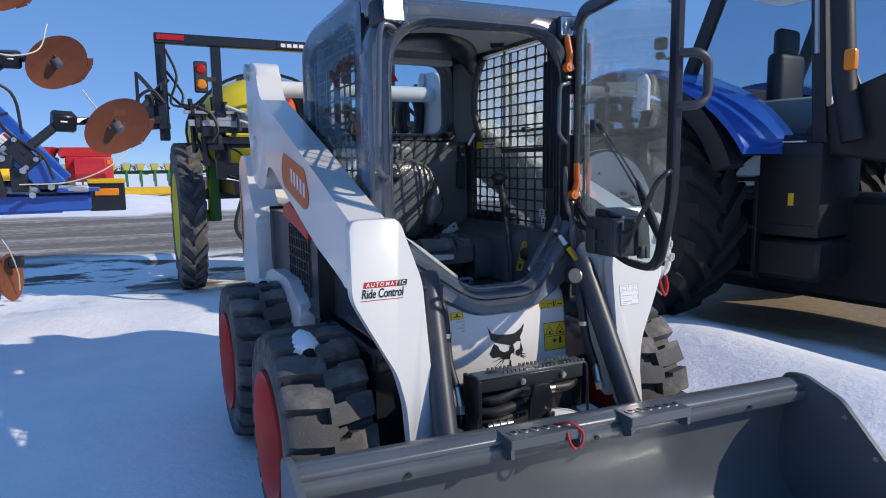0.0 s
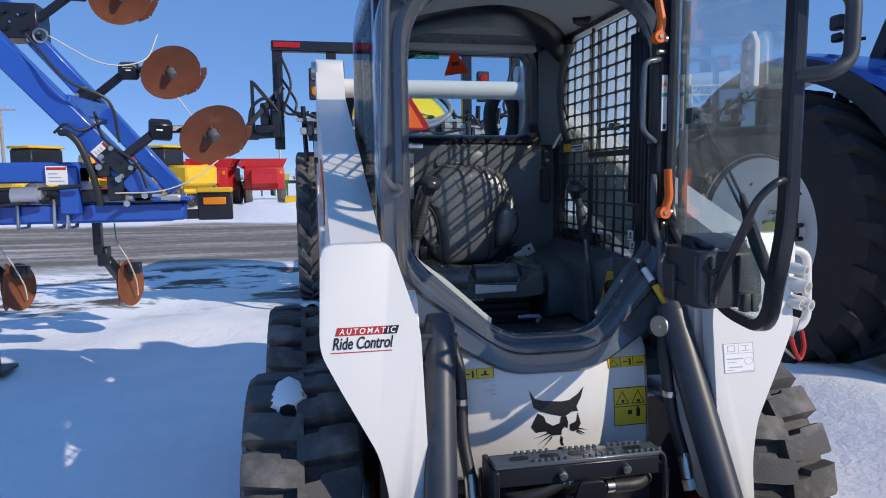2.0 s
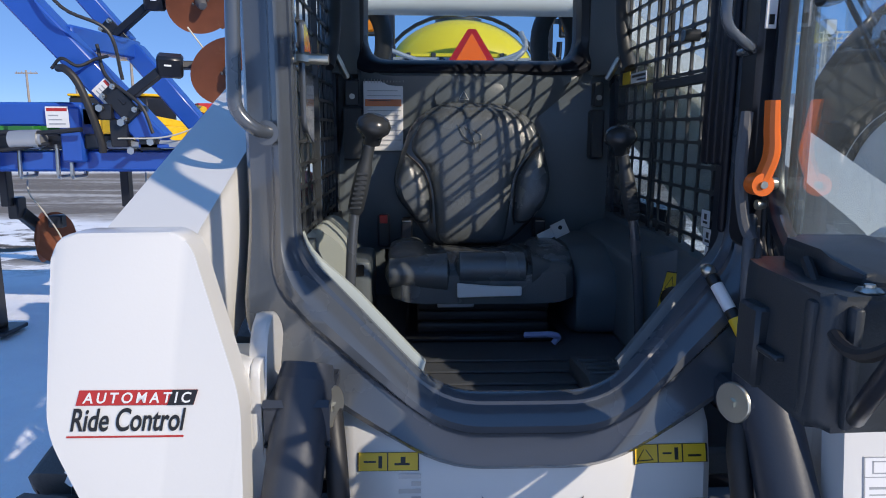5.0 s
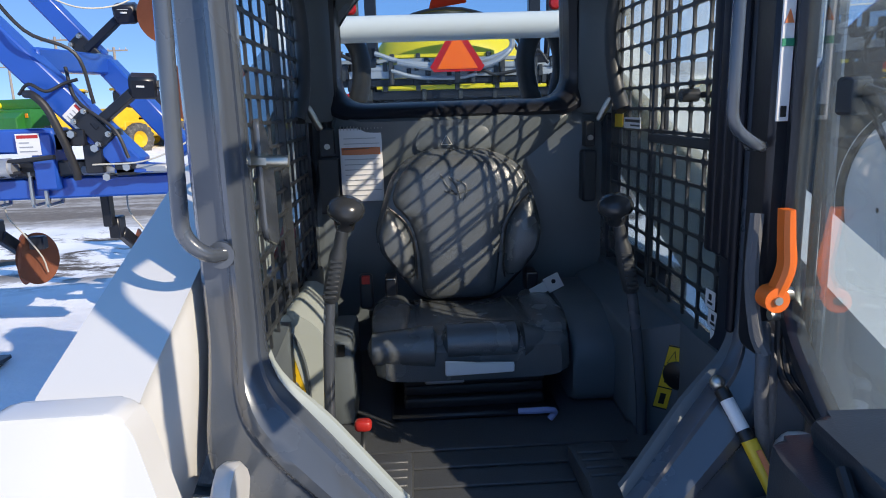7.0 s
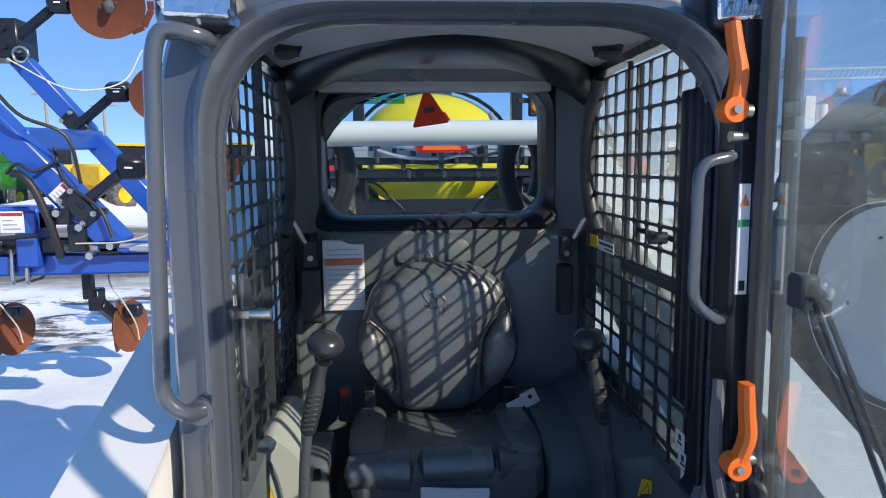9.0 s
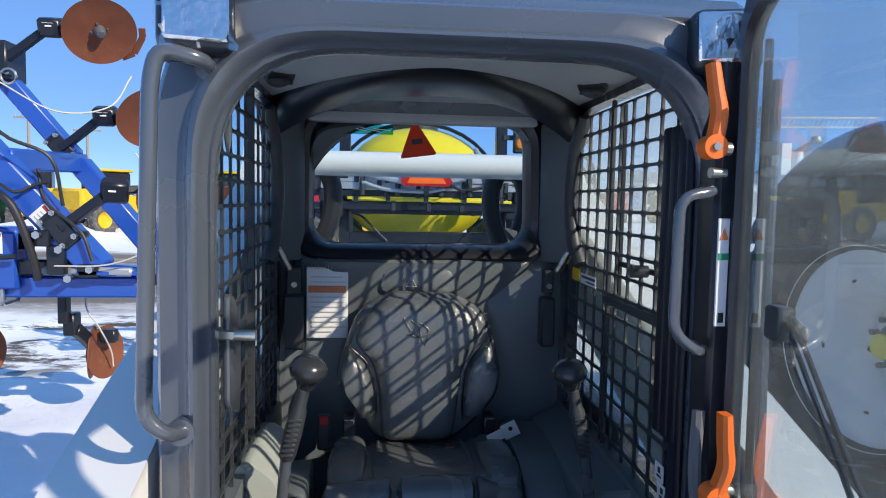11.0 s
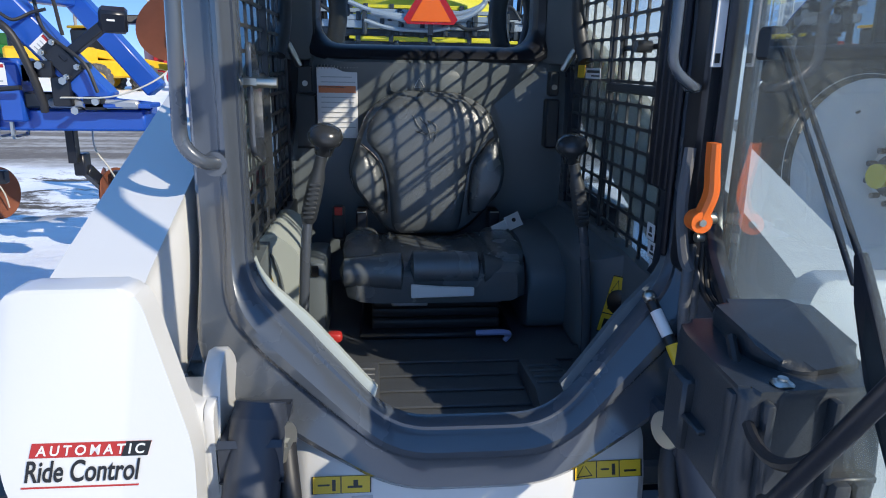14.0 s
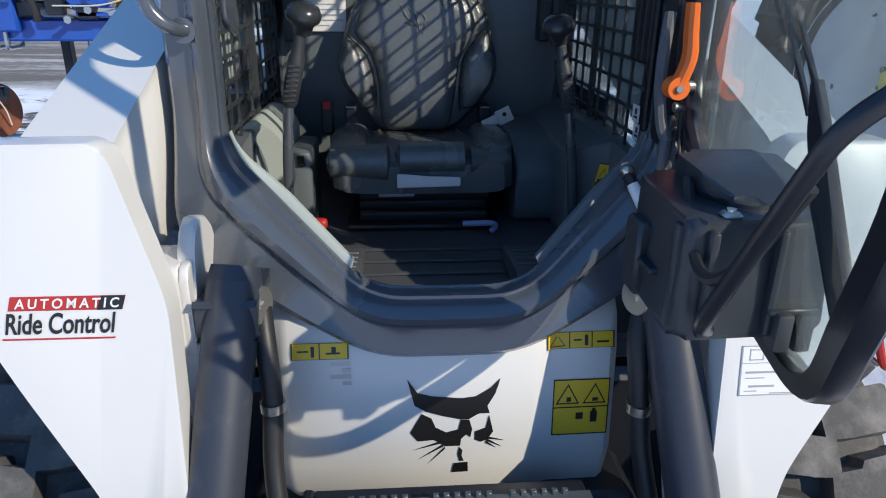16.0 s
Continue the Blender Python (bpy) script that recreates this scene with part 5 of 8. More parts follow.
# inside pull bar and lock
bm = bmesh.new()
tube(bm, [(0.215, -0.37, 1.085), (0.176, -0.43, 1.122), (0.184, -0.542, 1.317), (0.212, -0.56, 1.349), (0.262, -0.525, 1.347), on_door(DW - 0.03, 1.345)], 0.0078, 12, 0.035)
part("pull_bar", bm, BLACK, door, "black tubular pull bar")
bm = bmesh.new()
tube(bm, curve_pts([(0.235, -0.24, 1.20), (0.20, -0.36, 1.15), (0.185, -0.45, 1.18), (0.195, -0.51, 1.27)], 5), 0.006, 8)
part("washer_hose", bm, HOSE, door)
bm = bmesh.new()
for k, z in enumerate((1.635, 1.60, 1.565)):
    p = on_door(0.545, z, -0.012)
    cyl(bm, p - DN * 0.014, p, 0.013 if k != 1 else 0.017, 14)
c0, c1 = on_door(0.505, 1.535, -0.018), on_door(0.585, 1.695, -0.004)
prism(bm, [(0.510, 1.545), (0.578, 1.545), (0.578, 1.635), (0.558, 1.660), (0.515, 1.650)], "y", 0, 0.012, 0.002)
for v in bm.verts:
    if v.co.x > 0.45 and -0.02 < v.co.y < 0.03:
        v.co = on_door(v.co.x, v.co.z, -0.018 + v.co.y)
part("lock_plate", bm, SILVER, door, "zinc lock plate with three bolts")
bm = bmesh.new()
tube(bm, [on_door(DW - 0.01, 1.70, 0.0), on_door(DW + 0.02, 1.70, 0.05), on_door(DW + 0.015, 1.68, 0.085), on_door(DW + 0.015, 1.57, 0.085), on_door(DW + 0.02, 1.545, 0.05), on_door(DW - 0.01, 1.545, 0.0)], 0.014, 12, 0.025)
part("outer_handle", bm, PLASTIC, door, "black outer door handle")
bm = bmesh.new()
p = on_door(0.150, 1.520, 0.010)
box(bm, p - Vector((0.012, 0.018, 0.022)), p + Vector((0.012, 0.018, 0.022)), 0.004)
wm = part("wiper_pivot", bm, PLASTIC, door)
bm = bmesh.new()
obox(bm, on_door(0.150, 1.525, 0.018), on_door(0.215, 1.515, 0.014), 0.010, 0.022, 0.003)
part("wiper_bracket", bm, PLASTIC, wm)
for ends in (((0.190, 1.512), (0.483, 1.283)), ((0.205, 1.524), (0.498, 1.300))):
    bm = bmesh.new()
    obox(bm, on_door(*ends[0], 0.009), on_door(*ends[1], 0.008), 0.0065, 0.005, 0.001, tuple(DN))
    part("wiper_arm", bm, BLACK, wm)
bm = bmesh.new()
prism(bm, [(0.478, 1.312), (0.486, 1.317), (0.520, 1.284), (0.600, 1.200), (0.645, 1.135), (0.610, 1.118), (0.540, 1.205), (0.495, 1.268)], "y", 0, 0.010, 0.001)
for v in bm.verts:
    v.co = on_door(v.co.x, v.co.z, 0.004 + v.co.y)
part("wiper_blade", bm, BLACK, wm)
# gas damper by the hinge
bm = bmesh.new()
tube(bm, [(0.3235, 0.152, 1.080), (0.336, 0.122, 1.045)], 0.0105, 12)
dam = part("gas_strut", bm, DECALWHITE, loader, "gas strut with yellow label")
bm = bmesh.new()
tube(bm, [(0.340, 0.112, 1.034), (0.362, 0.06, 0.965)], 0.0115, 12)
part("strut_label", bm, YELLOW, dam)
bm = bmesh.new()
obox(bm, (0.344, 0.091, 1.030), (0.360, 0.052, 0.978), 0.008, 0.003, 0.001, (0, -1, 0))
part("strut_band", bm, DECALORANGE, dam)
for p0, p1 in (((0.319, 0.163, 1.092), (0.3235, 0.152, 1.080)), ((0.336, 0.122, 1.045), (0.340, 0.112, 1.034))):
    bm = bmesh.new()
    tube(bm, [p0, p1], 0.0112, 12)
    part("strut_collar", bm, DECALBLACK, dam)
bm = bmesh.new()
ball(bm, (0.316, 0.17, 1.10), 0.012, 10)
part("strut_ball", bm, STEEL, dam)
for k in range(3):
    bm = bmesh.new()
    tube(bm, curve_pts([(0.386 + 0.008 * k, 0.14, 1.24), (0.384 + 0.009 * k, 0.125, 1.14), (0.380 + 0.010 * k, 0.06, 1.112), (0.374 + 0.010 * k, 0.0, 1.098), (0.350 + 0.008 * k, -0.10, 1.10), (0.33 + 0.006 * k, -0.17, 1.12)], 6), 0.0050, 8)
    part("door_cable", bm, HOSE, loader)
for pts in ([(0.395, 0.20, 1.19), (0.372, 0.150, 1.185), (0.356, 0.120, 1.155), (0.354, 0.112, 1.09), (0.362, 0.115, 1.02), (0.372, 0.14, 0.95)], [(0.405, 0.20, 1.17), (0.384, 0.150, 1.165), (0.372, 0.125, 1.13), (0.370, 0.118, 1.06), (0.376, 0.13, 0.97)]):
    bm = bmesh.new()
    tube(bm, curve_pts(pts, 6), 0.0095, 10)
    part("conduit", bm, CONDUIT, loader, "grey corrugated cable conduit")
bm = bmesh.new()
tube(bm, curve_pts([(0.355, 0.16, 1.36), (0.345, 0.145, 1.27), (0.352, 0.135, 1.19), (0.360, 0.12, 1.16)], 5), 0.010, 8)
part("cable_sleeve", bm, SEATBELT, loader)

# rubber trim on the hinge side of the opening
for y, w in ((0.238, 0.009), (0.262, 0.013), (0.292, 0.013), (0.322, 0.014)):
    bm = bmesh.new()
    box(bm, (0.357, y - w, 1.155 if y < 0.25 else 1.27), (0.3685, y + w, 1.80), 0.006, None, 3)
    part("door_seal", bm, SEAL, loader, "black ribbed rubber door seal")

# tilt cylinders, pins and hoses
for sx in (-1, 1):
    bm = bmesh.new()
    a, b = Vector((sx * 0.337 + (0.007 if sx < 0 else 0), 0.012, 0.975)), Vector((sx * 0.386 + (0.007 if sx < 0 else 0), -0.236, 0.46))
    d = (b - a).normalized()
    cyl(bm, a, a.lerp(b, 0.97), 0.041, 32)
    cyl(bm, a - d * 0.024, a, 0.036, 32, 0.041)
    cyl(bm, a.lerp(b, 0.955), a.lerp(b, 0.985), 0.0435, 32)
    cylinder = part("tilt_cylinder", bm, CYLGREY, loader, "dark grey hydraulic tilt cylinder")
    bm = bmesh.new()
    cyl(bm, a.lerp(b, 0.93), a.lerp(b, 1.12), 0.019, 18)
    part("cylinder_rod", bm, STEEL, cylinder)
    bm = bmesh.new()
    lathe(bm, [(0.001, 0.003), (0.0285, 0.003), (0.0300, 0.001), (0.0300, -0.003), (0.001, -0.003)], 28, Matrix.Translation((sx * 0.292, 0.0, 0.940)) @ frame_of((-sx, -0.42, 0.05)))
    cyl(bm, (sx * 0.292, 0.0, 0.94), (sx * 0.285, -0.003, 0.94), 0.008, 6)
    part("pivot_pin", bm, ZINC, cylinder, "zinc plated pin with washer")
    bm = bmesh.new()
    box(bm, (sx * 0.30, -0.03, 0.90), (sx * 0.375, 0.09, 0.955), 0.008)
    part("cylinder_lug", bm, CYLGREY, cylinder)
for sx, pts in ((-1, [(-0.300, 0.04, 0.945), (-0.292, 0.005, 0.905), (-0.285, -0.02, 0.855), (-0.282, -0.03, 0.78), (-0.284, -0.055, 0.69), (-0.274, -0.095, 0.595)]), (1, [(0.305, 0.0, 0.905), (0.298, -0.015, 0.87), (0.300, -0.03, 0.82), (0.305, -0.04, 0.76), (0.312, -0.06, 0.68), (0.324, -0.095, 0.595)])):
    bm = bmesh.new()
    tube(bm, curve_pts(pts, 6), 0.0165, 12)
    hose = part("hydraulic_hose", bm, HOSE, loader, "thick black hydraulic hose")
    e = Vector(pts[-1])
    bm = bmesh.new()
    cyl(bm, e + Vector((0, 0.005, 0.012)), e + Vector((0, -0.02, -0.05)), 0.017, 12)
    cyl(bm, e + Vector((0, -0.02, -0.05)), e + Vector((sx * 0.004, -0.03, -0.075)), 0.020, 6)
    part("hose_fitting", bm, STEEL, hose)
    bm = bmesh.new()
    q = Vector(pts[-3])
    cyl(bm, q + Vector((0, 0, 0.008)), q - Vector((0, 0, 0.008)), 0.020, 12)
    part("hose_clamp", bm, STEEL, hose)

# attachment frame in front of the chassis
bm = bmesh.new()
box(bm, (-0.238, -0.185, 0.43), (-0.222, -0.07, 0.648), 0.003)
quick = part("quick_hitch", bm, BLACK, loader, "black steel quick hitch frame")
for c0, c1, nm in (((-0.222, -0.172, 0.600), (0.205, -0.160, 0.646), "hitch_apron"), ((-0.24, -0.062, 0.30), (0.24, -0.04, 0.60), "hitch_back_plate"), ((-0.222, -0.10, 0.585), (0.215, -0.064, 0.640), "hitch_beam")):
    bm = bmesh.new()
    box(bm, c0, c1, 0.003)
    part(nm, bm, BLACK, quick)
bm = bmesh.new()
tube(bm, [(0.20, -0.165, 0.652), (0.216, -0.168, 0.650), (0.222, -0.170, 0.630), (0.222, -0.180, 0.445)], 0.0065, 8, 0.012)
part("hitch_hook", bm, BLACK, quick)
# snow lying on the cross plate
bm = bmesh.new()
box(bm, (-0.36, -0.235, 0.425), (0.37, -0.05, 0.440), 0.003)
part("cross_plate", bm, BLACK, quick)
rng = random.Random(17)
for x0, x1, y0, y1 in ((-0.36, -0.245, -0.225, -0.06), (-0.20, -0.06, -0.20, -0.09), (0.06, 0.205, -0.225, -0.09), (0.235, 0.31, -0.20, -0.07)):
    bm = bmesh.new()
    n = 16
    rim = []
    for k in range(n):
        q = 2 * math.pi * k / n
        f = rng.uniform(0.82, 1.0)
        cq, sq = math.cos(q), math.sin(q)
        rim.append((x0 + (x1 - x0) * (0.5 + 0.5 * f * math.copysign(abs(cq) ** 0.55, cq)), y0 + (y1 - y0) * (0.5 + 0.5 * f * math.copysign(abs(sq) ** 0.55, sq))))
    prism(bm, rim, "z", 0.438, 0.456, 0.006, 3)
    for v in bm.verts:
        if v.co.z > 0.445:
            v.co.z += 0.010 * math.sin(23 * v.co.x + 11 * v.co.y)
    part("snow_patch", bm, SNOWBIT, quick, "patch of snow")
bm = bmesh.new()
box(bm, (-0.232, -0.172, 0.646), (0.215, -0.108, 0.658), 0.003)
tread = part("hitch_step", bm, BUCKET, quick, "perforated black step with teeth")
for x0 in (-0.165, -0.035, 0.085):
    for k in range(6):
        for y, dx in ((-0.166, 0.035), (-0.114, 0.0)):
            bm = bmesh.new()
            box(bm, (x0 + dx + 0.0165 * k, y - 0.004, 0.657), (x0 + dx + 0.0165 * k + 0.009, y + 0.004, 0.666), 0.001)
            part("step_tooth", bm, BUCKET, quick)
for x0 in (-0.185, -0.105, -0.030, 0.045, 0.120):
    bm = bmesh.new()
    pts = rounded([(x0, -0.150, 0), (x0 + 0.05, -0.150, 0), (x0 + 0.05, -0.128, 0), (x0, -0.128, 0)], 0.012, 4, True)
    prism(bm, [(p.x, p.y) for p in pts], "z", 0.6575, 0.6592)
    part("step_slot", bm, DECALBLACK, quick)
for x, z in ((-0.058, 0.622), (0.112, 0.622)):
    bm = bmesh.new()
    cyl(bm, (x, -0.168, z), (x, -0.184, z), 0.0115, 14)
    cyl(bm, (x, -0.184, z), (x, -0.188, z), 0.008, 6)
    part("hitch_bolt", bm, STEEL, quick)
# hoses with crimped ends on the open side, coupler on the other
for z, x0, x1, r, sag in ((0.575, -0.21, -0.045, 0.019, 0.020), (0.520, -0.215, -0.035, 0.022, 0.010), (0.482, -0.21, -0.06, 0.017, 0.006)):
    bm = bmesh.new()
    tube(bm, curve_pts([(x0, -0.09, z - 0.01), (x0 * 0.6 + x1 * 0.4, -0.135, z - sag), (x1, -0.14, z + 0.010)], 6), r, 10)
    part("hitch_hose", bm, HOSE, quick)
    bm = bmesh.new()
    cyl(bm, (x1 - 0.005, -0.14, z + 0.008), (x1 + 0.030, -0.142, z + 0.014), r * 0.82, 12)
    cyl(bm, (x1 + 0.004, -0.14, z + 0.009), (x1 + 0.014, -0.141, z + 0.011), r * 1.0, 6)
    part("hose_fitting", bm, STEEL, quick)
bm = bmesh.new()
for k in range(6):
    cyl(bm, (-0.185 + 0.014 * k, -0.16, 0.470), (-0.175 + 0.014 * k, -0.16, 0.470), 0.019 if k % 2 else 0.016, 12)
cyl(bm, (-0.19, -0.16, 0.470), (-0.09, -0.16, 0.470), 0.0145, 12)
part("hose_fitting", bm, STEEL, quick)
bm = bmesh.new()
cyl(bm, (0.055, -0.150, 0.567), (0.072, -0.150, 0.567), 0.013, 6)
cyl(bm, (0.070, -0.150, 0.567), (0.098, -0.150, 0.567), 0.017, 14)
part("hose_fitting", bm, STEEL, quick)
bm = bmesh.new()
tube(bm, curve_pts([(0.09, -0.150, 0.567), (0.15, -0.148, 0.566), (0.195, -0.125, 0.57)], 5), 0.0185, 12)
part("hitch_hose", bm, HOSE, quick)
bm = bmesh.new()
pts = rounded([(-0.040, 0.44, 0), (0.050, 0.44, 0), (0.056, 0.56, 0), (0.045, 0.605, 0), (-0.020, 0.605, 0), (-0.036, 0.55, 0)], 0.010, 3, True)
prism(bm, [(p.x, p.y) for p in pts], "y", -0.195, -0.183, 0.002)
part("latch_plate", bm, BLACK, quick)
bm = bmesh.new()
cyl(bm, (0.045, -0.20, 0.475), (0.045, -0.225, 0.475), 0.014, 10)
cyl(bm, (0.045, -0.212, 0.448), (0.045, -0.212, 0.505), 0.009, 8)
part("hitch_bolt", bm, STEEL, quick)
bm = bmesh.new()
obox(bm, (-0.03, -0.205, 0.475), (-0.215, -0.265, 0.462), 0.008, 0.020, 0.002)
part("latch_lever", bm, BLACK, quick)
bm = bmesh.new()
prism(bm, [(0.27, -0.22), (0.27, -0.25), (0.50, -0.36), (0.50, -0.31), (0.40, -0.25)], "z", 0.470, 0.486, 0.003)
part("latch_lever", bm, BLACK, quick)
for sx in (-1, 1):
    bm = bmesh.new()
    cyl(bm, (sx * 0.345, -0.262, 0.458), (sx * 0.405, -0.262, 0.458), 0.026, 18)
    cyl(bm, (sx * 0.300, -0.262, 0.458), (sx * 0.345, -0.262, 0.458), 0.014, 10)
    part("rod_end", bm, STEEL, quick)

# bucket: hangs a little off centre and dips slightly to one side
def bucket_part(name, bm, m, parent, label=""):
    for v in bm.verts:
        x, y, z = v.co
        v.co = (1.078 * x + 0.06, y + 0.10, z * (1 - 0.106) - 0.028 * x * z / 0.6)
    return part(name, bm, m, parent, label)


bm = bmesh.new()
inside = [(-0.50, 0.60), (-0.478, 0.50), (-0.46, 0.38), (-0.455, 0.26), (-0.475, 0.15), (-0.53, 0.075), (-0.62, 0.045), (-0.80, 0.04), (-1.18, 0.035)]
outside = [(-1.18, 0.020), (-0.80, 0.022), (-0.60, 0.025), (-0.50, 0.06), (-0.445, 0.14), (-0.43, 0.26), (-0.435, 0.38), (-0.455, 0.50), (-0.485, 0.615)]
prism(bm, inside + outside, "x", -0.915, 0.915)
bucket = bucket_part("bucket", bm, BUCKET, loader, "black steel loader bucket")
bm = bmesh.new()
pts = rounded([(-0.545, 0.585, 0), (-0.555, 0.616, 0), (-0.515, 0.638, 0), (-0.455, 0.622, 0), (-0.45, 0.58, 0), (-0.49, 0.565, 0)], 0.018, 4, True)
prism(bm, [(p.x, p.y) for p in pts], "x", -0.918, 0.918, 0.003)
bucket_part("top_rail", bm, BUCKET, bucket, "rolled black top rail")
bm = bmesh.new()
pts = rounded([(-0.56, 0.545, 0), (-0.566, 0.59, 0), (-0.54, 0.602, 0), (-0.50, 0.59, 0), (-0.50, 0.545, 0)], 0.008, 2, True)
prism(bm, [(p.x, p.y) for p in pts], "x", -0.91, 0.91, 0.002)
bucket_part("reinforcing_strip", bm, BUCKET, bucket)
for sx in (-1, 1):
    bm = bmesh.new()
    pts = rounded([(-0.44, 0.30, 0), (-0.46, 0.645, 0), (-0.545, 0.66, 0), (-0.70, 0.60, 0), (-1.05, 0.20, 0), (-1.16, 0.03, 0), (-0.52, 0.02, 0), (-0.45, 0.12, 0)], 0.03, 4, True)
    prism(bm, [(p.x, p.y) for p in pts], "x", sx * 0.905, sx * 0.925, 0.003)
    bucket_part("side_plate", bm, BUCKET, bucket)
    for k, (y, z) in enumerate(((-0.72, 0.53), (-0.84, 0.40), (-0.96, 0.27))):
        bm = bmesh.new()
        cyl(bm, (sx * 0.90, y, z), (sx * 0.93, y, z), 0.010, 10)
        bucket_part("side_bolt", bm, STEEL, bucket)
bm = bmesh.new()
box(bm, (-0.915, -1.24, 0.016), (0.915, -1.10, 0.036), 0.003)
bucket_part("cutting_edge", bm, BUCKET, bucket)
for x0, x1 in ((-0.335, -0.095), (0.080, 0.316)):
    bm = bmesh.new()
    box(bm, (x0, -0.60, 0.628), (x1, -0.50, 0.636), 0.002)
    box(bm, (x0, -0.606, 0.600), (x1, -0.598, 0.636), 0.002)
    for x in (x0, x1 - 0.012):
        prism(bm, [(-0.60, 0.632), (-0.50, 0.632), (-0.50, 0.57), (-0.575, 0.555), (-0.604, 0.57)], "x", x, x + 0.012, 0.001)
    step = bucket_part("bucket_step", bm, BUCKET, bucket, "perforated black step on the bucket")
    for k in range(6):
        c = Vector((x0 + 0.03 + k * (x1 - x0 - 0.06) / 5, -0.556, 0.636))
        bm = bmesh.new()
        lathe(bm, [(0.010, 0.0), (0.010, 0.004), (0.016, 0.004), (0.018, 0.0)], 12, Matrix.Translation(c))
        bucket_part("step_ring", bm, BUCKET, bucket)
        bm = bmesh.new()
        cyl(bm, c, c + Vector((0, 0, 0.0015)), 0.0105, 12)
        bucket_part("step_hole", bm, DECALBLACK, bucket)
for x in (-0.62, -0.02, 0.10, 0.62):
    bm = bmesh.new()
    cyl(bm, (x, -0.566, 0.568), (x, -0.571, 0.568), 0.008, 10)
    bucket_part("drain_hole", bm, DECALBLACK, bucket)
bm = bmesh.new()
tube(bm, curve_pts([(-0.155, -0.555, 0.640), (-0.13, -0.59, 0.652), (-0.105, -0.612, 0.625), (-0.108, -0.615, 0.585), (-0.128, -0.612, 0.570), (-0.148, -0.615, 0.595), (-0.152, -0.605, 0.63)], 6), 0.0042, 8)
tagged(bucket_part("red_tether", bm, DECALRED, bucket, "looped red plastic tether"))

# couplers and guard on the right arm
bm = bmesh.new()
box(bm, (0.60, -0.045, 0.94), (0.685, 0.05, 1.175), 0.015, None, 2)
block = part("coupler_block", bm, WHITE, loader, "white coupler mounting block")
for x, z, r in ((0.640, 1.058, 0.022), (0.632, 1.105, 0.016), (0.652, 1.008, 0.020), (0.622, 1.012, 0.016)):
    bm = bmesh.new()
    m = Matrix.Translation((x, -0.045, z)) @ frame_of((0.35, -0.9, -0.1))
    lathe(bm, [(r * 0.8, 0.0), (r * 0.8, 0.02), (r, 0.022), (r, 0.05), (r * 0.85, 0.055), (r * 0.85, 0.075), (r * 0.6, 0.075), (r * 0.55, 0.06), (0.001, 0.06)], 18, m)
    part("hydraulic_coupler", bm, SILVER, block, "silver hydraulic coupler")
bm = bmesh.new()
cyl(bm, (0.600, -0.02, 0.955), (0.668, -0.075, 0.932), 0.028, 20)
big = part("hydraulic_coupler", bm, SILVER, block, "thick silver hydraulic coupler with dark ring")
bm = bmesh.new()
d = Vector((0.068, -0.055, -0.023)).normalized()
lathe(bm, [(0.018, 0.0), (0.018, 0.002), (0.026, 0.002), (0.026, 0.0)], 20, Matrix.Translation(Vector((0.668, -0.075, 0.932))) @ frame_of(tuple(d)), True)
part("coupler_ring", bm, DECALBLACK, big)
bm = bmesh.new()
tube(bm, [(0.655, 0.03, 1.155), (0.665, -0.02, 1.150), (0.728, -0.03, 1.135), (0.738, -0.03, 0.95), (0.715, -0.03, 0.918), (0.655, -0.02, 0.925), (0.645, 0.03, 0.93)], 0.0125, 12, 0.03)
part("coupler_guard", bm, WHITE, loader, "white tubular coupler guard")
bm = bmesh.new()
tube(bm, curve_pts([(0.660, -0.06, 0.925), (0.668, -0.065, 0.88), (0.69, -0.065, 0.838), (0.708, -0.06, 0.87), (0.706, -0.05, 0.915)], 6), 0.0065, 8)
part("red_loop", bm, DECALRED, loader, "red coupler cap strap")
bm = bmesh.new()
tube(bm, curve_pts([(0.625, -0.05, 0.925), (0.635, -0.06, 0.88), (0.680, -0.06, 0.84)], 6), 0.0045, 8)
part("cap_cable", bm, STEEL, loader)
for sx in (-1, 1):
    bm = bmesh.new()
    pts = rounded([(-0.02, 0.78, 0), (0.10, 0.78, 0), (0.10, 1.008, 0), (-0.02, 1.012, 0)], 0.022, 4, True)
    prism(bm, [(p.x, p.y) for p in pts], "x", sx * 0.388, sx * 0.402, 0.003, 2)
    prism(bm, [(p.x, p.y) for p in pts], "x", sx * 0.402, sx * 0.470, 0.004, 2)
    part("cylinder_ear", bm, WHITE, loader)

# ---- decals on the loader ----
def on_plate(x, z, out=0.0):
    return Vector((x, -0.055 - 0.17 * (1.2 - z) - out, z))


def flat(bm, place, pts, thick=0.0008):
    """A thin flat patch on a surface given by place(x, z, out)."""
    A = [bm.verts.new(place(x, z, 0.0006)) for x, z in pts]
    Bq = [bm.verts.new(place(x, z, 0.0006 + thick)) for x, z in pts]
    bm.faces.new(A); bm.faces.new(Bq[::-1])
    n = len(pts)
    for i in range(n):
        bm.faces.new((A[i], A[(i + 1) % n], Bq[(i + 1) % n], Bq[i]))


def letters(name, text, size, at, place, material, parent, shear=0.25, width=None, bold=0.0, out=0.0016, gap=1.0):
    bm = text_bm(text, size, shear, 0.0003, bold, gap)
    xs = [v.co.x for v in bm.verts]
    k = width / (max(xs) - min(xs)) if width else 1.0
    x0 = min(xs)
    for v in bm.verts:
        v.co = place(at[0] + (v.co.x - x0) * k, at[1] + v.co.y, out + v.co.z)
    return part(name, bm, material, parent)


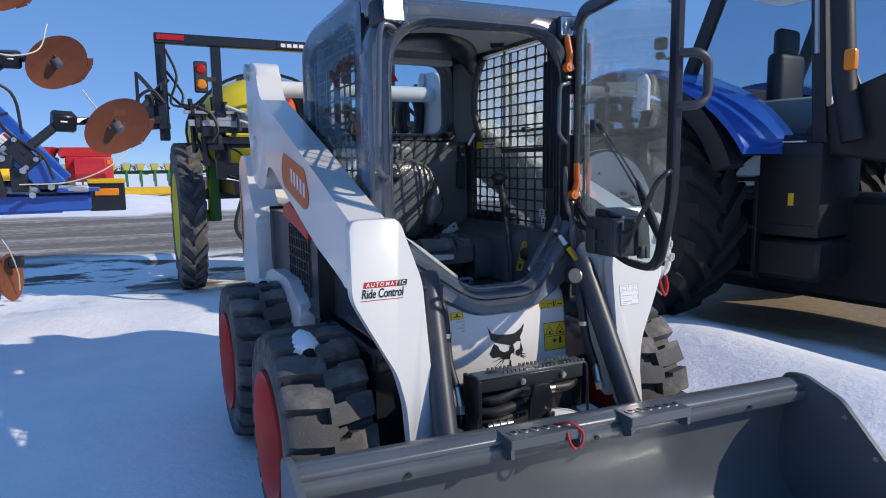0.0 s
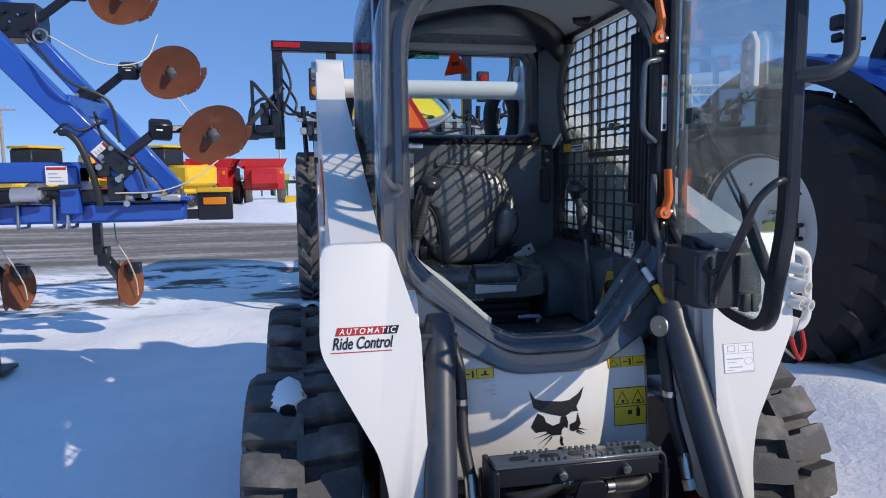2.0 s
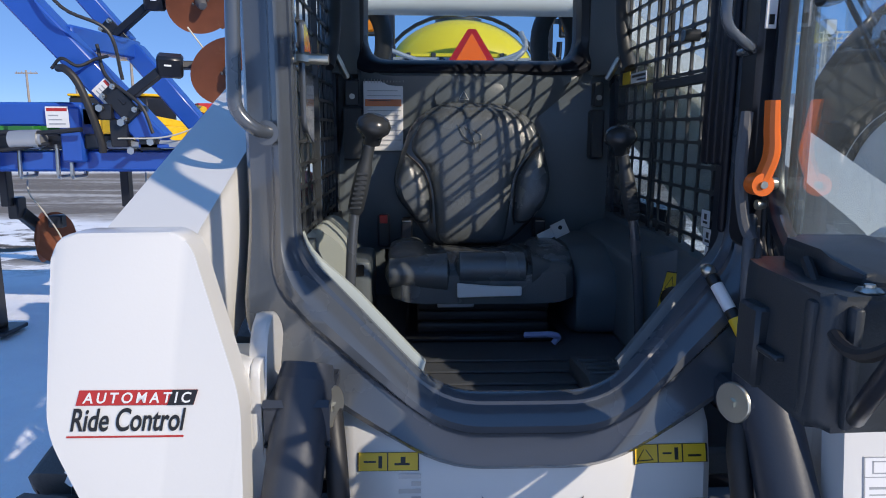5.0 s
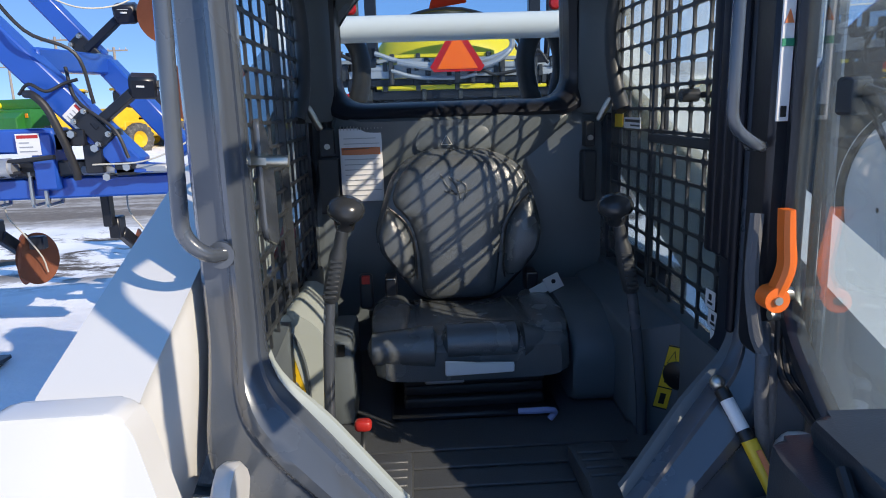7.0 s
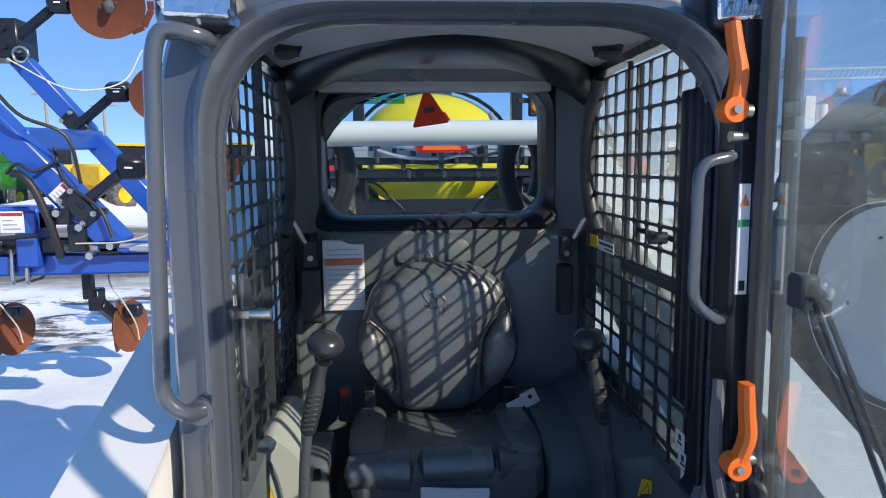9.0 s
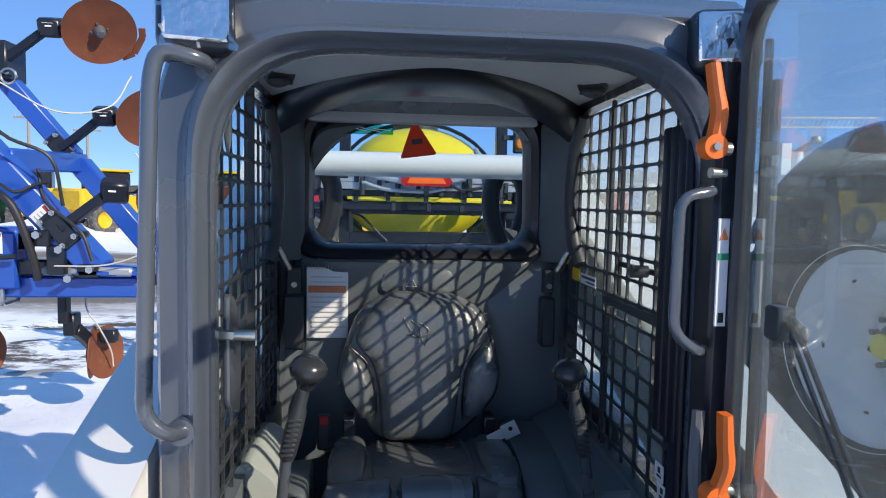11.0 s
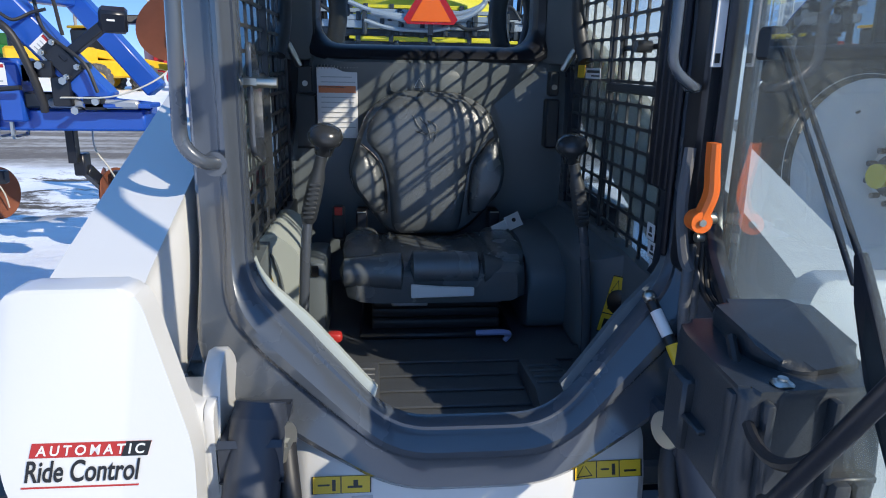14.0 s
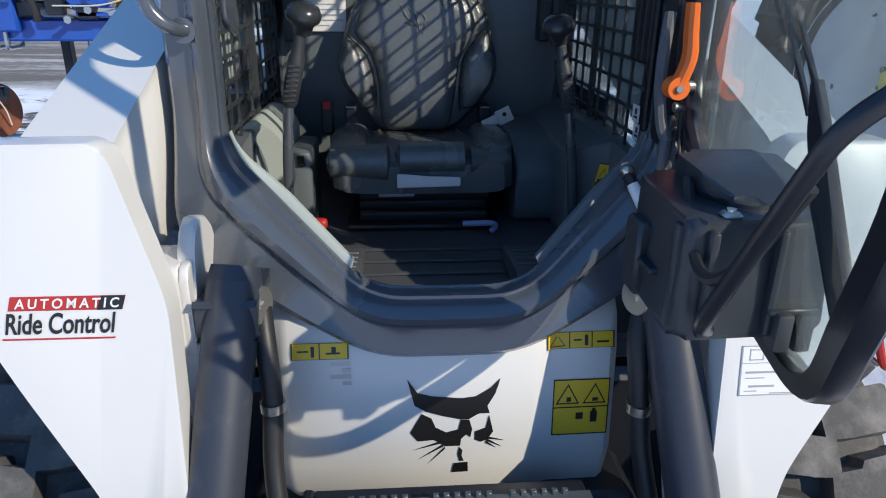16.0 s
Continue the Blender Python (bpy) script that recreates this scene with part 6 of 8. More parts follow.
plates = [o for o in loader.children_recursive if o.name.startswith("front_plate")]
left_plate = min(plates, key=lambda o: sum(v.co.x for v in o.data.vertices))
right_plate = max(plates, key=lambda o: sum(v.co.x for v in o.data.vertices))
LP = left_plate.parent
ORIGIN[LP.name] = ORIGIN[loader.name]
bm = bmesh.new()
flat(bm, on_plate, [(-0.603, 0.985), (-0.598, 1.004), (-0.449, 1.004), (-0.455, 0.985)])
part("red_band", bm, DECALRED, LP)
bm = bmesh.new()
flat(bm, lambda x, z, o: on_plate(x, z, o + 0.0006), [(-0.488, 0.985), (-0.481, 1.004), (-0.449, 1.004), (-0.455, 0.985)])
part("black_band", bm, DECALBLACK, LP)
letters("decal_letters", "AUTOMATIC", 0.0185, (-0.594, 0.9885), on_plate, DECALWHITE, LP, 0.22, 0.137, 0.0003, 0.0024, 1.45)
letters("decal_letters", "Ride Control", 0.040, (-0.610, 0.9535), on_plate, DECALBLACK, LP, 0.27, 0.146, 0.0006)
bm = bmesh.new()
flat(bm, on_plate, [(-0.615, 0.9445), (-0.615, 0.9465), (-0.468, 0.9465), (-0.468, 0.9445)])
part("red_line", bm, DECALRED, LP)

# instruction sticker on the other arm
RP = right_plate.parent
ORIGIN[RP.name] = ORIGIN[loader.name]
bm = bmesh.new()
flat(bm, on_plate, [(0.420, 0.830), (0.420, 0.908), (0.510, 0.908), (0.510, 0.830)])
part("instruction_sticker", bm, DECALWHITE, RP, "white instruction sticker with black pictograms")
bm = bmesh.new()
lift = lambda x, z, o: on_plate(x - 0.012, 0.908 - 0.81 * (0.908 - z), o + 0.0008)
for x0, z0, x1, z1 in ((0.432, 0.812, 0.522, 0.814), (0.432, 0.906, 0.522, 0.908), (0.432, 0.812, 0.434, 0.908), (0.520, 0.812, 0.522, 0.908), (0.432, 0.874, 0.522, 0.8755), (0.476, 0.874, 0.4775, 0.908),
                       (0.444, 0.880, 0.466, 0.882), (0.444, 0.899, 0.466, 0.901), (0.444, 0.880, 0.446, 0.901), (0.464, 0.880, 0.466, 0.901), (0.486, 0.882, 0.512, 0.884), (0.486, 0.898, 0.512, 0.900), (0.498, 0.882, 0.500, 0.900),
                       (0.440, 0.855, 0.490, 0.859), (0.440, 0.845, 0.470, 0.847), (0.446, 0.828, 0.486, 0.832), (0.440, 0.820, 0.460, 0.822), (0.480, 0.815, 0.518, 0.817)):
    flat(bm, lift, [(x0, z0), (x0, z1), (x1, z1), (x1, z0)], 0.0003)
for k in range(20):
    a, b = 2 * math.pi * k / 20, 2 * math.pi * (k + 1) / 20
    flat(bm, lift, [(0.505 + r * math.cos(q), 0.848 + r * math.sin(q)) for q, r in ((a, 0.011), (a, 0.0125), (b, 0.0125), (b, 0.011))], 0.0003)
part("sticker_mark", bm, GREYSTEEL, RP)


def on_panel(x, z, out=0.0):
    k = [(0.52, 0.060), (0.60, 0.038), (0.80, 0.058), (0.86, 0.076), (0.885, 0.10)]
    y = float(np.interp(z, [a for a, b in k], [b for a, b in k]))
    d = 0.0 if x < 0.15 else 0.014 + 0.002 * (x - 0.19) / 0.1 if x > 0.19 else 0.014 * (x - 0.15) / 0.04
    return Vector((x, y + d - out - 0.0006, z))


# black emblem of plain pieces
EM = []
cx, cz = 0.012, 0.684
EM.append([(-0.082, 0.082), (-0.0645, 0.0556), (-0.04, 0.0486), (0.0126, 0.0433), (0.0371, 0.0459), (0.0634, 0.0618), (0.08, 0.0794), (0.0721, 0.0512), (0.0581, 0.0266), (0.0625, 0.0125), (0.0432, 0.0125), (0.0257, 0.0019), (0.0126, 0.0019), (-0.0225, 0.0107), (-0.0505, 0.0195), (-0.0698, 0.0318)])
EM.append([(-0.0575, 0.0151), (-0.0777, -0.021), (-0.0645, -0.0386), (-0.0356, -0.0368), (-0.0155, -0.05), (0.0108, -0.05), (0.0126, -0.0368), (0.0213, -0.028), (0.0292, -0.0333), (0.0319, -0.0174), (0.0266, 0.001), (0.0117, 0.001), (0.0073, -0.0174), (-0.0137, -0.0227), (-0.033, -0.0122), (-0.04, 0.0054)])
EM.append([(0.0371, -0.0227), (0.0564, -0.0157), (0.0616, 0.009), (0.0695, -0.0236), (0.0599, -0.0386), (0.0476, -0.0438), (0.0371, -0.0386)])
EM.append([(0.0091, -0.0526), (0.0152, -0.0597), (0.0135, -0.0702), (0.0178, -0.0808), (0.01, -0.0808), (0.0064, -0.0667)])
EM.append([(0.0003, -0.0852), (0.0248, -0.0834), (0.0266, -0.1107), (-0.0032, -0.1116)])
for a, b in (((-0.0225, -0.0412), (-0.0733, -0.0562)), ((-0.019, -0.0474), (-0.0628, -0.0738)), ((-0.0163, -0.0526), (-0.047, -0.0843)), ((0.0581, -0.035), (0.0897, -0.0421)), ((0.0581, -0.0394), (0.0853, -0.0544)), ((0.0564, -0.0438), (0.0757, -0.0562))):
    EM.append([(a[0], a[1] + 0.002), (b[0], b[1]), (a[0], a[1] - 0.003)])
bm = bmesh.new()
for poly in EM:
    flat(bm, on_panel, [(cx + x, cz + z) for x, z in poly], 0.0005)
part("black_emblem", bm, DECALBLACK, panel, "plain black emblem")


def warning(name, x0, z0, x1, z1, boxes, tris=(), parent=panel, place=on_panel, plate=YELLOW):
    bm = bmesh.new()
    rows = []
    for k in range(11):
        x = x0 + (x1 - x0) * k / 10
        rows.append([bm.verts.new(place(x, z, o)) for z, o in ((z0, 0.0006), (z1, 0.0006), (z1, 0.0014), (z0, 0.0014))])
    for A, Bq in zip(rows, rows[1:]):
        for j in range(4):
            bm.faces.new((A[j], A[(j + 1) % 4], Bq[(j + 1) % 4], Bq[j]))
    bm.faces.new(rows[0]); bm.faces.new(rows[-1][::-1])
    part(name, bm, plate, parent)
    bm = bmesh.new()
    up = lambda x, z, o: place(x, z, o + 0.0008)
    w, h = x1 - x0, z1 - z0
    for a, b, c, d in boxes:
        n = max(1, round((c - a) * 10))
        for k in range(n):
            p, q = x0 + (a + (c - a) * k / n) * w, x0 + (a + (c - a) * (k + 1) / n) * w
            flat(bm, up, [(p, z0 + b * h), (p, z0 + d * h), (q, z0 + d * h), (q, z0 + b * h)], 0.0003)
    for a, b, c, d in tris:
        T = [(x0 + a * w, z0 + b * h), (x0 + (a + c) / 2 * w, z0 + d * h), (x0 + c * w, z0 + b * h)]
        m_ = ((T[0][0] + T[1][0] + T[2][0]) / 3, (T[0][1] + T[1][1] + T[2][1]) / 3)
        I = [((p[0] - m_[0]) * 0.82 + m_[0], (p[1] - m_[1]) * 0.82 + m_[1]) for p in T]
        for i in range(3):
            j = (i + 1) % 3
            flat(bm, up, [T[i], T[j], I[j], I[i]], 0.0003)
    part("decal_mark", bm, DECALBLACK, parent)


EDGE = [(0, 0, 1, 0.02), (0, 0.98, 1, 1), (0, 0, 0.02, 1), (0.98, 0, 1, 1)]
warning("warning_decal", 0.190, 0.638, 0.293, 0.748, EDGE + [(0, 0.49, 1, 0.51), (0.24, 0.60, 0.32, 0.68), (0.70, 0.60, 0.80, 0.66), (0.42, 0.28, 0.55, 0.40), (0.68, 0.22, 0.80, 0.42), (0.71, 0.42, 0.77, 0.47)], [(0.05, 0.56, 0.47, 0.92), (0.53, 0.56, 0.95, 0.92)])
warning("warning_decal", -0.264, 0.807, -0.168, 0.834, EDGE + [(0.48, 0, 0.50, 1), (0.10, 0.45, 0.30, 0.55), (0.34, 0.15, 0.40, 0.80), (0.60, 0.30, 0.85, 0.42), (0.70, 0.42, 0.78, 0.75)])
warning("warning_decal", 0.174, 0.807, 0.296, 0.835, EDGE + [(0.33, 0, 0.345, 1), (0.66, 0, 0.675, 1), (0.40, 0.45, 0.52, 0.55), (0.56, 0.15, 0.61, 0.80), (0.74, 0.30, 0.92, 0.42)], [(0.04, 0.15, 0.28, 0.85)])
bm = bmesh.new()
for k in range(4):
    flat(bm, on_panel, [(-0.20 + 0.02 * (k % 2), 0.795 - 0.012 * k), (-0.20 + 0.02 * (k % 2), 0.802 - 0.012 * k), (-0.165, 0.802 - 0.012 * k), (-0.165, 0.795 - 0.012 * k)], 0.0003)
part("grey_stencil", bm, GREYSTEEL, panel)

# cab stickers
def on_left_console(x, z, out=0.0):
    return Vector((x - 0.25 * (z - 0.97), 0.6145 - out, z))


def on_right_console(x, z, out=0.0):
    x += 0.16 * (z - 0.96)
    return Vector((x - 0.6 * out, 0.60 - (x - 0.325) * 0.895 - 0.75 * out, z))


warning("yellow_sticker", -0.428, 0.905, -0.396, 1.015, EDGE + [(0.3, 0.1, 0.7, 0.3), (0.3, 0.5, 0.7, 0.8)], parent=loader, place=on_left_console)
warning("yellow_sticker", 0.380, 0.872, 0.403, 1.020, EDGE + [(0, 0.33, 1, 0.35), (0, 0.66, 1, 0.68), (0.3, 0.08, 0.7, 0.25), (0.3, 0.42, 0.7, 0.58)], [(0.15, 0.72, 0.85, 0.93)], parent=loader, place=on_right_console)


def on_right_mesh(y, z, out=0.0):
    return Vector((0.414 - out, y, z))


for z in (1.066, 1.102, 1.138):
    warning("white_sticker", 0.368 + (z - 1.066) * 0.4, z, 0.408 + (z - 1.066) * 0.4, z + 0.034, [(0.25, 0.2, 0.75, 0.35), (0.35, 0.45, 0.65, 0.8)], parent=loader, place=on_right_mesh, plate=DECALWHITE)
warning("yellow_sticker", 0.965, 1.455, 1.035, 1.490, EDGE, parent=loader, place=on_right_mesh)
warning("white_sticker", 0.83, 1.455, 0.955, 1.482, [(0.05, 0.55, 0.95, 0.8), (0.05, 0.2, 0.6, 0.35)], parent=loader, place=on_right_mesh, plate=DECALWHITE)

# badge and stripes on the arm sides
def on_arm_side(y, z, out=0.0):
    return Vector((-0.605 - out, y, z))


bm = bmesh.new()
flat(bm, on_arm_side, [(p.x, p.y) for p in rounded([(1.04, 1.400, 0), (1.00, 1.435, 0), (0.62, 1.362, 0), (0.555, 1.250, 0), (0.575, 1.205, 0), (0.64, 1.195, 0), (1.00, 1.283, 0), (1.05, 1.330, 0)], 0.025, 4, True)], 0.004)
part("side_badge", bm, BADGE, LP, "orange side badge with pale marks")
bm = bmesh.new()
for k in range(5):
    y = 0.86 - 0.055 * k
    z = 1.335 - 0.014 * k
    flat(bm, lambda a, b, o: on_arm_side(a, b, o + 0.0045), [(y, z - 0.03), (y - 0.004, z + 0.030), (y - 0.032, z + 0.024), (y - 0.028, z - 0.036)], 0.0004)
part("badge_marks", bm, DECALWHITE, LP)
bm = bmesh.new()
flat(bm, lambda y, z, o: Vector((-0.612 - o, y, z)), [(2.30, 1.32), (2.33, 1.00), (2.31, 0.80), (2.27, 1.05)], 0.004)
part("red_decal", bm, BADGE, loader)
bm = bmesh.new()
prism(bm, [(1.36, 1.180), (1.24, 1.200), (0.87, 1.110), (0.88, 1.040), (1.37, 1.125)], "x", -0.545, -0.515, 0.006)
part("red_guard", bm, REDRIM, loader, "red guard strip below the arm")

# loose things in and on the loader
pad = thing("operator_handbook", "white handbook with orange band hanging in cab", "handbook", (-0.272, 1.14, 1.266))
bm = bmesh.new()
box(bm, (-0.335, 1.136, 1.266), (-0.217, 1.144, 1.471), 0.001)
part("page_block", bm, DECALWHITE, pad)
bm = bmesh.new()
box(bm, (-0.330, 1.1345, 1.398), (-0.222, 1.1365, 1.418))
part("orange_band", bm, DECALORANGE, pad)
bm = bmesh.new()
for k in range(12):
    if k == 3:
        continue
    w = (0.09, 0.10, 0.07, 0, 0.10, 0.095, 0.10, 0.08, 0.10, 0.09, 0.10, 0.06)[k]
    box(bm, (-0.323, 1.1345, 1.442 - 0.0145 * k), (-0.323 + w, 1.1365, 1.4445 - 0.0145 * k))
part("print_bar", bm, GREYSTEEL, pad)
bm = bmesh.new()
for k in range(13):
    tube(bm, [Vector((-0.33 + 0.0095 * k, 1.140 + 0.006 * math.cos(a), 1.471 + 0.006 * math.sin(a))) for a in np.linspace(0, 2 * math.pi, 9)[:-1]], 0.0012, 4, closed=True)
part("wire_binding", bm, STEEL, pad)
tag = thing("hanging_tag", "red triangular tag hanging in the rear window", "tag", (0.0, 1.205, 1.79))
bm = bmesh.new()
m = pose(-0.030, 1.190, 1.893, 0, -8, 0)
pts = rounded([(-0.010, -0.005, 0), (0.010, -0.005, 0), (0.055, -0.098, 0), (-0.055, -0.098, 0)], 0.008, 3, True)
prism(bm, [(p.x, p.y) for p in pts], "y", -0.002, 0.002)
bmesh.ops.transform(bm, matrix=m, verts=bm.verts)
part("tag_plate", bm, TAGRED, tag)
bm = bmesh.new()
box(bm, (-0.016, -0.0035, -0.062), (0.016, -0.0021, -0.046), 0, m)
part("tag_mark", bm, DECALBLACK, tag)
bm = bmesh.new()
box(bm, (-0.006, -0.006, -0.004), (0.006, 0.006, 0.022), 0.002, m)
part("tag_clip", bm, DECALBLACK, tag)
for wy, x0, sx in ((0.20, -0.73, 1.0), (1.44, -0.66, 1.1)):
    bm = bmesh.new()
    n = 20
    R = WHEEL_R
    cyy = WHEEL_Y[0] if wy < 1 else WHEEL_Y[1]
    rows = []
    for i in range(9):
        th = (i - 4) / 4 * 0.17 + (wy - cyy) / R
        w = 0.055 * sx * (1 - ((i - 4) / 4.4) ** 2) ** 0.5 * (0.8 + 0.4 * random.random())
        rows.append([bm.verts.new((x0 + (j / 4 - 1) * w, cyy + math.sin(th) * (R + h), R - 0.012 + math.cos(th) * (R + h))) for j, h in ((0, -0.02), (1, 0.004), (2, 0.008), (4, 0.013), (6, 0.009), (7, 0.005), (8, -0.02))])
    for A, Bq in zip(rows, rows[1:]):
        for j in range(6):
            bm.faces.new((A[j], A[j + 1], Bq[j + 1], Bq[j]))
    solo("snow_patch", bm, SNOWBIT, "patch of melting snow lying on a tyre", "snow", group="snow on the tyres")

# ---- trailed sprayer behind the loader ----
sprayer = thing("trailed_sprayer", "trailed field sprayer with yellow tank and black folded booms", "sprayer", (0.23, 5.6, 0))
SX = 0.23
bm = bmesh.new()
box(bm, (SX - 1.19, 4.74, 2.51), (SX + 1.19, 4.83, 2.605), 0.008)
rail = part("top_bar", bm, BLACK, sprayer, "black square-tube top bar")
for s in (-1, 1):
    bm = bmesh.new()
    box(bm, (SX + s * 1.17, 4.730, 2.54), (SX + s * 0.93, 4.739, 2.59), 0.002)
    part("red_reflector", bm, REDLENS, sprayer)
    for xo, z0 in ((1.14, 1.62), (0.65, 1.25)):
        bm = bmesh.new()
        box(bm, (SX + s * xo - 0.045, 4.75, z0), (SX + s * xo + 0.045, 4.84, 2.51), 0.006)
        part("upright", bm, BLACK, sprayer)
    bm = bmesh.new()
    box(bm, (SX + s * 0.80 - 0.06, 4.70, 2.07), (SX + s * 0.80 + 0.06, 4.76, 2.36), 0.012)
    box(bm, (SX + s * 0.80 - 0.02, 4.74, 2.18), (SX + s * 0.66, 4.77, 2.22))
    tail = part("tail_lamp", bm, PLASTIC, sprayer)
    for z, mm in ((2.285, REDLENS), (2.145, AMBERLENS)):
        bm = bmesh.new()
        lathe(bm, [(0.001, 0.02), (0.035, 0.016), (0.048, 0.0)], 20, Matrix.Translation((SX + s * 0.80, 4.70, z)) @ frame_of((0, -1, 0)))
        part("lamp_lens", bm, mm, tail)
# maker's plate as plain bars
bm = bmesh.new()
box(bm, (SX - 0.07, 4.733, 2.525), (SX + 0.42, 4.739, 2.59), 0.003)
plate = part("maker_plate", bm, DECALBLACK, sprayer)
bm = bmesh.new()
for k in range(7):
    box(bm, (SX - 0.03 + 0.06 * k, 4.730, 2.54), (SX + 0.015 + 0.06 * k, 4.7335, 2.575))
part("plate_bars", bm, DECALWHITE, sprayer)
# tank
bm = bmesh.new()
N = 40
prof = [(0.001, -0.95), (0.35, -0.93), (0.66, -0.80), (0.82, -0.55), (0.86, 0.0), (0.86, 0.9), (0.80, 1.3), (0.5, 1.5), (0.001, 1.52)]
lathe(bm, prof, N, Matrix.Translation((SX, 6.35, 1.80)) @ Matrix.Diagonal((0.90, 1.0, 0.70, 1)) @ Matrix.Rotation(radians(-90), 4, "X"))
tank = part("tank", bm, TANK, sprayer, "bright yellow plastic tank")
bm = bmesh.new()
cyl(bm, (SX, 6.3, 2.38), (SX, 6.3, 2.44), 0.24, 28)
part("tank_lid", bm, PLASTIC, sprayer)
for y in (5.75, 6.9):
    bm = bmesh.new()
    tube(bm, [Vector((SX + 0.785 * math.cos(a), y, 1.80 + 0.612 * math.sin(a))) for a in np.linspace(0, 2 * math.pi, 33)[:-1]], 0.018, 6, closed=True)
    part("tank_band", bm, BLACK, sprayer)
# frame and axle
bm = bmesh.new()
for s in (-1, 1):
    box(bm, (SX + s * 0.48 - 0.05, 4.8, 1.08), (SX + s * 0.48 + 0.05, 8.2, 1.22), 0.01)
box(bm, (SX - 0.66, 4.76, 1.28), (SX + 0.66, 4.84, 1.40), 0.01)
box(bm, (SX - 0.95, 5.92, 1.0), (SX + 0.95, 6.08, 1.12), 0.01)
part("chassis", bm, BLACK, sprayer)
for s in (-1, 1):
    bm = bmesh.new()
    box(bm, (SX + s * 0.60 - 0.06, 5.85, 0.75), (SX + s * 0.60 + 0.06, 6.1, 1.6), 0.015)
    cyl(bm, (SX + s * 0.58, 6.0, 0.81), (SX + s * 0.9, 6.0, 0.81), 0.07, 16)
    part("axle_leg", bm, GREEN, sprayer, "green painted axle leg")
    c = Vector((SX + s * 0.89, 6.0, 0.81))
    bm = bmesh.new()
    lathe(bm, [(0.0, 0.02), (0.18, 0.02), (0.40, 0.06), (0.47, 0.13), (0.49, 0.13), (0.49, -0.14), (0.0, -0.14)], 32, Matrix.Translation(c) @ Matrix.Rotation(radians(90 * s), 4, "Y"))
    w = part("wheel", bm, TANK, sprayer, "yellow steel wheel")
    bm = bmesh.new()
    tyre_mesh(bm, 0.83, 0.48, 0.27, 22, 0.042, 0.20, 0.085, c, reach=0.8)
    part("tyre", bm, RUBBER, w, "tall narrow ribbed tyre, muddy")
# folded booms: stacked bars, hinges, hoses
BOOM = ((-0.98, 0.55, 1.865, 4.58, 0.016, GREYSTEEL), (-0.70, 0.92, 1.832, 4.55, 0.022, GREYSTEEL), (-0.95, 0.80, 1.775, 4.56, 0.030, GREYSTEEL), (-0.40, 0.95, 1.800, 4.62, 0.014, BLACK), (-0.88, 0.90, 1.715, 4.58, 0.026, BLACK), (-0.62, 0.70, 1.668, 4.55, 0.012, TANK), (-0.80, 0.84, 1.622, 4.60, 0.034, BLACK), (-0.55, 0.30, 1.905, 4.63, 0.014, TANK), (-0.90, 0.90, 1.575, 4.64, 0.018, BLACK))
rng = random.Random(23)
for x0, x1, z, y, r, mm in BOOM:
    bm = bmesh.new()
    obox(bm, (SX + x0, y, z + rng.uniform(-0.012, 0.012)), (SX + x1, y + rng.uniform(-0.02, 0.02), z + rng.uniform(-0.012, 0.012)), r * 2, r * 2, 0.004)
    tubing = part("boom_tube", bm, mm, sprayer)
    for k in range(5):
        x = SX + x0 + (x1 - x0) * (k + rng.uniform(0.2, 0.8)) / 5
        bm = bmesh.new()
        box(bm, (x - 0.018, y - r - 0.012, z - r - 0.012), (x + 0.018, y + r + 0.006, z + r + 0.012), 0.004)
        part("boom_clamp", bm, PLASTIC, tubing)
for pts, r in (([(-0.62, 1.93), (-0.40, 1.86), (-0.05, 1.83), (0.22, 1.86), (0.40, 1.93), (0.42, 2.02)], 0.018), ([(-0.50, 1.80), (-0.30, 1.745), (0.0, 1.735), (0.15, 1.76)], 0.016), ([(0.05, 1.74), (0.20, 1.78), (0.30, 1.75), (0.55, 1.79)], 0.013), ([(0.44, 1.98), (0.50, 1.90), (0.62, 1.92), (0.70, 1.82)], 0.012), ([(-0.86, 1.92), (-0.74, 1.84), (-0.70, 1.70), (-0.76, 1.60)], 0.014)):
    bm = bmesh.new()
    tube(bm, curve_pts([(SX + x, 4.49 - 0.01 * k % 2, z) for k, (x, z) in enumerate(pts)], 6), r, 8)
    part("boom_hose", bm, HOSE if r < 0.016 else GREYSTEEL, sprayer)
for s in (-1, 1):
    for x, z0, z1, w in ((0.60, 1.40, 1.98, 0.045), (0.70, 1.45, 2.02, 0.030), (0.80, 1.38, 1.95, 0.055), (0.90, 1.50, 2.00, 0.030)):
        bm = bmesh.new()
        obox(bm, (SX + s * x, 4.62, z0), (SX + s * (x + 0.02), 4.60, z1), w, 0.04, 0.004)
        part("boom_rest", bm, BLACK, sprayer)
    for x, z, w, h in ((0.66, 1.86, 0.10, 0.07), (0.78, 1.70, 0.12, 0.10), (0.72, 1.55, 0.14, 0.06), (0.86, 1.80, 0.07, 0.12)):
        bm = bmesh.new()
        box(bm, (SX + s * x - w / 2, 4.52, z - h / 2), (SX + s * x + w / 2, 4.60, z + h / 2), 0.01)
        part("boom_bracket", bm, BLACK, sprayer)
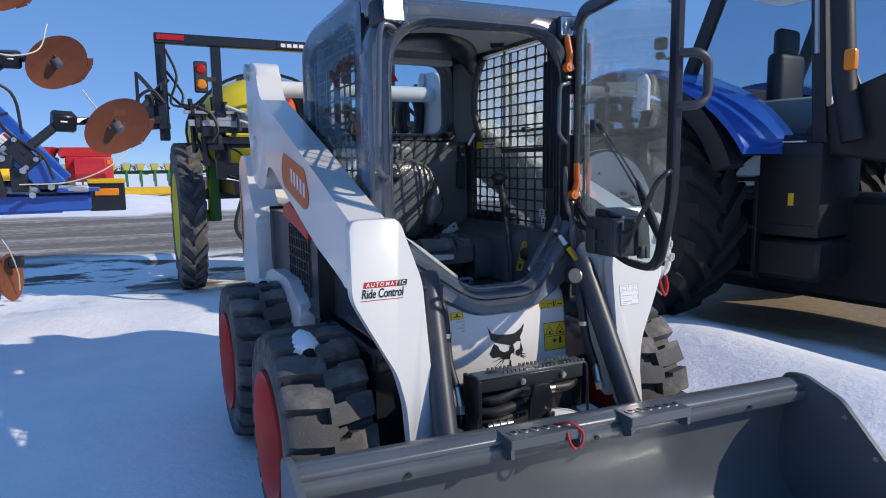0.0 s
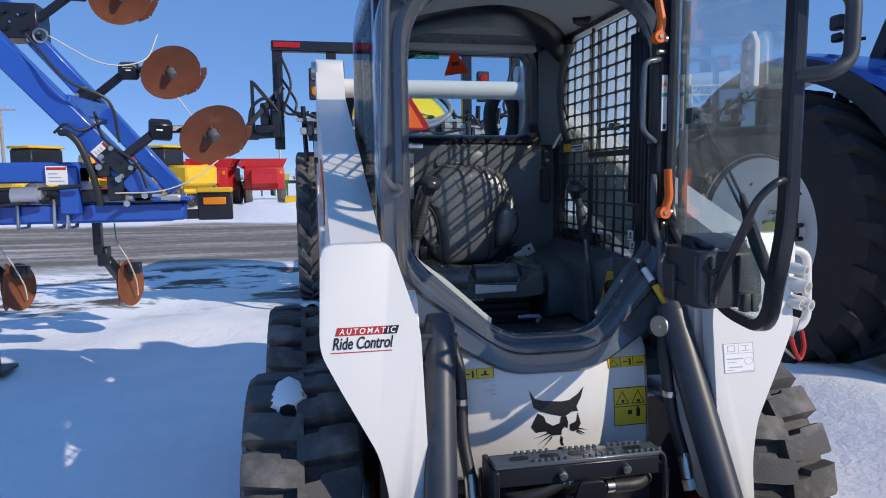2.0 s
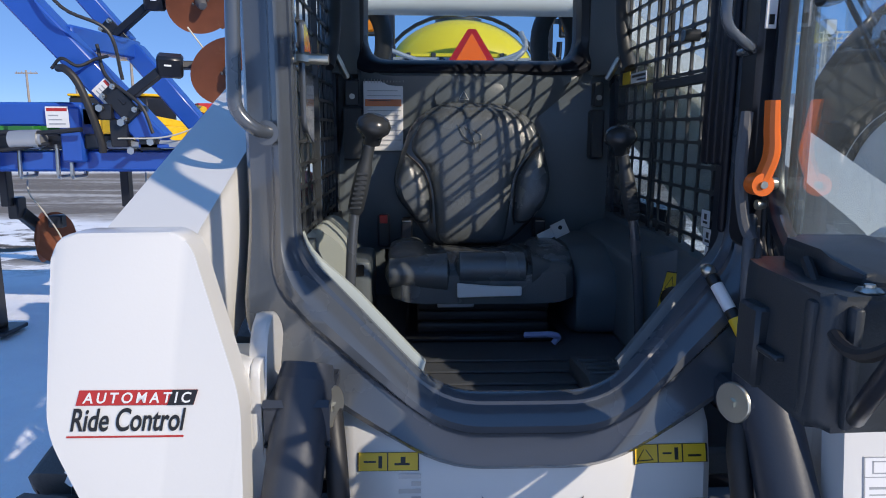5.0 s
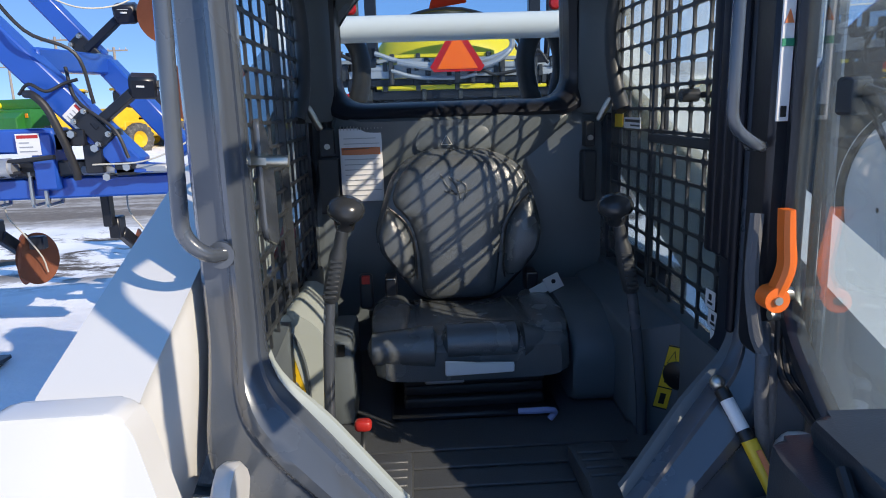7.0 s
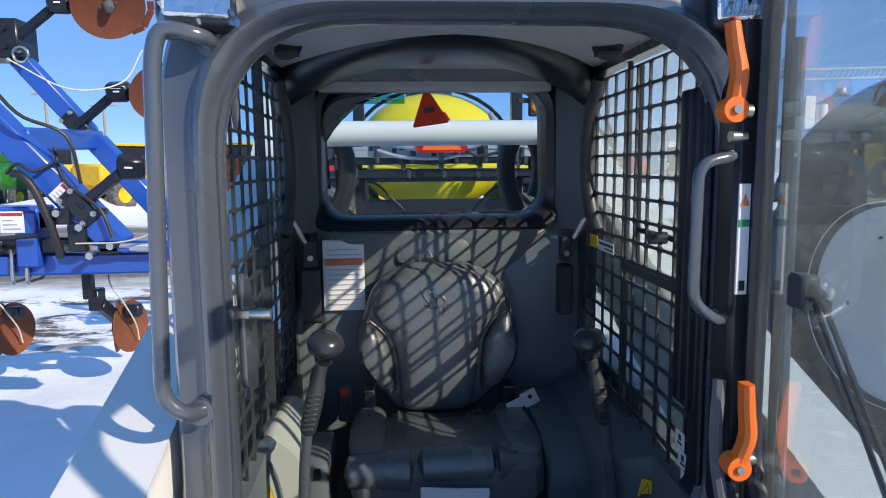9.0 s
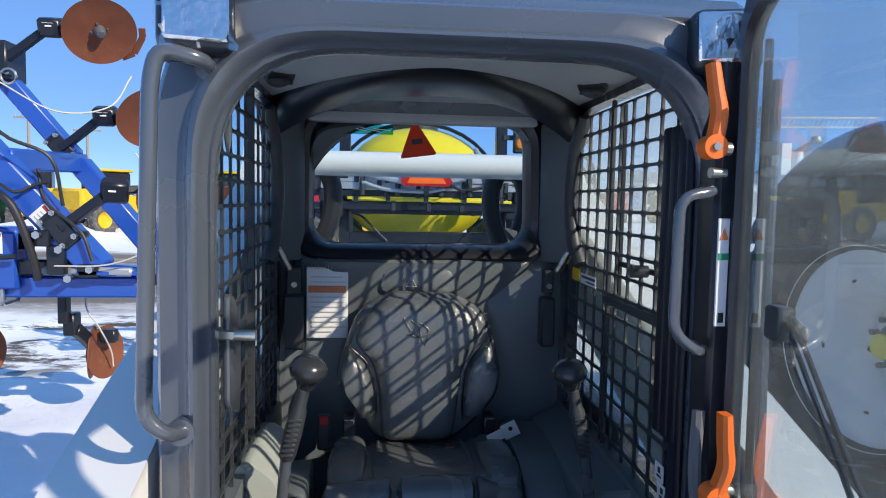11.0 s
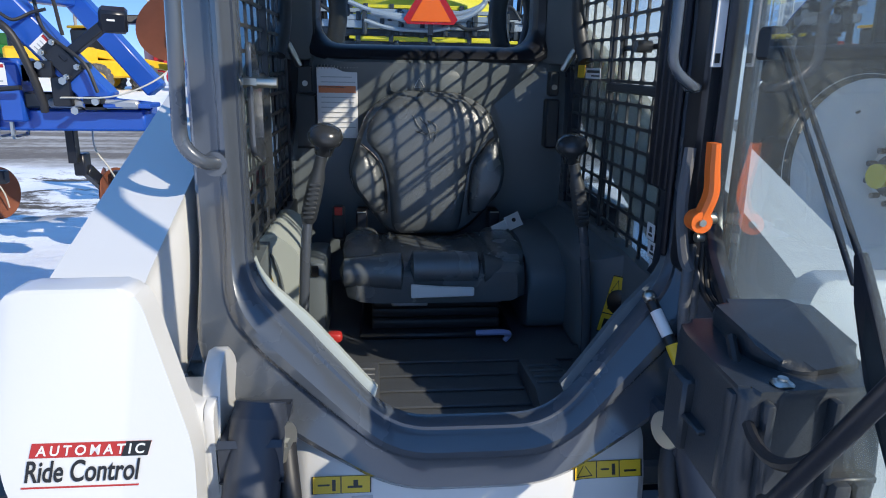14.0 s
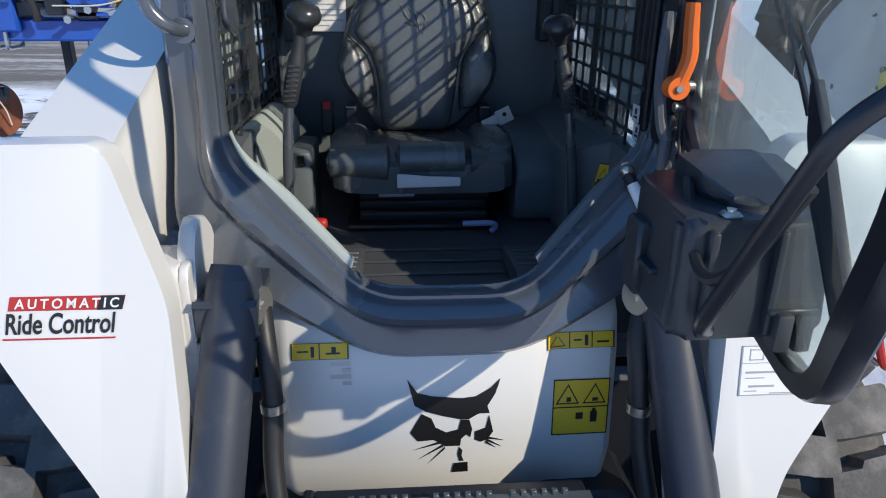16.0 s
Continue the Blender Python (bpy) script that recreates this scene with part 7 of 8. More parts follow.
for s in (-1, 1):
    bm = bmesh.new()
    obox(bm, (SX + s * 1.10, 4.65, 1.75), (SX + s * 1.50, 4.60, 1.72), 0.06, 0.05)
    hinge = part("boom_hinge", bm, BLACK, sprayer, "black steel boom hinge")
    bars = [((1.12 + 0.05 * k, 4.6 + 0.05 * k, 1.75), (1.14 + 0.03 * k, 4.6 + 0.05 * k, 2.15 - 0.08 * k), 0.025) for k in range(5)]
    bars += [((1.10, 4.70, 2.18), (1.42, 4.55, 1.80), 0.04), ((1.10, 4.65, 1.90), (1.35, 4.60, 2.20), 0.03), ((1.36, 4.62, 1.74), (1.36, 4.60, 2.22), 0.03)]
    for p0, p1, w in bars:
        bm = bmesh.new()
        obox(bm, (SX + s * p0[0], p0[1], p0[2]), (SX + s * p1[0], p1[1], p1[2]), w, w)
        part("hinge_bar", bm, BLACK, hinge)
    for x0, x1, z0, z1, y in ((1.12, 1.20, 1.72, 1.96, 4.62), (1.18, 1.34, 1.76, 1.83, 4.60), (1.22, 1.30, 1.83, 1.98, 4.66), (1.32, 1.44, 1.70, 1.79, 4.64), (1.10, 1.30, 1.98, 2.03, 4.68)):
        bm = bmesh.new()
        box(bm, (min(SX + s * x0, SX + s * x1), y - 0.04, z0), (max(SX + s * x0, SX + s * x1), y + 0.04, z1), 0.008)
        part("hinge_plate", bm, BLACK, hinge)
    bm = bmesh.new()
    tube(bm, curve_pts([(SX + s * 1.14, 4.56, 1.95), (SX + s * 1.24, 4.54, 2.06), (SX + s * 1.36, 4.54, 1.98), (SX + s * 1.40, 4.56, 1.80)], 5), 0.014, 8)
    part("boom_hose", bm, HOSE, hinge)
    for k in range(3):
        bm = bmesh.new()
        tube(bm, curve_pts([(SX + s * 1.10, 4.70, 2.45 - 0.2 * k), (SX + s * (1.02 - 0.04 * k), 4.62, 2.2 - 0.15 * k), (SX + s * (1.08 - 0.10 * k), 4.60, 1.95), (SX + s * 0.86, 4.62, 1.92), (SX + s * (0.70 - 0.05 * k), 4.70, 1.80)], 6), 0.012, 7)
        part("boom_hose", bm, HOSE, sprayer)
    bm = bmesh.new()
    tube(bm, curve_pts([(SX + s * 0.45, 4.75, 1.10), (SX + s * 0.55, 4.6, 0.75), (SX + s * 0.30, 4.6, 0.55), (SX + s * 0.12, 4.7, 0.85), (SX + s * 0.10, 4.8, 1.15)], 6), 0.028, 8)
    part("drain_hose", bm, HOSE, sprayer, "thick sagging black hose")
    bm = bmesh.new()
    tube(bm, curve_pts([(SX + s * 0.58, 4.76, 1.55), (SX + s * 0.50, 4.72, 1.52), (SX + s * 0.42, 4.72, 1.44), (SX + s * 0.30, 4.75, 1.32)], 6), 0.010, 6)
    part("spray_line", bm, HOSE, sprayer)
for x in (-0.5, -0.22, 0.12, 0.35, 0.6):
    bm = bmesh.new()
    cyl(bm, (SX + x, 4.50, 1.70), (SX + x, 4.50, 1.80), 0.022, 10)
    box(bm, (SX + x - 0.02, 4.48, 1.80), (SX + x + 0.02, 4.54, 1.87), 0.004)
    part("nozzle_body", bm, PLASTIC, sprayer)
bm = bmesh.new()
tube(bm, curve_pts([(SX - 0.45, 4.47, 1.86), (SX - 0.1, 4.45, 1.80), (SX + 0.25, 4.45, 1.83), (SX + 0.42, 4.46, 1.95), (SX + 0.40, 4.55, 2.08)], 6), 0.022, 9)
part("feed_hose", bm, GREYSTEEL, sprayer)
# slow-vehicle triangle
bm = bmesh.new()
pts = [(SX - 0.03, 2.085), (SX + 0.03, 2.085), (SX + 0.205, 1.81), (SX + 0.175, 1.775), (SX - 0.175, 1.775), (SX - 0.205, 1.81)]
prism(bm, pts, "y", 4.40, 4.404)
smv = part("slow_vehicle_sign", bm, REDLENS, sprayer, "orange triangle sign with red border")
bm = bmesh.new()
prism(bm, [(SX, 2.055), (SX + 0.155, 1.795), (SX - 0.155, 1.795)], "y", 4.394, 4.398)
part("sign_face", bm, SMVORANGE, smv)
bm = bmesh.new()
box(bm, (SX - 0.02, 4.41, 1.70), (SX + 0.02, 4.43, 2.0))
part("sign_post", bm, BLACK, smv)

# ---- blue toolbar implement with coulter discs ----
tool = thing("folding_toolbar", "blue folding toolbar implement with rusty coulter discs", "implement", (-2.6, 3.6, 0))


def beam(name, a, b, w, h, mm=BLUE, up=(0, -1, 0), bev=0.012, label=""):
    bm = bmesh.new()
    obox(bm, a, b, w, h, bev, up)
    return part(name, bm, mm, tool, label)


beam("toolbar_beam", (-6.5, 4.05, 1.09), (-1.74, 4.05, 1.095), 0.15, 0.15, label="blue square-tube toolbar")
beam("toolbar_beam", (-6.5, 3.20, 1.12), (-1.50, 3.20, 1.14), 0.12, 0.14)
beam("wing_beam", (-2.92, 3.13, 2.60), (-1.70, 3.13, 1.24), 0.15, 0.15, label="blue square-tube folded wing")
beam("wing_brace", (-2.23, 3.15, 1.85), (-2.25, 4.16, 1.88), 0.13, 0.13, up=(0, 0, 1))
beam("wing_brace", (-2.22, 4.10, 1.88), (-1.72, 4.10, 1.27), 0.13, 0.13)
beam("wing_arm", (-3.15, 4.12, 2.98), (-2.26, 4.12, 1.92), 0.12, 0.12)
bm = bmesh.new()
box(bm, (-4.6, 3.10, 1.34), (-2.13, 3.30, 1.475), 0.012)
box(bm, (-2.26, 3.08, 1.13), (-2.13, 3.30, 1.45), 0.012)
box(bm, (-3.20, 3.09, 1.10), (-3.0, 3.28, 1.40), 0.012)
part("centre_frame", bm, BLUE, tool, "blue welded centre frame")
bm = bmesh.new()
pts = rounded([(-1.86, 1.16, 0), (-1.50, 1.17, 0), (-1.48, 1.24, 0), (-1.70, 1.26, 0), (-1.84, 1.38, 0), (-1.92, 1.34, 0)], 0.02, 3, True)
prism(bm, [(p.x, p.y) for p in pts], "y", 3.24, 3.26, 0.003)
box(bm, (-1.80, 3.05, 1.215), (-1.44, 3.24, 1.24), 0.004)
part("hinge_plate", bm, BLUE, tool)
for (x, z, w, h, y) in ((-1.90, 1.30, 0.10, 0.16, 3.03), (-1.74, 1.24, 0.12, 0.08, 3.05), (-1.98, 1.42, 0.11, 0.09, 3.02), (-1.80, 1.40, 0.07, 0.12, 3.06)):
    bm = bmesh.new()
    box(bm, (x - w / 2, y, z - h / 2), (x + w / 2, y + 0.10, z + h / 2), 0.012, None, 2)
    part("hinge_knuckle", bm, BLACK, tool, "black steel hinge knuckle")
for q in ((-1.83, 3.02, 1.20), (-1.87, 3.01, 1.36), (-1.98, 3.00, 1.44), (-1.72, 3.03, 1.25)):
    bm = bmesh.new()
    cyl(bm, q, Vector(q) + Vector((0, 0.24, 0)), 0.016, 12)
    cyl(bm, Vector(q) + Vector((0, -0.012, 0)), q, 0.022, 6)
    part("hinge_pin", bm, STEEL, tool)
# clamp U-bolts
for x in (-2.30, -2.22, -2.52, -3.35, -3.27, -2.86):
    bm = bmesh.new()
    tube(bm, [(x, 3.12, 1.25), (x, 3.105, 1.04), (x, 3.27, 1.04), (x, 3.28, 1.25)], 0.012, 8, 0.02)
    cyl(bm, (x, 3.12, 1.21), (x, 3.12, 1.235), 0.020, 6)
    part("u_bolt", bm, STEEL, tool)
bm = bmesh.new()
cyl(bm, (-2.52, 3.06, 1.26), (-2.36, 3.06, 1.265), 0.055, 20)
cyl(bm, (-2.36, 3.06, 1.265), (-2.34, 3.06, 1.265), 0.045, 20)
part("cylinder_cap", bm, GREYSTEEL, tool)
beam("fold_cylinder", (-3.1, 3.15, 1.245), (-1.95, 3.15, 1.25), 0.09, 0.09, BLACK)
beam("inner_rod", (-3.1, 3.32, 1.23), (-1.9, 3.32, 1.22), 0.05, 0.05, BLACK)
beam("slide_bar", (-2.0, 3.10, 1.235), (-1.50, 3.06, 1.235), 0.05, 0.04, GREYSTEEL)
bm = bmesh.new()
tube(bm, curve_pts([(-2.20, 3.02, 1.66), (-2.14, 2.98, 1.65), (-2.08, 2.98, 1.58), (-2.03, 3.0, 1.42), (-2.0, 3.03, 1.25), (-2.0, 3.04, 1.19)], 6), 0.022, 10)
part("hydraulic_hose", bm, HOSE, tool, "black curved hydraulic hose")
bm = bmesh.new()
tube(bm, curve_pts([(-2.24, 3.03, 1.66), (-2.16, 2.99, 1.71), (-2.08, 3.0, 1.67), (-2.0, 3.04, 1.71), (-1.93, 3.05, 1.73)], 6), 0.009, 8)
part("hydraulic_hose", bm, HOSE, tool)
for pts, r in (([(-2.35, 3.0, 2.26), (-2.12, 2.95, 1.98), (-1.90, 3.0, 1.86), (-1.86, 3.05, 1.60)], 0.010), ([(-2.02, 3.12, 1.80), (-1.95, 3.05, 1.62), (-1.76, 3.02, 1.46), (-1.70, 3.02, 1.30)], 0.010), ([(-3.0, 3.05, 1.32), (-2.8, 3.02, 1.26), (-2.6, 3.05, 1.30), (-2.35, 3.04, 1.30), (-2.1, 3.02, 1.32)], 0.014), ([(-2.9, 3.06, 1.22), (-2.6, 3.03, 1.20), (-2.3, 3.04, 1.24)], 0.012)):
    bm = bmesh.new()
    tube(bm, curve_pts(pts, 6), r, 7)
    part("hydraulic_line", bm, HOSE, tool)
# parking stand
bm = bmesh.new()
box(bm, (-2.825, 3.0, 0.14), (-2.685, 3.10, 1.40), 0.006)
stand = part("parking_stand", bm, BLACK, tool, "black square-tube parking stand")
bm = bmesh.new()
box(bm, (-2.90, 2.93, 0.115), (-2.61, 3.17, 0.14), 0.004)
tube(bm, [(-2.88, 2.96, 0.17), (-2.88, 2.94, 0.14), (-2.75, 2.94, 0.14), (-2.75, 2.95, 0.17)], 0.010, 6)
part("foot_plate", bm, BLACK, stand)


def sticker(x0, z0, x1, z1, m, label):
    bm = bmesh.new()
    box(bm, (x0, -0.001, z0), (x1, 0.001, z1), 0, m)
    s = part("white_sticker", bm, DECALWHITE, tool, label)
    bm = bmesh.new()
    w, h = x1 - x0, z1 - z0
    for k in range(3):
        box(bm, (x0 + 0.12 * w, -0.0018, z0 + (0.15 + 0.2 * k) * h), (x0 + (0.85 - 0.15 * k) * w, -0.0011, z0 + (0.21 + 0.2 * k) * h), 0, m)
    part("sticker_bar", bm, GREYSTEEL, s)
    bm = bmesh.new()
    box(bm, (x0 + 0.05 * w, -0.0018, z0 + 0.78 * h), (x1 - 0.05 * w, -0.0011, z0 + 0.93 * h), 0, m)
    part("sticker_head", bm, DECALRED, s)


sticker(-0.065, -0.06, 0.065, 0.06, pose(-2.26, 3.076, 1.39), "white safety sticker with red heading")
ang = math.degrees(math.atan2(1.24 - 2.60, -1.70 + 2.92))
sticker(-0.075, -0.055, 0.075, 0.055, pose(-1.95, 3.052, 1.52, 0, -ang, 0), "white safety sticker")


def coulter(c, normal, r, block, foot, rear_arm=True):
    """A disc on its hub with arm, spring block and wiper."""
    c, nrm = Vector(c), Vector(normal).normalized()
    m = Matrix.Translation(c) @ frame_of(nrm)
    bm = bmesh.new()
    lathe(bm, [(0.001, 0.0), (r * 0.5, 0.0), (r * 0.97, 0.022), (r, 0.024), (r * 0.97, 0.014), (r * 0.5, -0.008), (0.001, -0.008)], 48, m)
    disc = part("coulter_disc", bm, RUST, tool, "rusty brown coulter disc")
    bm = bmesh.new()
    lathe(bm, [(0.001, 0.07), (0.025, 0.068), (0.036, 0.05), (0.04, 0.0), (0.04, -0.08), (0.001, -0.08)], 18, m)
    for k in range(4):
        a = 2 * math.pi * k / 4 + 0.4
        cyl(bm, m @ Vector((0.052 * math.cos(a), 0.052 * math.sin(a), 0.0)), m @ Vector((0.052 * math.cos(a), 0.052 * math.sin(a), 0.018)), 0.008, 6)
    part("hub", bm, CONDUIT, disc)
    bm = bmesh.new()
    b = Vector(block)
    obox(bm, b + (c - b).normalized() * -0.06, b + (c - b).normalized() * 0.085, 0.115, 0.125, 0.016, (0.25, -0.3, 1))
    part("spring_block", bm, BLACK, tool, "black spring block")
    bm = bmesh.new()
    obox(bm, b, c - nrm * 0.05, 0.045, 0.045, 0.006, (0, -1, 0.2))
    obox(bm, foot, b, 0.055, 0.045, 0.006, (0, -1, 0.2))
    f = Vector(foot)
    along = Vector((1, 0, -1.12)).normalized()
    obox(bm, f - along * 0.11, f + along * 0.11, 0.11, 0.028, 0.004, (0, -1, 0))
    arm = part("coulter_arm", bm, BLACK, tool)
    for u in (-0.085, 0.085):
        for w in (-0.04, 0.04):
            q = f + along * u + Vector((1.12, 0, 1)).normalized() * w
            bm = bmesh.new()
            cyl(bm, q + Vector((0, -0.038, 0)), q + Vector((0, -0.012, 0)), 0.017, 6)
            cyl(bm, q + Vector((0, -0.050, 0)), q + Vector((0, -0.036, 0)), 0.009, 8)
            part("clamp_bolt", bm, STEEL, arm)
    bm = bmesh.new()
    d = (c - b).normalized()
    obox(bm, b - d * 0.02 + Vector((0, -0.064, 0.02)), b + d * 0.05 + Vector((0, -0.064, 0.02)), 0.012, 0.004, 0.0, (0, -1, 0))
    obox(bm, b - d * 0.0 + Vector((0, -0.064, -0.005)), b + d * 0.04 + Vector((0, -0.064, -0.005)), 0.010, 0.004, 0.0, (0, -1, 0))
    part("block_mark", bm, DECALWHITE, arm)
    if rear_arm:
        t1 = Vector((0, 0, 1)).cross(nrm).normalized()
        t2 = nrm.cross(t1)
        bm = bmesh.new()
        a0 = c + t1 * r * 1.02 - t2 * r * 0.55
        P = [c - nrm * 0.03, c + t1 * r * 0.7 - t2 * r * 0.75, a0, c + t1 * r * 1.18 - t2 * 0.0, c + t1 * r * 1.12 + t2 * r * 0.28]
        for p0, p1 in zip(P[1:], P[2:]):
            obox(bm, p0, p1, 0.045, 0.012, 0.002, tuple(nrm))
        part("disc_scraper", bm, RUST, disc)
    return disc


coulter((-1.31, 3.26, 1.675), (0.436, -0.665, -0.567), 0.235, (-1.64, 3.16, 1.69), (-1.88, 3.05, 1.47))
coulter((-1.71, 4.05, 2.205), (0.436, -0.665, -0.567), 0.235, (-2.02, 4.02, 2.20), (-2.30, 4.02, 1.97))
coulter((-2.05, 4.05, 2.78), (0.436, -0.665, -0.567), 0.235, (-2.36, 4.02, 2.78), (-2.72, 4.02, 2.50))
for x in (-2.25, -3.12, -4.0):
    bm = bmesh.new()
    box(bm, (x - 0.105, 4.02, 0.76), (x - 0.045, 4.10, 1.05), 0.006)
    box(bm, (x - 0.10, 4.08, 0.66), (x - 0.02, 4.20, 0.82), 0.01)
    obox(bm, (x - 0.04, 4.15, 0.70), (x + 0.0, 4.40, 0.50), 0.06, 0.09, 0.008)
    box(bm, (x + 0.06, 4.30, 0.56), (x + 0.17, 4.38, 0.66), 0.01)
    part("coulter_hanger", bm, BLACK, tool, "black coulter hanger with spring block")
    c = Vector((x, 4.40, 0.475))
    for dx, n in ((-0.02, (-0.96, -0.22, 0.05)), (0.05, (0.93, -0.30, 0.05))):
        m = Matrix.Translation(c + Vector((dx, 0, 0))) @ frame_of(n)
        bm = bmesh.new()
        lathe(bm, [(0.001, 0.0), (0.10, 0.0), (0.195, 0.014), (0.20, 0.015), (0.195, 0.008), (0.10, -0.006), (0.001, -0.006)], 40, m)
        part("coulter_disc", bm, RUST, tool, "rusty brown coulter disc")
    bm = bmesh.new()
    tube(bm, curve_pts([(x + 0.02, 4.18, 1.0), (x + 0.05, 4.12, 0.85), (x + 0.10, 4.20, 0.70), (x + 0.12, 4.35, 0.50), (x + 0.11, 4.42, 0.36)], 6), 0.006, 7)
    part("feed_tube", bm, ROPE, tool, "pale plastic feed tube")
for x in (-3.55, -3.75):
    bm = bmesh.new()
    cyl(bm, (x, 3.55, 0.98), (x + 0.13, 3.55, 0.98), 0.075, 16)
    box(bm, (x - 0.02, 3.50, 0.98), (x + 0.16, 3.62, 1.06), 0.01)
    part("valve_block", bm, BLACK, tool)
# loose pale hoses and bolts high on the wing
for pts in ([(-2.30, 3.25, 2.30), (-2.0, 3.3, 2.14), (-1.78, 3.5, 2.20), (-1.72, 3.7, 2.42)], [(-1.50, 3.12, 1.90), (-1.42, 3.15, 1.78), (-1.38, 3.16, 1.74)], [(-1.90, 3.02, 1.27), (-1.62, 3.0, 1.28), (-1.40, 3.0, 1.36), (-1.25, 3.05, 1.48)]):
    bm = bmesh.new()
    tube(bm, curve_pts(pts, 7), 0.0048, 7)
    part("feed_tube", bm, ROPE, tool, "pale plastic feed tube")
bm = bmesh.new()
box(bm, (-2.92, 3.98, 2.42), (-2.62, 4.24, 2.68), 0.012, None)
for dx, dz in ((-0.07, -0.06), (0.07, -0.06), (-0.07, 0.06), (0.07, 0.06)):
    cyl(bm, (-2.77 + dx, 3.98, 2.55 + dz), (-2.77 + dx, 3.95, 2.55 + dz), 0.018, 6)
part("wing_joint", bm, BLACK, tool, "black bolted wing joint")
bm = bmesh.new()
tube(bm, [Vector((-2.60 + 0.05 * math.cos(a), 3.96, 2.44 + 0.05 * math.sin(a))) for a in np.linspace(0, 2 * math.pi, 13)[:-1]], 0.009, 6, closed=True)
part("ring_pin", bm, STEEL, tool)

# ---- blue tractor beside the loader ----
tractor = thing("farm_tractor", "blue farm tractor with glazed cab parked on bare soil", "tractor", (3.95, 1.2, 0))
WX, WY, WZ = 2.36, 2.25, 0.96
for s, xo in ((-1, WX), (1, 5.54)):
    ins = 1 if s < 0 else -1
    c = Vector((xo + ins * 0.33, WY, WZ))
    m = Matrix.Translation((xo, WY, WZ)) @ Matrix.Rotation(radians(-90 * ins), 4, "Y")
    bm = bmesh.new()
    lathe(bm, [(0.001, -0.34), (0.17, -0.34), (0.175, -0.33), (0.30, -0.25), (0.42, -0.14), (0.48, -0.11), (0.51, -0.10), (0.52, -0.06), (0.54, -0.05), (0.54, -0.6), (0.001, -0.6)], 64, m)
    w = part("rear_wheel", bm, RIMWHITE, tractor, "off-white steel wheel disc")
    bm = bmesh.new()
    for k in range(5):
        a = 2 * math.pi * k / 5 + 0.5
        q = m @ Vector((0.37 * math.cos(a), 0.37 * math.sin(a), -0.192))
        cyl(bm, q, q + Vector((-ins * 0.006, 0, 0)), 0.016, 10)
    part("wheel_hole", bm, DECALBLACK, w)
    bm = bmesh.new()
    cyl(bm, m @ Vector((0, 0, -0.345)), m @ Vector((0, 0, -0.30)), 0.115, 28)
    for k in range(10):
        a = 2 * math.pi * k / 10
        q = m @ Vector((0.15 * math.cos(a), 0.15 * math.sin(a), -0.33))
        cyl(bm, q, m @ Vector((0.15 * math.cos(a), 0.15 * math.sin(a), -0.285)), 0.016, 8)
    part("hub_bolt", bm, BLACK, w)
    bm = bmesh.new()
    cyl(bm, m @ Vector((0, 0, -0.245)), m @ Vector((0, 0, -0.20)), 0.060, 20, 0.066)
    part("axle_cap", bm, TANK, w, "yellow axle cap")
    bm = bmesh.new()
    tyre_mesh(bm, 0.95, 0.53, 0.70, 21, 0.055, 0.30, 0.085, c, reach=0.85, n=72, lug=lambda b_: part("tread_lug", b_, TRRUBBER, w))
    part("rear_tyre", bm, TRRUBBER, w, "large lugged black tractor tyre")
    # fender
    bm = bmesh.new()
    rows = []
    for k in range(25):
        a = radians(24 + 130 * k / 24)
        r = 1.17 + 0.10 * max(0, 1 - k / 7)
        y, z = WY - r * math.cos(a), WZ + r * 0.99 * math.sin(a)
        xa, xb = xo + ins * 0.18, xo + ins * 0.90
        rows.append([bm.verts.new((xa, y, z - 0.05)), bm.verts.new((xa + ins * 0.02, y, z)), bm.verts.new((xa + ins * 0.12, y, z + 0.02)), bm.verts.new((xb, y, z + 0.02)), bm.verts.new((xb, y, z - 0.05))])
    for A, Bq in zip(rows, rows[1:]):
        for j in range(5):
            bm.faces.new((A[j], A[(j + 1) % 5], Bq[(j + 1) % 5], Bq[j]))
    bm.faces.new(rows[0]); bm.faces.new(rows[-1][::-1])
    part("fender", bm, TRBLUE, tractor, "glossy blue curved fender")
    bm = bmesh.new()
    rows = []
    for k in range(25):
        a = radians(20 + 134 * k / 24)
        r = 1.14
        y, z = WY - r * math.cos(a), WZ + r * math.sin(a)
        xa, xb = xo + ins * 0.18, xo + ins * 0.34
        yl, zl = WY - 1.00 * math.cos(a), WZ + 1.00 * math.sin(a)
        rows.append([bm.verts.new((xa, y, z)), bm.verts.new((xb, y, z + 0.015)), bm.verts.new((xb, y, z - 0.02)), bm.verts.new((xa + ins * 0.05, yl, zl)), bm.verts.new((xa, yl, zl))])
    for A, Bq in zip(rows, rows[1:]):
        for j in range(5):
            bm.faces.new((A[j], A[(j + 1) % 5], Bq[(j + 1) % 5], Bq[j]))
    bm.faces.new(rows[0]); bm.faces.new(rows[-1][::-1])
    part("fender_flare", bm, TRBLACK, tractor, "black rubber fender flare")
    # front wheel
    c = Vector((3.92 if s < 0 else 4.63, -1.35, 0.58))
    bm = bmesh.new()
    tyre_mesh(bm, 0.58, 0.37, 0.42, 18, 0.045, 0.3, 0.09, c, reach=0.85)
    ft = part("front_tyre", bm, TRRUBBER, tractor, "lugged black front tyre")
    bm = bmesh.new()
    lathe(bm, [(0.001, 0.05), (0.2, 0.05), (0.36, 0.14), (0.41, 0.16), (0.41, -0.16), (0.001, -0.16)], 36, Matrix.Translation(c) @ Matrix.Rotation(radians(90 * s), 4, "Y"))
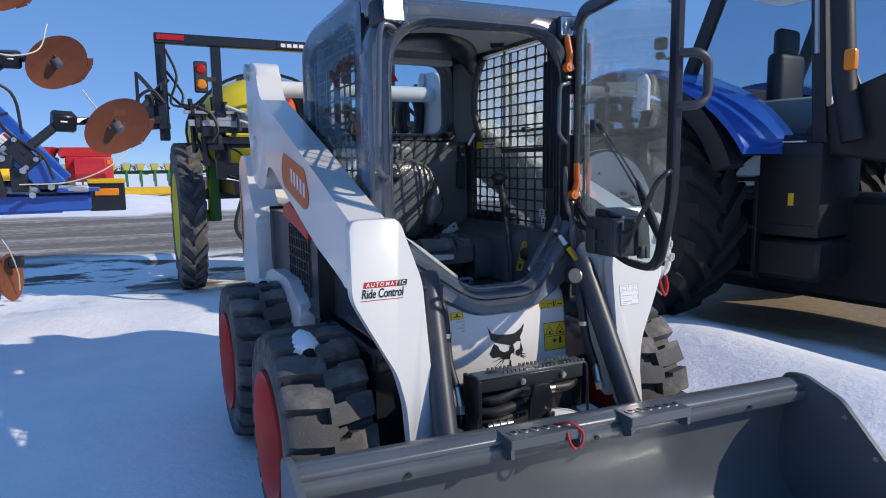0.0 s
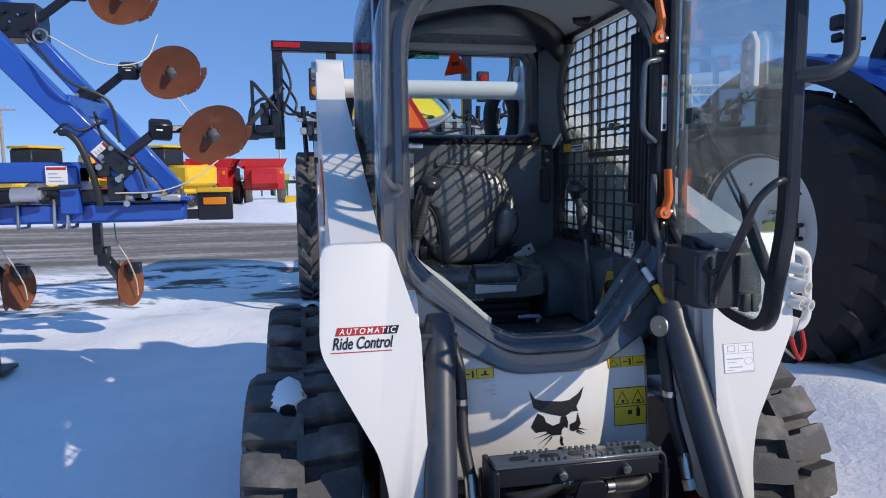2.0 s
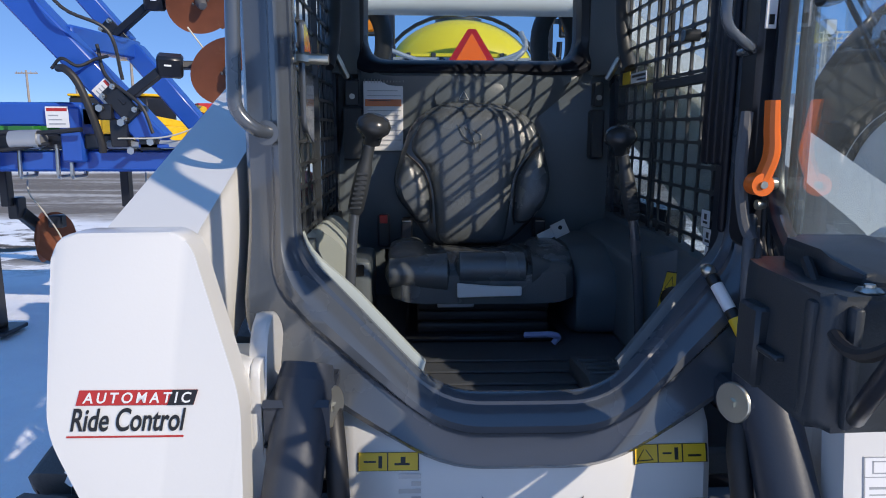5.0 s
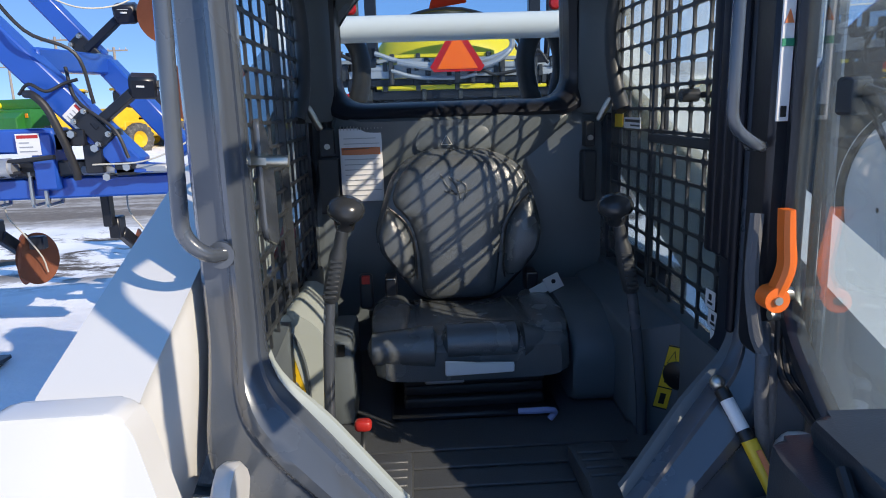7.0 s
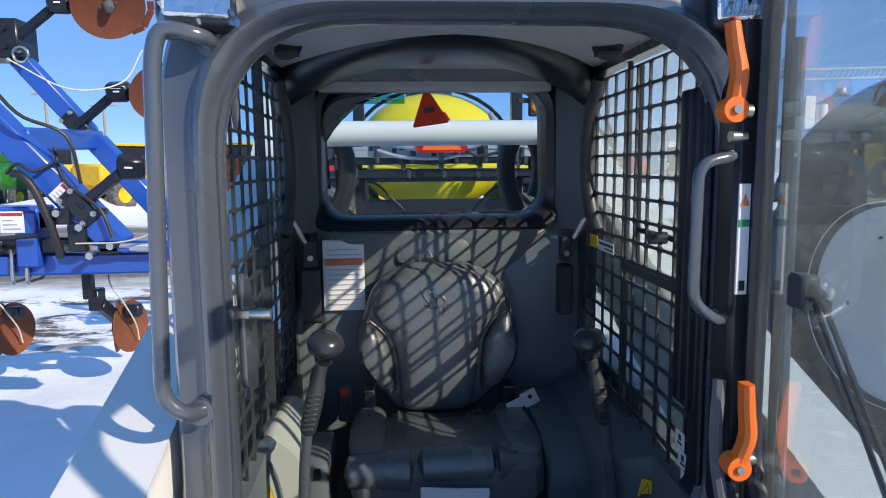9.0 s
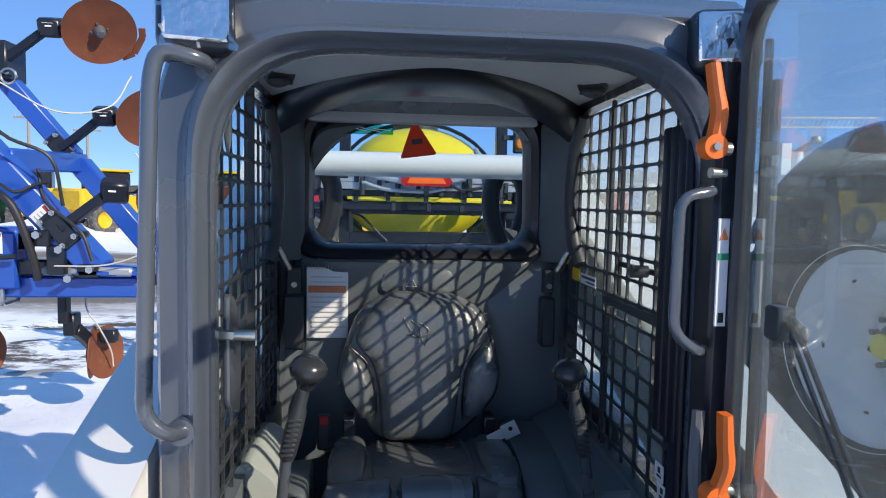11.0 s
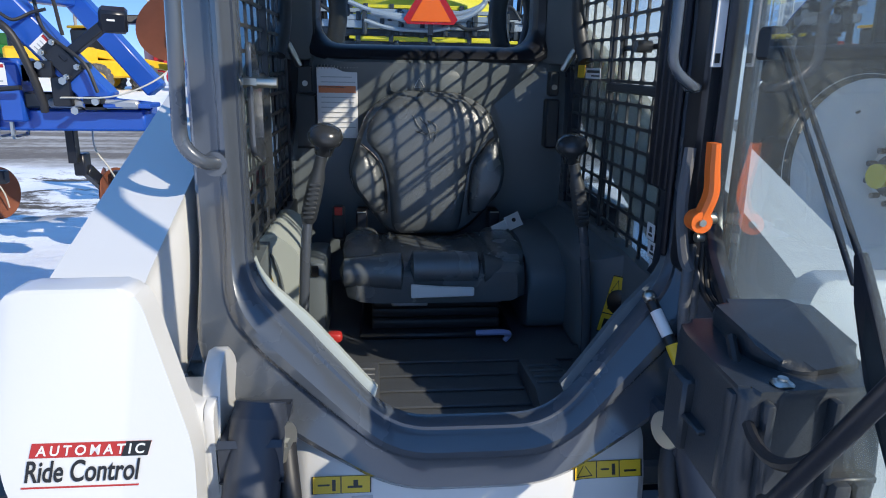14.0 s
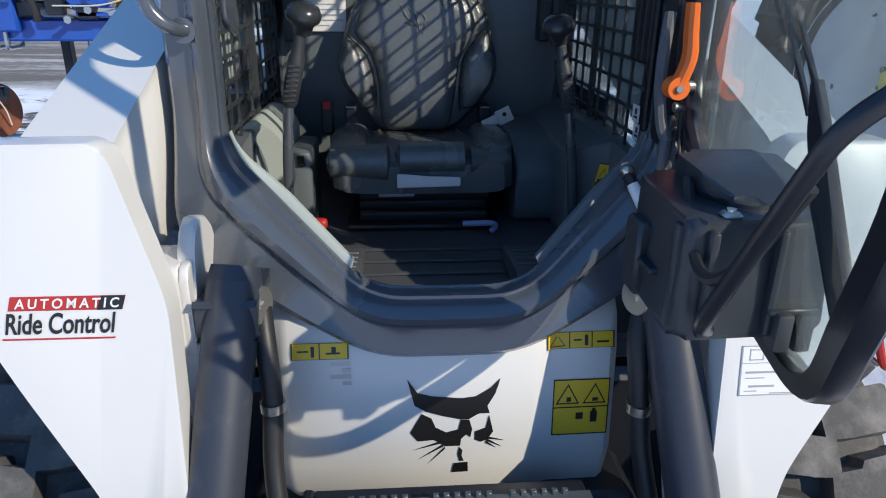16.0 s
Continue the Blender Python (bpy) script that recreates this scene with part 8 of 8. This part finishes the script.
    part("front_rim", bm, RIMWHITE, ft)
# belly, hood, tank, steps
bm = bmesh.new()
# belly box made low and wide so that it shades the soil underneath
box(bm, (3.5, -0.2, 0.30), (4.55, 2.5, 1.10), 0.05)
box(bm, (3.85, -1.40, 0.6), (4.5, -0.2, 1.0), 0.05)
box(bm, (3.0, 2.05, 0.86), (4.9, 2.45, 1.12), 0.05)
box(bm, (3.8, -1.45, 0.58), (4.7, -1.25, 0.76), 0.03)
part("driveline", bm, TRBLACK, tractor)
bm = bmesh.new()
pts = rounded([(0.62, 1.15, 0), (0.62, 1.80, 0), (0.20, 1.72, 0), (-0.95, 1.46, 0), (-1.40, 1.30, 0), (-1.45, 0.95, 0), (-1.3, 0.9, 0)], 0.10, 5, True)
prism(bm, [(p.x, p.y) for p in pts], "x", 3.85, 4.55, 0.06, 3)
part("hood", bm, TRBLUE, tractor, "glossy blue engine hood")
bm = bmesh.new()
box(bm, (3.845, -0.45, 1.0), (4.555, 0.45, 1.35), 0.02)
part("hood_grille", bm, TRBLACK, tractor)
bm = bmesh.new()
box(bm, (3.03, 0.80, 0.82), (3.60, 1.27, 1.50), 0.03, None, 2)
tank2 = part("fuel_tank", bm, TRBLACK, tractor, "black plastic fuel tank")
bm = bmesh.new()
box(bm, (3.024, 0.83, 1.40), (3.032, 1.24, 1.415), 0.002)
box(bm, (3.024, 0.83, 0.90), (3.032, 1.24, 0.912), 0.002)
part("tank_seam", bm, TRBLACK, tank2)
bm = bmesh.new()
box(bm, (3.022, 0.985, 1.05), (3.029, 1.025, 1.14), 0.001)
part("tank_sticker", bm, YELLOW, tank2)
bm = bmesh.new()
box(bm, (3.05, 0.80, 0.50), (3.6, 1.27, 0.80), 0.03)
part("battery_box", bm, TRBLACK, tractor)
bm = bmesh.new()
for z in (0.50, 0.86, 1.22):
    box(bm, (3.0, 1.27, z), (3.30, 1.62, z + 0.03), 0.004)
for y in (1.26, 1.60):
    box(bm, (3.02, y, 0.48), (3.10, y + 0.03, 1.26), 0.004)
part("cab_steps", bm, TRBLACK, tractor, "black cab access steps")
for q in ((3.02, 1.30, 1.252), (3.04, 0.95, 1.502)):
    bm = bmesh.new()
    box(bm, q, Vector(q) + Vector((0.16, 0.25, 0.012)), 0.006)
    part("snow_dusting", bm, SNOWBIT, tractor)
# cab
bm = bmesh.new()
for x in (3.13, 4.73):
    obox(bm, (x, 2.02, 1.98), (x + (0.05 if x < 4 else -0.05), 1.66, 2.90), 0.07, 0.11, 0.01, (0, 1, 0))
    obox(bm, (x, 0.86, 1.45), (x + (0.05 if x < 4 else -0.05), 0.98, 2.90), 0.09, 0.10, 0.01, (0, 1, 0))
box(bm, (3.10, 0.80, 1.42), (4.76, 2.10, 1.56), 0.02)
box(bm, (3.12, 1.95, 1.50), (4.74, 2.12, 2.02), 0.02)
part("cab_frame", bm, TRBLACK, tractor, "black cab frame")
bm = bmesh.new()
pts = rounded([(0.72, 2.88, 0), (2.20, 2.86, 0), (2.22, 2.98, 0), (1.9, 3.08, 0), (1.0, 3.10, 0), (0.72, 3.0, 0)], 0.05, 4, True)
prism(bm, [(p.x, p.y) for p in pts], "x", 3.10, 4.76, 0.05, 3)
part("cab_roof", bm, TRBLUE, tractor)
for x in (3.14, 4.72):
    bm = bmesh.new()
    prism(bm, [(0.92, 1.56), (2.0, 1.56), (2.0, 2.0), (1.68, 2.88), (1.02, 2.88)], "x", x - 0.003, x + 0.003)
    p_ = part("cab_glass", bm, TRGLASS, tractor)
    p_.visible_shadow = False
bm = bmesh.new()
box(bm, (3.75, 1.55, 1.62), (4.15, 1.70, 2.28), 0.06, None, 3)
box(bm, (3.72, 1.20, 1.62), (4.18, 1.62, 1.80), 0.06, None, 3)
box(bm, (3.80, 1.58, 2.25), (4.10, 1.68, 2.48), 0.05, None, 3)
part("tractor_seat", bm, TRBLACK, tractor, "black tractor seat")
bm = bmesh.new()
box(bm, (3.45, 1.0, 1.56), (3.72, 1.75, 1.86), 0.06, None, 2)
part("cab_console", bm, CONSOLE, tractor)
bm = bmesh.new()
cyl(bm, (3.95, 0.98, 1.56), (3.95, 1.10, 1.98), 0.035, 10)
tube(bm, [Vector((3.95 + 0.19 * math.cos(a), 1.12 + 0.06 * math.sin(a), 2.0 + 0.17 * math.sin(a))) for a in np.linspace(0, 2 * math.pi, 25)[:-1]], 0.016, 8, closed=True)
box(bm, (3.28, 0.98, 2.25), (3.45, 1.02, 2.50), 0.01)
part("steering_column", bm, TRBLACK, tractor)
bm = bmesh.new()
tube(bm, [(3.06, 0.62, 1.50), (3.06, 0.70, 1.85), (3.08, 0.80, 2.95)], 0.075, 16, 0.1)
part("exhaust_stack", bm, TRBLACK, tractor, "black exhaust stack by the cab post")
bm = bmesh.new()
tube(bm, [(2.99, 0.86, 2.10), (2.98, 0.88, 2.55), (3.0, 0.9, 2.75)], 0.016, 8)
part("grab_rail", bm, GREYSTEEL, tractor)
bm = bmesh.new()
pts = rounded([(0.40, 1.35, 0), (1.05, 1.45, 0), (0.95, 1.62, 0), (0.72, 1.84, 0), (0.45, 1.95, 0)], 0.04, 3, True)
prism(bm, [(p.x, p.y) for p in pts], "x", 3.12, 3.50, 0.02)
part("cab_shoulder", bm, TRBLACK, tractor)
bm = bmesh.new()
box(bm, (2.97, 0.60, 1.96), (3.03, 0.68, 2.10), 0.02, None, 2)
part("turn_lamp", bm, AMBERLENS, tractor, "amber turn lamp")
bm = bmesh.new()
tube(bm, [(3.02, 0.66, 2.0), (3.10, 0.72, 2.0)], 0.012, 8)
part("lamp_arm", bm, TRBLACK, tractor)
bm = bmesh.new()
tube(bm, [(3.10, 2.05, 2.24), (3.05, 2.16, 2.24), (3.04, 2.20, 2.30)], 0.012, 8)
box(bm, (3.0, 2.16, 2.32), (3.08, 2.26, 2.42), 0.015)
box(bm, (3.01, 2.18, 2.24), (3.07, 2.25, 2.30), 0.012)
part("rear_work_lamp", bm, TRBLACK, tractor)
bm = bmesh.new()
tube(bm, [(3.15, 1.75, 2.78), (3.0, 2.0, 2.74), (3.0, 2.1, 2.74), (3.0, 2.1, 2.68)], 0.013, 8)
part("lamp_bracket", bm, TRBLACK, tractor)

swing = Matrix.Rotation(radians(8), 4, "Z")
tractor.rotation_euler.z = radians(8)
tractor.location = Vector((2.24, 2.33, 0)) + swing @ Vector((3.95 - WX, 1.2 - WY, 0))

# ---- warning lamp on the end of the toolbar ----
bm = bmesh.new()
box(bm, (-1.555, 4.05, 1.02), (-1.285, 4.12, 1.27), 0.008)
wl = part("warning_lamp", bm, BLACK, tool, "black lamp box with amber lens")
bm = bmesh.new()
box(bm, (-1.51, 4.035, 1.145), (-1.33, 4.052, 1.205), 0.006)
part("amber_lens", bm, AMBERLENS, wl)
bm = bmesh.new()
box(bm, (-1.56, 4.03, 1.245), (-1.28, 4.13, 1.285), 0.006)
part("yellow_cap", bm, YELMACHINE, wl)
bm = bmesh.new()
box(bm, (-1.80, 4.06, 1.03), (-1.54, 4.12, 1.11), 0.006)
part("lamp_mount", bm, BLACK, wl)

# ---- machinery across the lane ----
def wheel_at(parent, c, r, w, rim):
    bm = bmesh.new()
    tyre_mesh(bm, r, r * 0.55, w, 16, r * 0.06, 0.3, 0.11, c, n=28)
    t = part("wheel", bm, RUBBER, parent)
    bm = bmesh.new()
    for s in (-1, 1):
        lathe(bm, [(0.001, 0.02), (r * 0.3, 0.02), (r * 0.56, w * 0.4)], 20, Matrix.Translation(c) @ Matrix.Rotation(radians(90 * s), 4, "Y"))
    part("rim", bm, rim, t)


def combine(at, body, trim, label, category="combine", turn=0, k=1.0):
    """A combine harvester seen from behind, about 3.4 m tall."""
    t = thing("combine_harvester", label, category, (0, 0, 0), group="machinery across the lane")
    bm = bmesh.new()
    box(bm, (-1.35, -2.0, 1.0), (1.35, 2.2, 2.6), 0.12, None, 2)
    prism(bm, [(-1.9, 1.1), (-2.6, 1.5), (-2.6, 2.1), (-1.9, 2.5)], "x", -0.9, 0.9, 0.05)
    part("body", bm, body, t)
    bm = bmesh.new()
    prism(bm, [(-1.3, 2.6), (1.3, 2.6), (1.6, 3.2), (-1.6, 3.2)], "y", -1.2, 1.2, 0.03)
    part("grain_tank", bm, body, t)
    bm = bmesh.new()
    box(bm, (-0.9, 2.0, 1.7), (0.9, 3.3, 3.2), 0.1)
    part("cab", bm, BLACK, t)
    bm = bmesh.new()
    tube(bm, [(-1.45, 1.0, 2.7), (-1.55, 0.5, 2.95), (-1.5, -3.2, 2.75)], 0.2, 10, 0.3)
    part("unloading_auger", bm, trim, t)
    for x in (-1.2, 1.2):
        wheel_at(t, Vector((x, 1.6, 0.85)), 0.85, 0.6, trim)
        wheel_at(t, Vector((x * 0.9, -1.7, 0.6)), 0.6, 0.45, trim)
    for x in (-1.1, 1.1):
        bm = bmesh.new()
        box(bm, (x - 0.1, -2.04, 2.1), (x + 0.1, -2.0, 2.35), 0.01)
        part("tail_lamp", bm, REDLENS if x < 0 else AMBERLENS, t)
    bm = bmesh.new()
    for j in range(4):
        box(bm, (-0.8, -2.05, 1.25 + 0.2 * j), (0.8, -2.0, 1.33 + 0.2 * j), 0.01)
    part("rear_louvre", bm, BLACK, t)
    t.matrix_world = pose(*at, 0, 0, turn) @ Matrix.Diagonal((k, k, k, 1))
    return t


def planter(at, w, body, hopper, label, turn=0, rows=8):
    t = thing("row_planter", label, "planter", (0, 0, 0), group="machinery across the lane")
    bm = bmesh.new()
    box(bm, (-w / 2, -0.1, 0.75), (w / 2, 0.1, 0.95), 0.02)
    box(bm, (-0.1, -0.1, 0.7), (0.1, 3.0, 0.9), 0.02)
    part("toolbar", bm, body, t)
    for j in range(rows):
        x = -w / 2 + (j + 0.5) * w / rows
        bm = bmesh.new()
        prism(bm, [(x - 0.22, 1.35), (x + 0.22, 1.35), (x + 0.14, 0.95), (x - 0.14, 0.95)], "y", -0.65, -0.2, 0.02)
        part("seed_hopper", bm, hopper, t)
        bm = bmesh.new()
        box(bm, (x - 0.06, -0.8, 0.3), (x + 0.06, -0.1, 0.95), 0.01)
        cyl(bm, (x - 0.05, -0.75, 0.28), (x + 0.05, -0.75, 0.28), 0.27, 16)
        part("row_unit", bm, body, t)
    for x in (-w * 0.3, w * 0.3):
        wheel_at(t, Vector((x, 0.4, 0.45)), 0.45, 0.3, hopper)
    t.matrix_world = pose(*at, 0, 0, turn)
    return t


def telehandler(at, label, turn=0):
    t = thing("yellow_loader", label, "loader", (0, 0, 0), group="machinery across the lane")
    bm = bmesh.new()
    box(bm, (-0.9, -1.6, 0.7), (0.9, 1.4, 1.35), 0.08)
    box(bm, (-0.85, -1.9, 1.0), (0.85, -0.8, 1.8), 0.1)
    part("body", bm, YELMACHINE, t)
    bm = bmesh.new()
    box(bm, (-0.8, -0.7, 1.35), (0.3, 0.8, 2.5), 0.08)
    part("cab", bm, BLACK, t)
    bm = bmesh.new()
    box(bm, (-0.85, -0.75, 2.5), (0.35, 0.85, 2.6), 0.03)
    part("cab_roof", bm, YELMACHINE, t)
    bm = bmesh.new()
    obox(bm, (0.65, -1.5, 1.7), (0.65, 2.6, 1.1), 0.3, 0.3, 0.03)
    part("boom", bm, YELMACHINE, t)
    for x in (-0.95, 0.95):
        for y in (-1.1, 1.1):
            wheel_at(t, Vector((x, y, 0.62)), 0.62, 0.42, YELMACHINE)
    t.matrix_world = pose(*at, 0, 0, turn)
    return t


combine((-2.75, 31.0, 0.1), REDMACHINE, REDMACHINE, "red combine harvester parked across the lane", turn=4, k=0.66)
combine((-4.95, 30.5, 0.1), REDMACHINE, REDMACHINE, "red combine harvester parked across the lane", turn=-6, k=0.66)
combine((-10.2, 33.5, 0.1), REDMACHINE, YELMACHINE, "red combine harvester with yellow auger", turn=25, k=0.75)
combine((-21.5, 34.0, 0.1), REDMACHINE, REDMACHINE, "red combine harvester parked across the lane", turn=10, k=0.75)
combine((-16.6, 30.0, 0.1), GREEN, TANK, "green combine harvester with yellow wheels", turn=-15, k=0.72)
combine((-19.4, 31.0, 0.1), GREEN, TANK, "green combine harvester with yellow wheels", turn=18, k=0.68)
combine((25.5, 55.0, 0.0), GREEN, TANK, "green combine harvester with yellow wheels", turn=12, k=0.95)
combine((20.5, 57.0, 0.0), REDMACHINE, REDMACHINE, "red combine harvester parked across the lane", turn=-12, k=0.8)
telehandler((-6.3, 27.0, 0.05), "yellow telescopic loader parked across the lane", 55)
telehandler((-13.6, 27.5, 0.05), "yellow telescopic loader parked across the lane", 20)
telehandler((-10.9, 27.0, 0.05), "yellow telescopic loader parked across the lane", -30)
planter((-0.2, 41.0, 0.2), 9.0, GREEN, OLIVE, "green row planter with pale yellow hoppers", 4, 12)
planter((-9.0, 40.0, 0.2), 7.0, REDMACHINE, BLACK, "red row planter with black hoppers", -8, 10)
planter((-25.0, 40.0, 0.2), 9.0, GREEN, OLIVE, "green row planter with pale yellow hoppers", 10, 12)
bm = bmesh.new()
prism(bm, [(-1.6, 24.4), (1.9, 24.0), (1.9, 24.8), (-1.6, 25.2)], "z", 0.35, 0.62, 0.05)
solo("yellow_header", bm, YELMACHINE, "yellow harvesting header lying on the snow", "header")

# ---- utility poles ----
def pole(x, y, h, arms):
    t = thing("utility_pole", "weathered wooden utility pole with crossarm", "utility pole", (x, y, 0), group="utility poles")
    bm = bmesh.new()
    cyl(bm, (x, y, -0.2), (x, y, h), 0.17, 10, 0.11)
    part("shaft", bm, POLEWOOD, t)
    for j in range(arms):
        z = h - 0.3 - 0.9 * j
        bm = bmesh.new()
        box(bm, (x - 1.2, y - 0.07, z - 0.07), (x + 1.2, y + 0.07, z + 0.07), 0.01)
        part("crossarm", bm, POLEWOOD, t)
        for dx in (-1.05, -0.5, 0.5, 1.05):
            bm = bmesh.new()
            cyl(bm, (x + dx, y, z + 0.07), (x + dx, y, z + 0.27), 0.05, 8, 0.03)
            part("insulator", bm, GREYSTEEL, t)
    return t


pole(-30.3, 60, 8.4, 1)
pole(-26.3, 62, 7.6, 1)
pole(-43.0, 75, 7.4, 1)
pole(-49.0, 75, 9.0, 0)
bm = bmesh.new()
cyl(bm, (-3.6, 70, 0), (-3.6, 70, 5.2), 0.12, 8)
box(bm, (-3.9, 69.8, 5.1), (-3.1, 70.2, 5.3), 0.02)
solo("yard_lamp", bm, GREYSTEEL, "grey yard lamp on a steel pole", "lamp")

# ---- grain elevator and sheds ----
elev = thing("grain_elevator", "galvanised grain elevator with round bin and conveyor bridge", "grain elevator", (78, 120, 0))
bm = bmesh.new()
for dx in (-1.2, 1.2):
    for dy in (-1.2, 1.2):
        box(bm, (72 + dx - 0.12, 120 + dy - 0.12, 0), (72 + dx + 0.12, 120 + dy + 0.12, 18.5))
for z in range(2, 19, 2):
    for a, b in (((-1.2, -1.2), (1.2, -1.2)), ((-1.2, 1.2), (1.2, 1.2)), ((-1.2, -1.2), (-1.2, 1.2)), ((1.2, -1.2), (1.2, 1.2))):
        obox(bm, (72 + a[0], 120 + a[1], z), (72 + b[0], 120 + b[1], z - 2), 0.1, 0.1)
        obox(bm, (72 + a[0], 120 + a[1], z), (72 + b[0], 120 + b[1], z), 0.1, 0.1)
part("leg_tower", bm, GREYSTEEL, elev)
bm = bmesh.new()
box(bm, (71.1, 119, 17.8), (73.4, 121, 20.6), 0.3)
cyl(bm, (71.6, 119.6, 0), (71.6, 119.6, 19), 0.45, 10)
cyl(bm, (72.8, 119.6, 0), (72.8, 119.6, 19), 0.45, 10)
box(bm, (69.5, 119, 17.2), (74.5, 121, 17.4))
part("bucket_leg", bm, GREYSTEEL, elev)
bm = bmesh.new()
for z in (16.6, 18.4):
    for y in (119.4, 120.6):
        obox(bm, (62, y, z - 0.3), (95, y, z + 0.6), 0.15, 0.15)
for k in range(33):
    x = 62 + k
    zz = 16.4 + 0.9 * k / 33
    obox(bm, (x, 119.4, zz - 0.1), (x + 1, 119.4, zz + 1.8), 0.09, 0.09)
part("conveyor_bridge", bm, GREYSTEEL, elev)
bm = bmesh.new()
lathe(bm, [(12.0, 0), (12.0, 8.0)], 48, Matrix.Translation((88, 128, 0)))
part("bin_wall", bm, GREYSTEEL, elev)
bm = bmesh.new()
lathe(bm, [(12.3, 7.9), (12.3, 8.1), (1.0, 15.0), (0.9, 16.0), (0.01, 16.0)], 48, Matrix.Translation((88, 128, 0)))
part("bin_roof", bm, GREYSTEEL, elev)
for k in range(48):
    a = 2 * math.pi * k / 48
    bm = bmesh.new()
    obox(bm, (88 + 12.3 * math.cos(a), 128 + 12.3 * math.sin(a), 8.15), (88 + 1.0 * math.cos(a), 128 + 1.0 * math.sin(a), 15.05), 0.22, 0.14)
    part("roof_rib", bm, GREYSTEEL, elev)
bm = bmesh.new()
box(bm, (74.5, 118, 0), (76.5, 122, 13.5), 0.1)
cyl(bm, (78.3, 119, 0), (78.3, 119, 12.0), 1.0, 16)
part("hopper_bins", bm, WALLWHITE, elev)


def shed(name, x0, x1, y0, y1, h, label, doors):
    t = thing(name, label, "building", ((x0 + x1) / 2, (y0 + y1) / 2, 0))
    bm = bmesh.new()
    box(bm, (x0, y0, 0), (x1, y1, h))
    part("wall", bm, WALLWHITE, t)
    for k in range(int((x1 - x0) / 1.0)):
        bm = bmesh.new()
        box(bm, (x0 + k, y0 - 0.05, 0.1), (x0 + k + 0.12, y0 - 0.005, h - 0.1))
        part("siding_rib", bm, WALLWHITE, t)
    bm = bmesh.new()
    ym = (y0 + y1) / 2
    prism(bm, [(y0 - 0.4, h), (y1 + 0.4, h), (ym, h + (y1 - y0) * 0.12)], "x", x0 - 0.4, x1 + 0.4)
    part("roof", bm, GREYSTEEL, t)
    for a, b in doors:
        bm = bmesh.new()
        box(bm, (a, y0 - 0.12, 0), (b, y0 - 0.06, h * 0.75))
        part("door", bm, GREYSTEEL, t)


shed("machine_shed", 40, 66, 96, 112, 5.0, "long pale steel machine shed", ((44, 49), (55, 60)))
shed("machine_shed", 66.5, 84, 92, 106, 6.2, "white steel shed with ribbed siding", ((70, 74),))
shed("machine_shed", 14, 30, 100, 114, 4.0, "long pale steel machine shed", ((18, 22),))

# ---- far trees ----
bm = bmesh.new()
rng = random.Random(4)
for k in range(420):
    x, y = rng.uniform(-170, 60), rng.uniform(170, 190)
    h = rng.uniform(1.2, 2.6)
    cyl(bm, (x, y, -0.2), (x, y, h * 0.7), 0.12, 4, 0.05)
    for j in range(7):
        a = rng.uniform(0, 6.28)
        r = rng.uniform(0.5, 1.7)
        z0, z1 = h * rng.uniform(0.25, 0.6), h * rng.uniform(0.6, 1.0)
        cyl(bm, (x, y, z0), (x + r * math.cos(a), y + r * math.sin(a), z1), 0.09, 3, 0.03)
solo("far_woods", bm, BARK, "bare grey winter trees along the horizon", "trees", kind="stuff", at=(0, 180, 0))
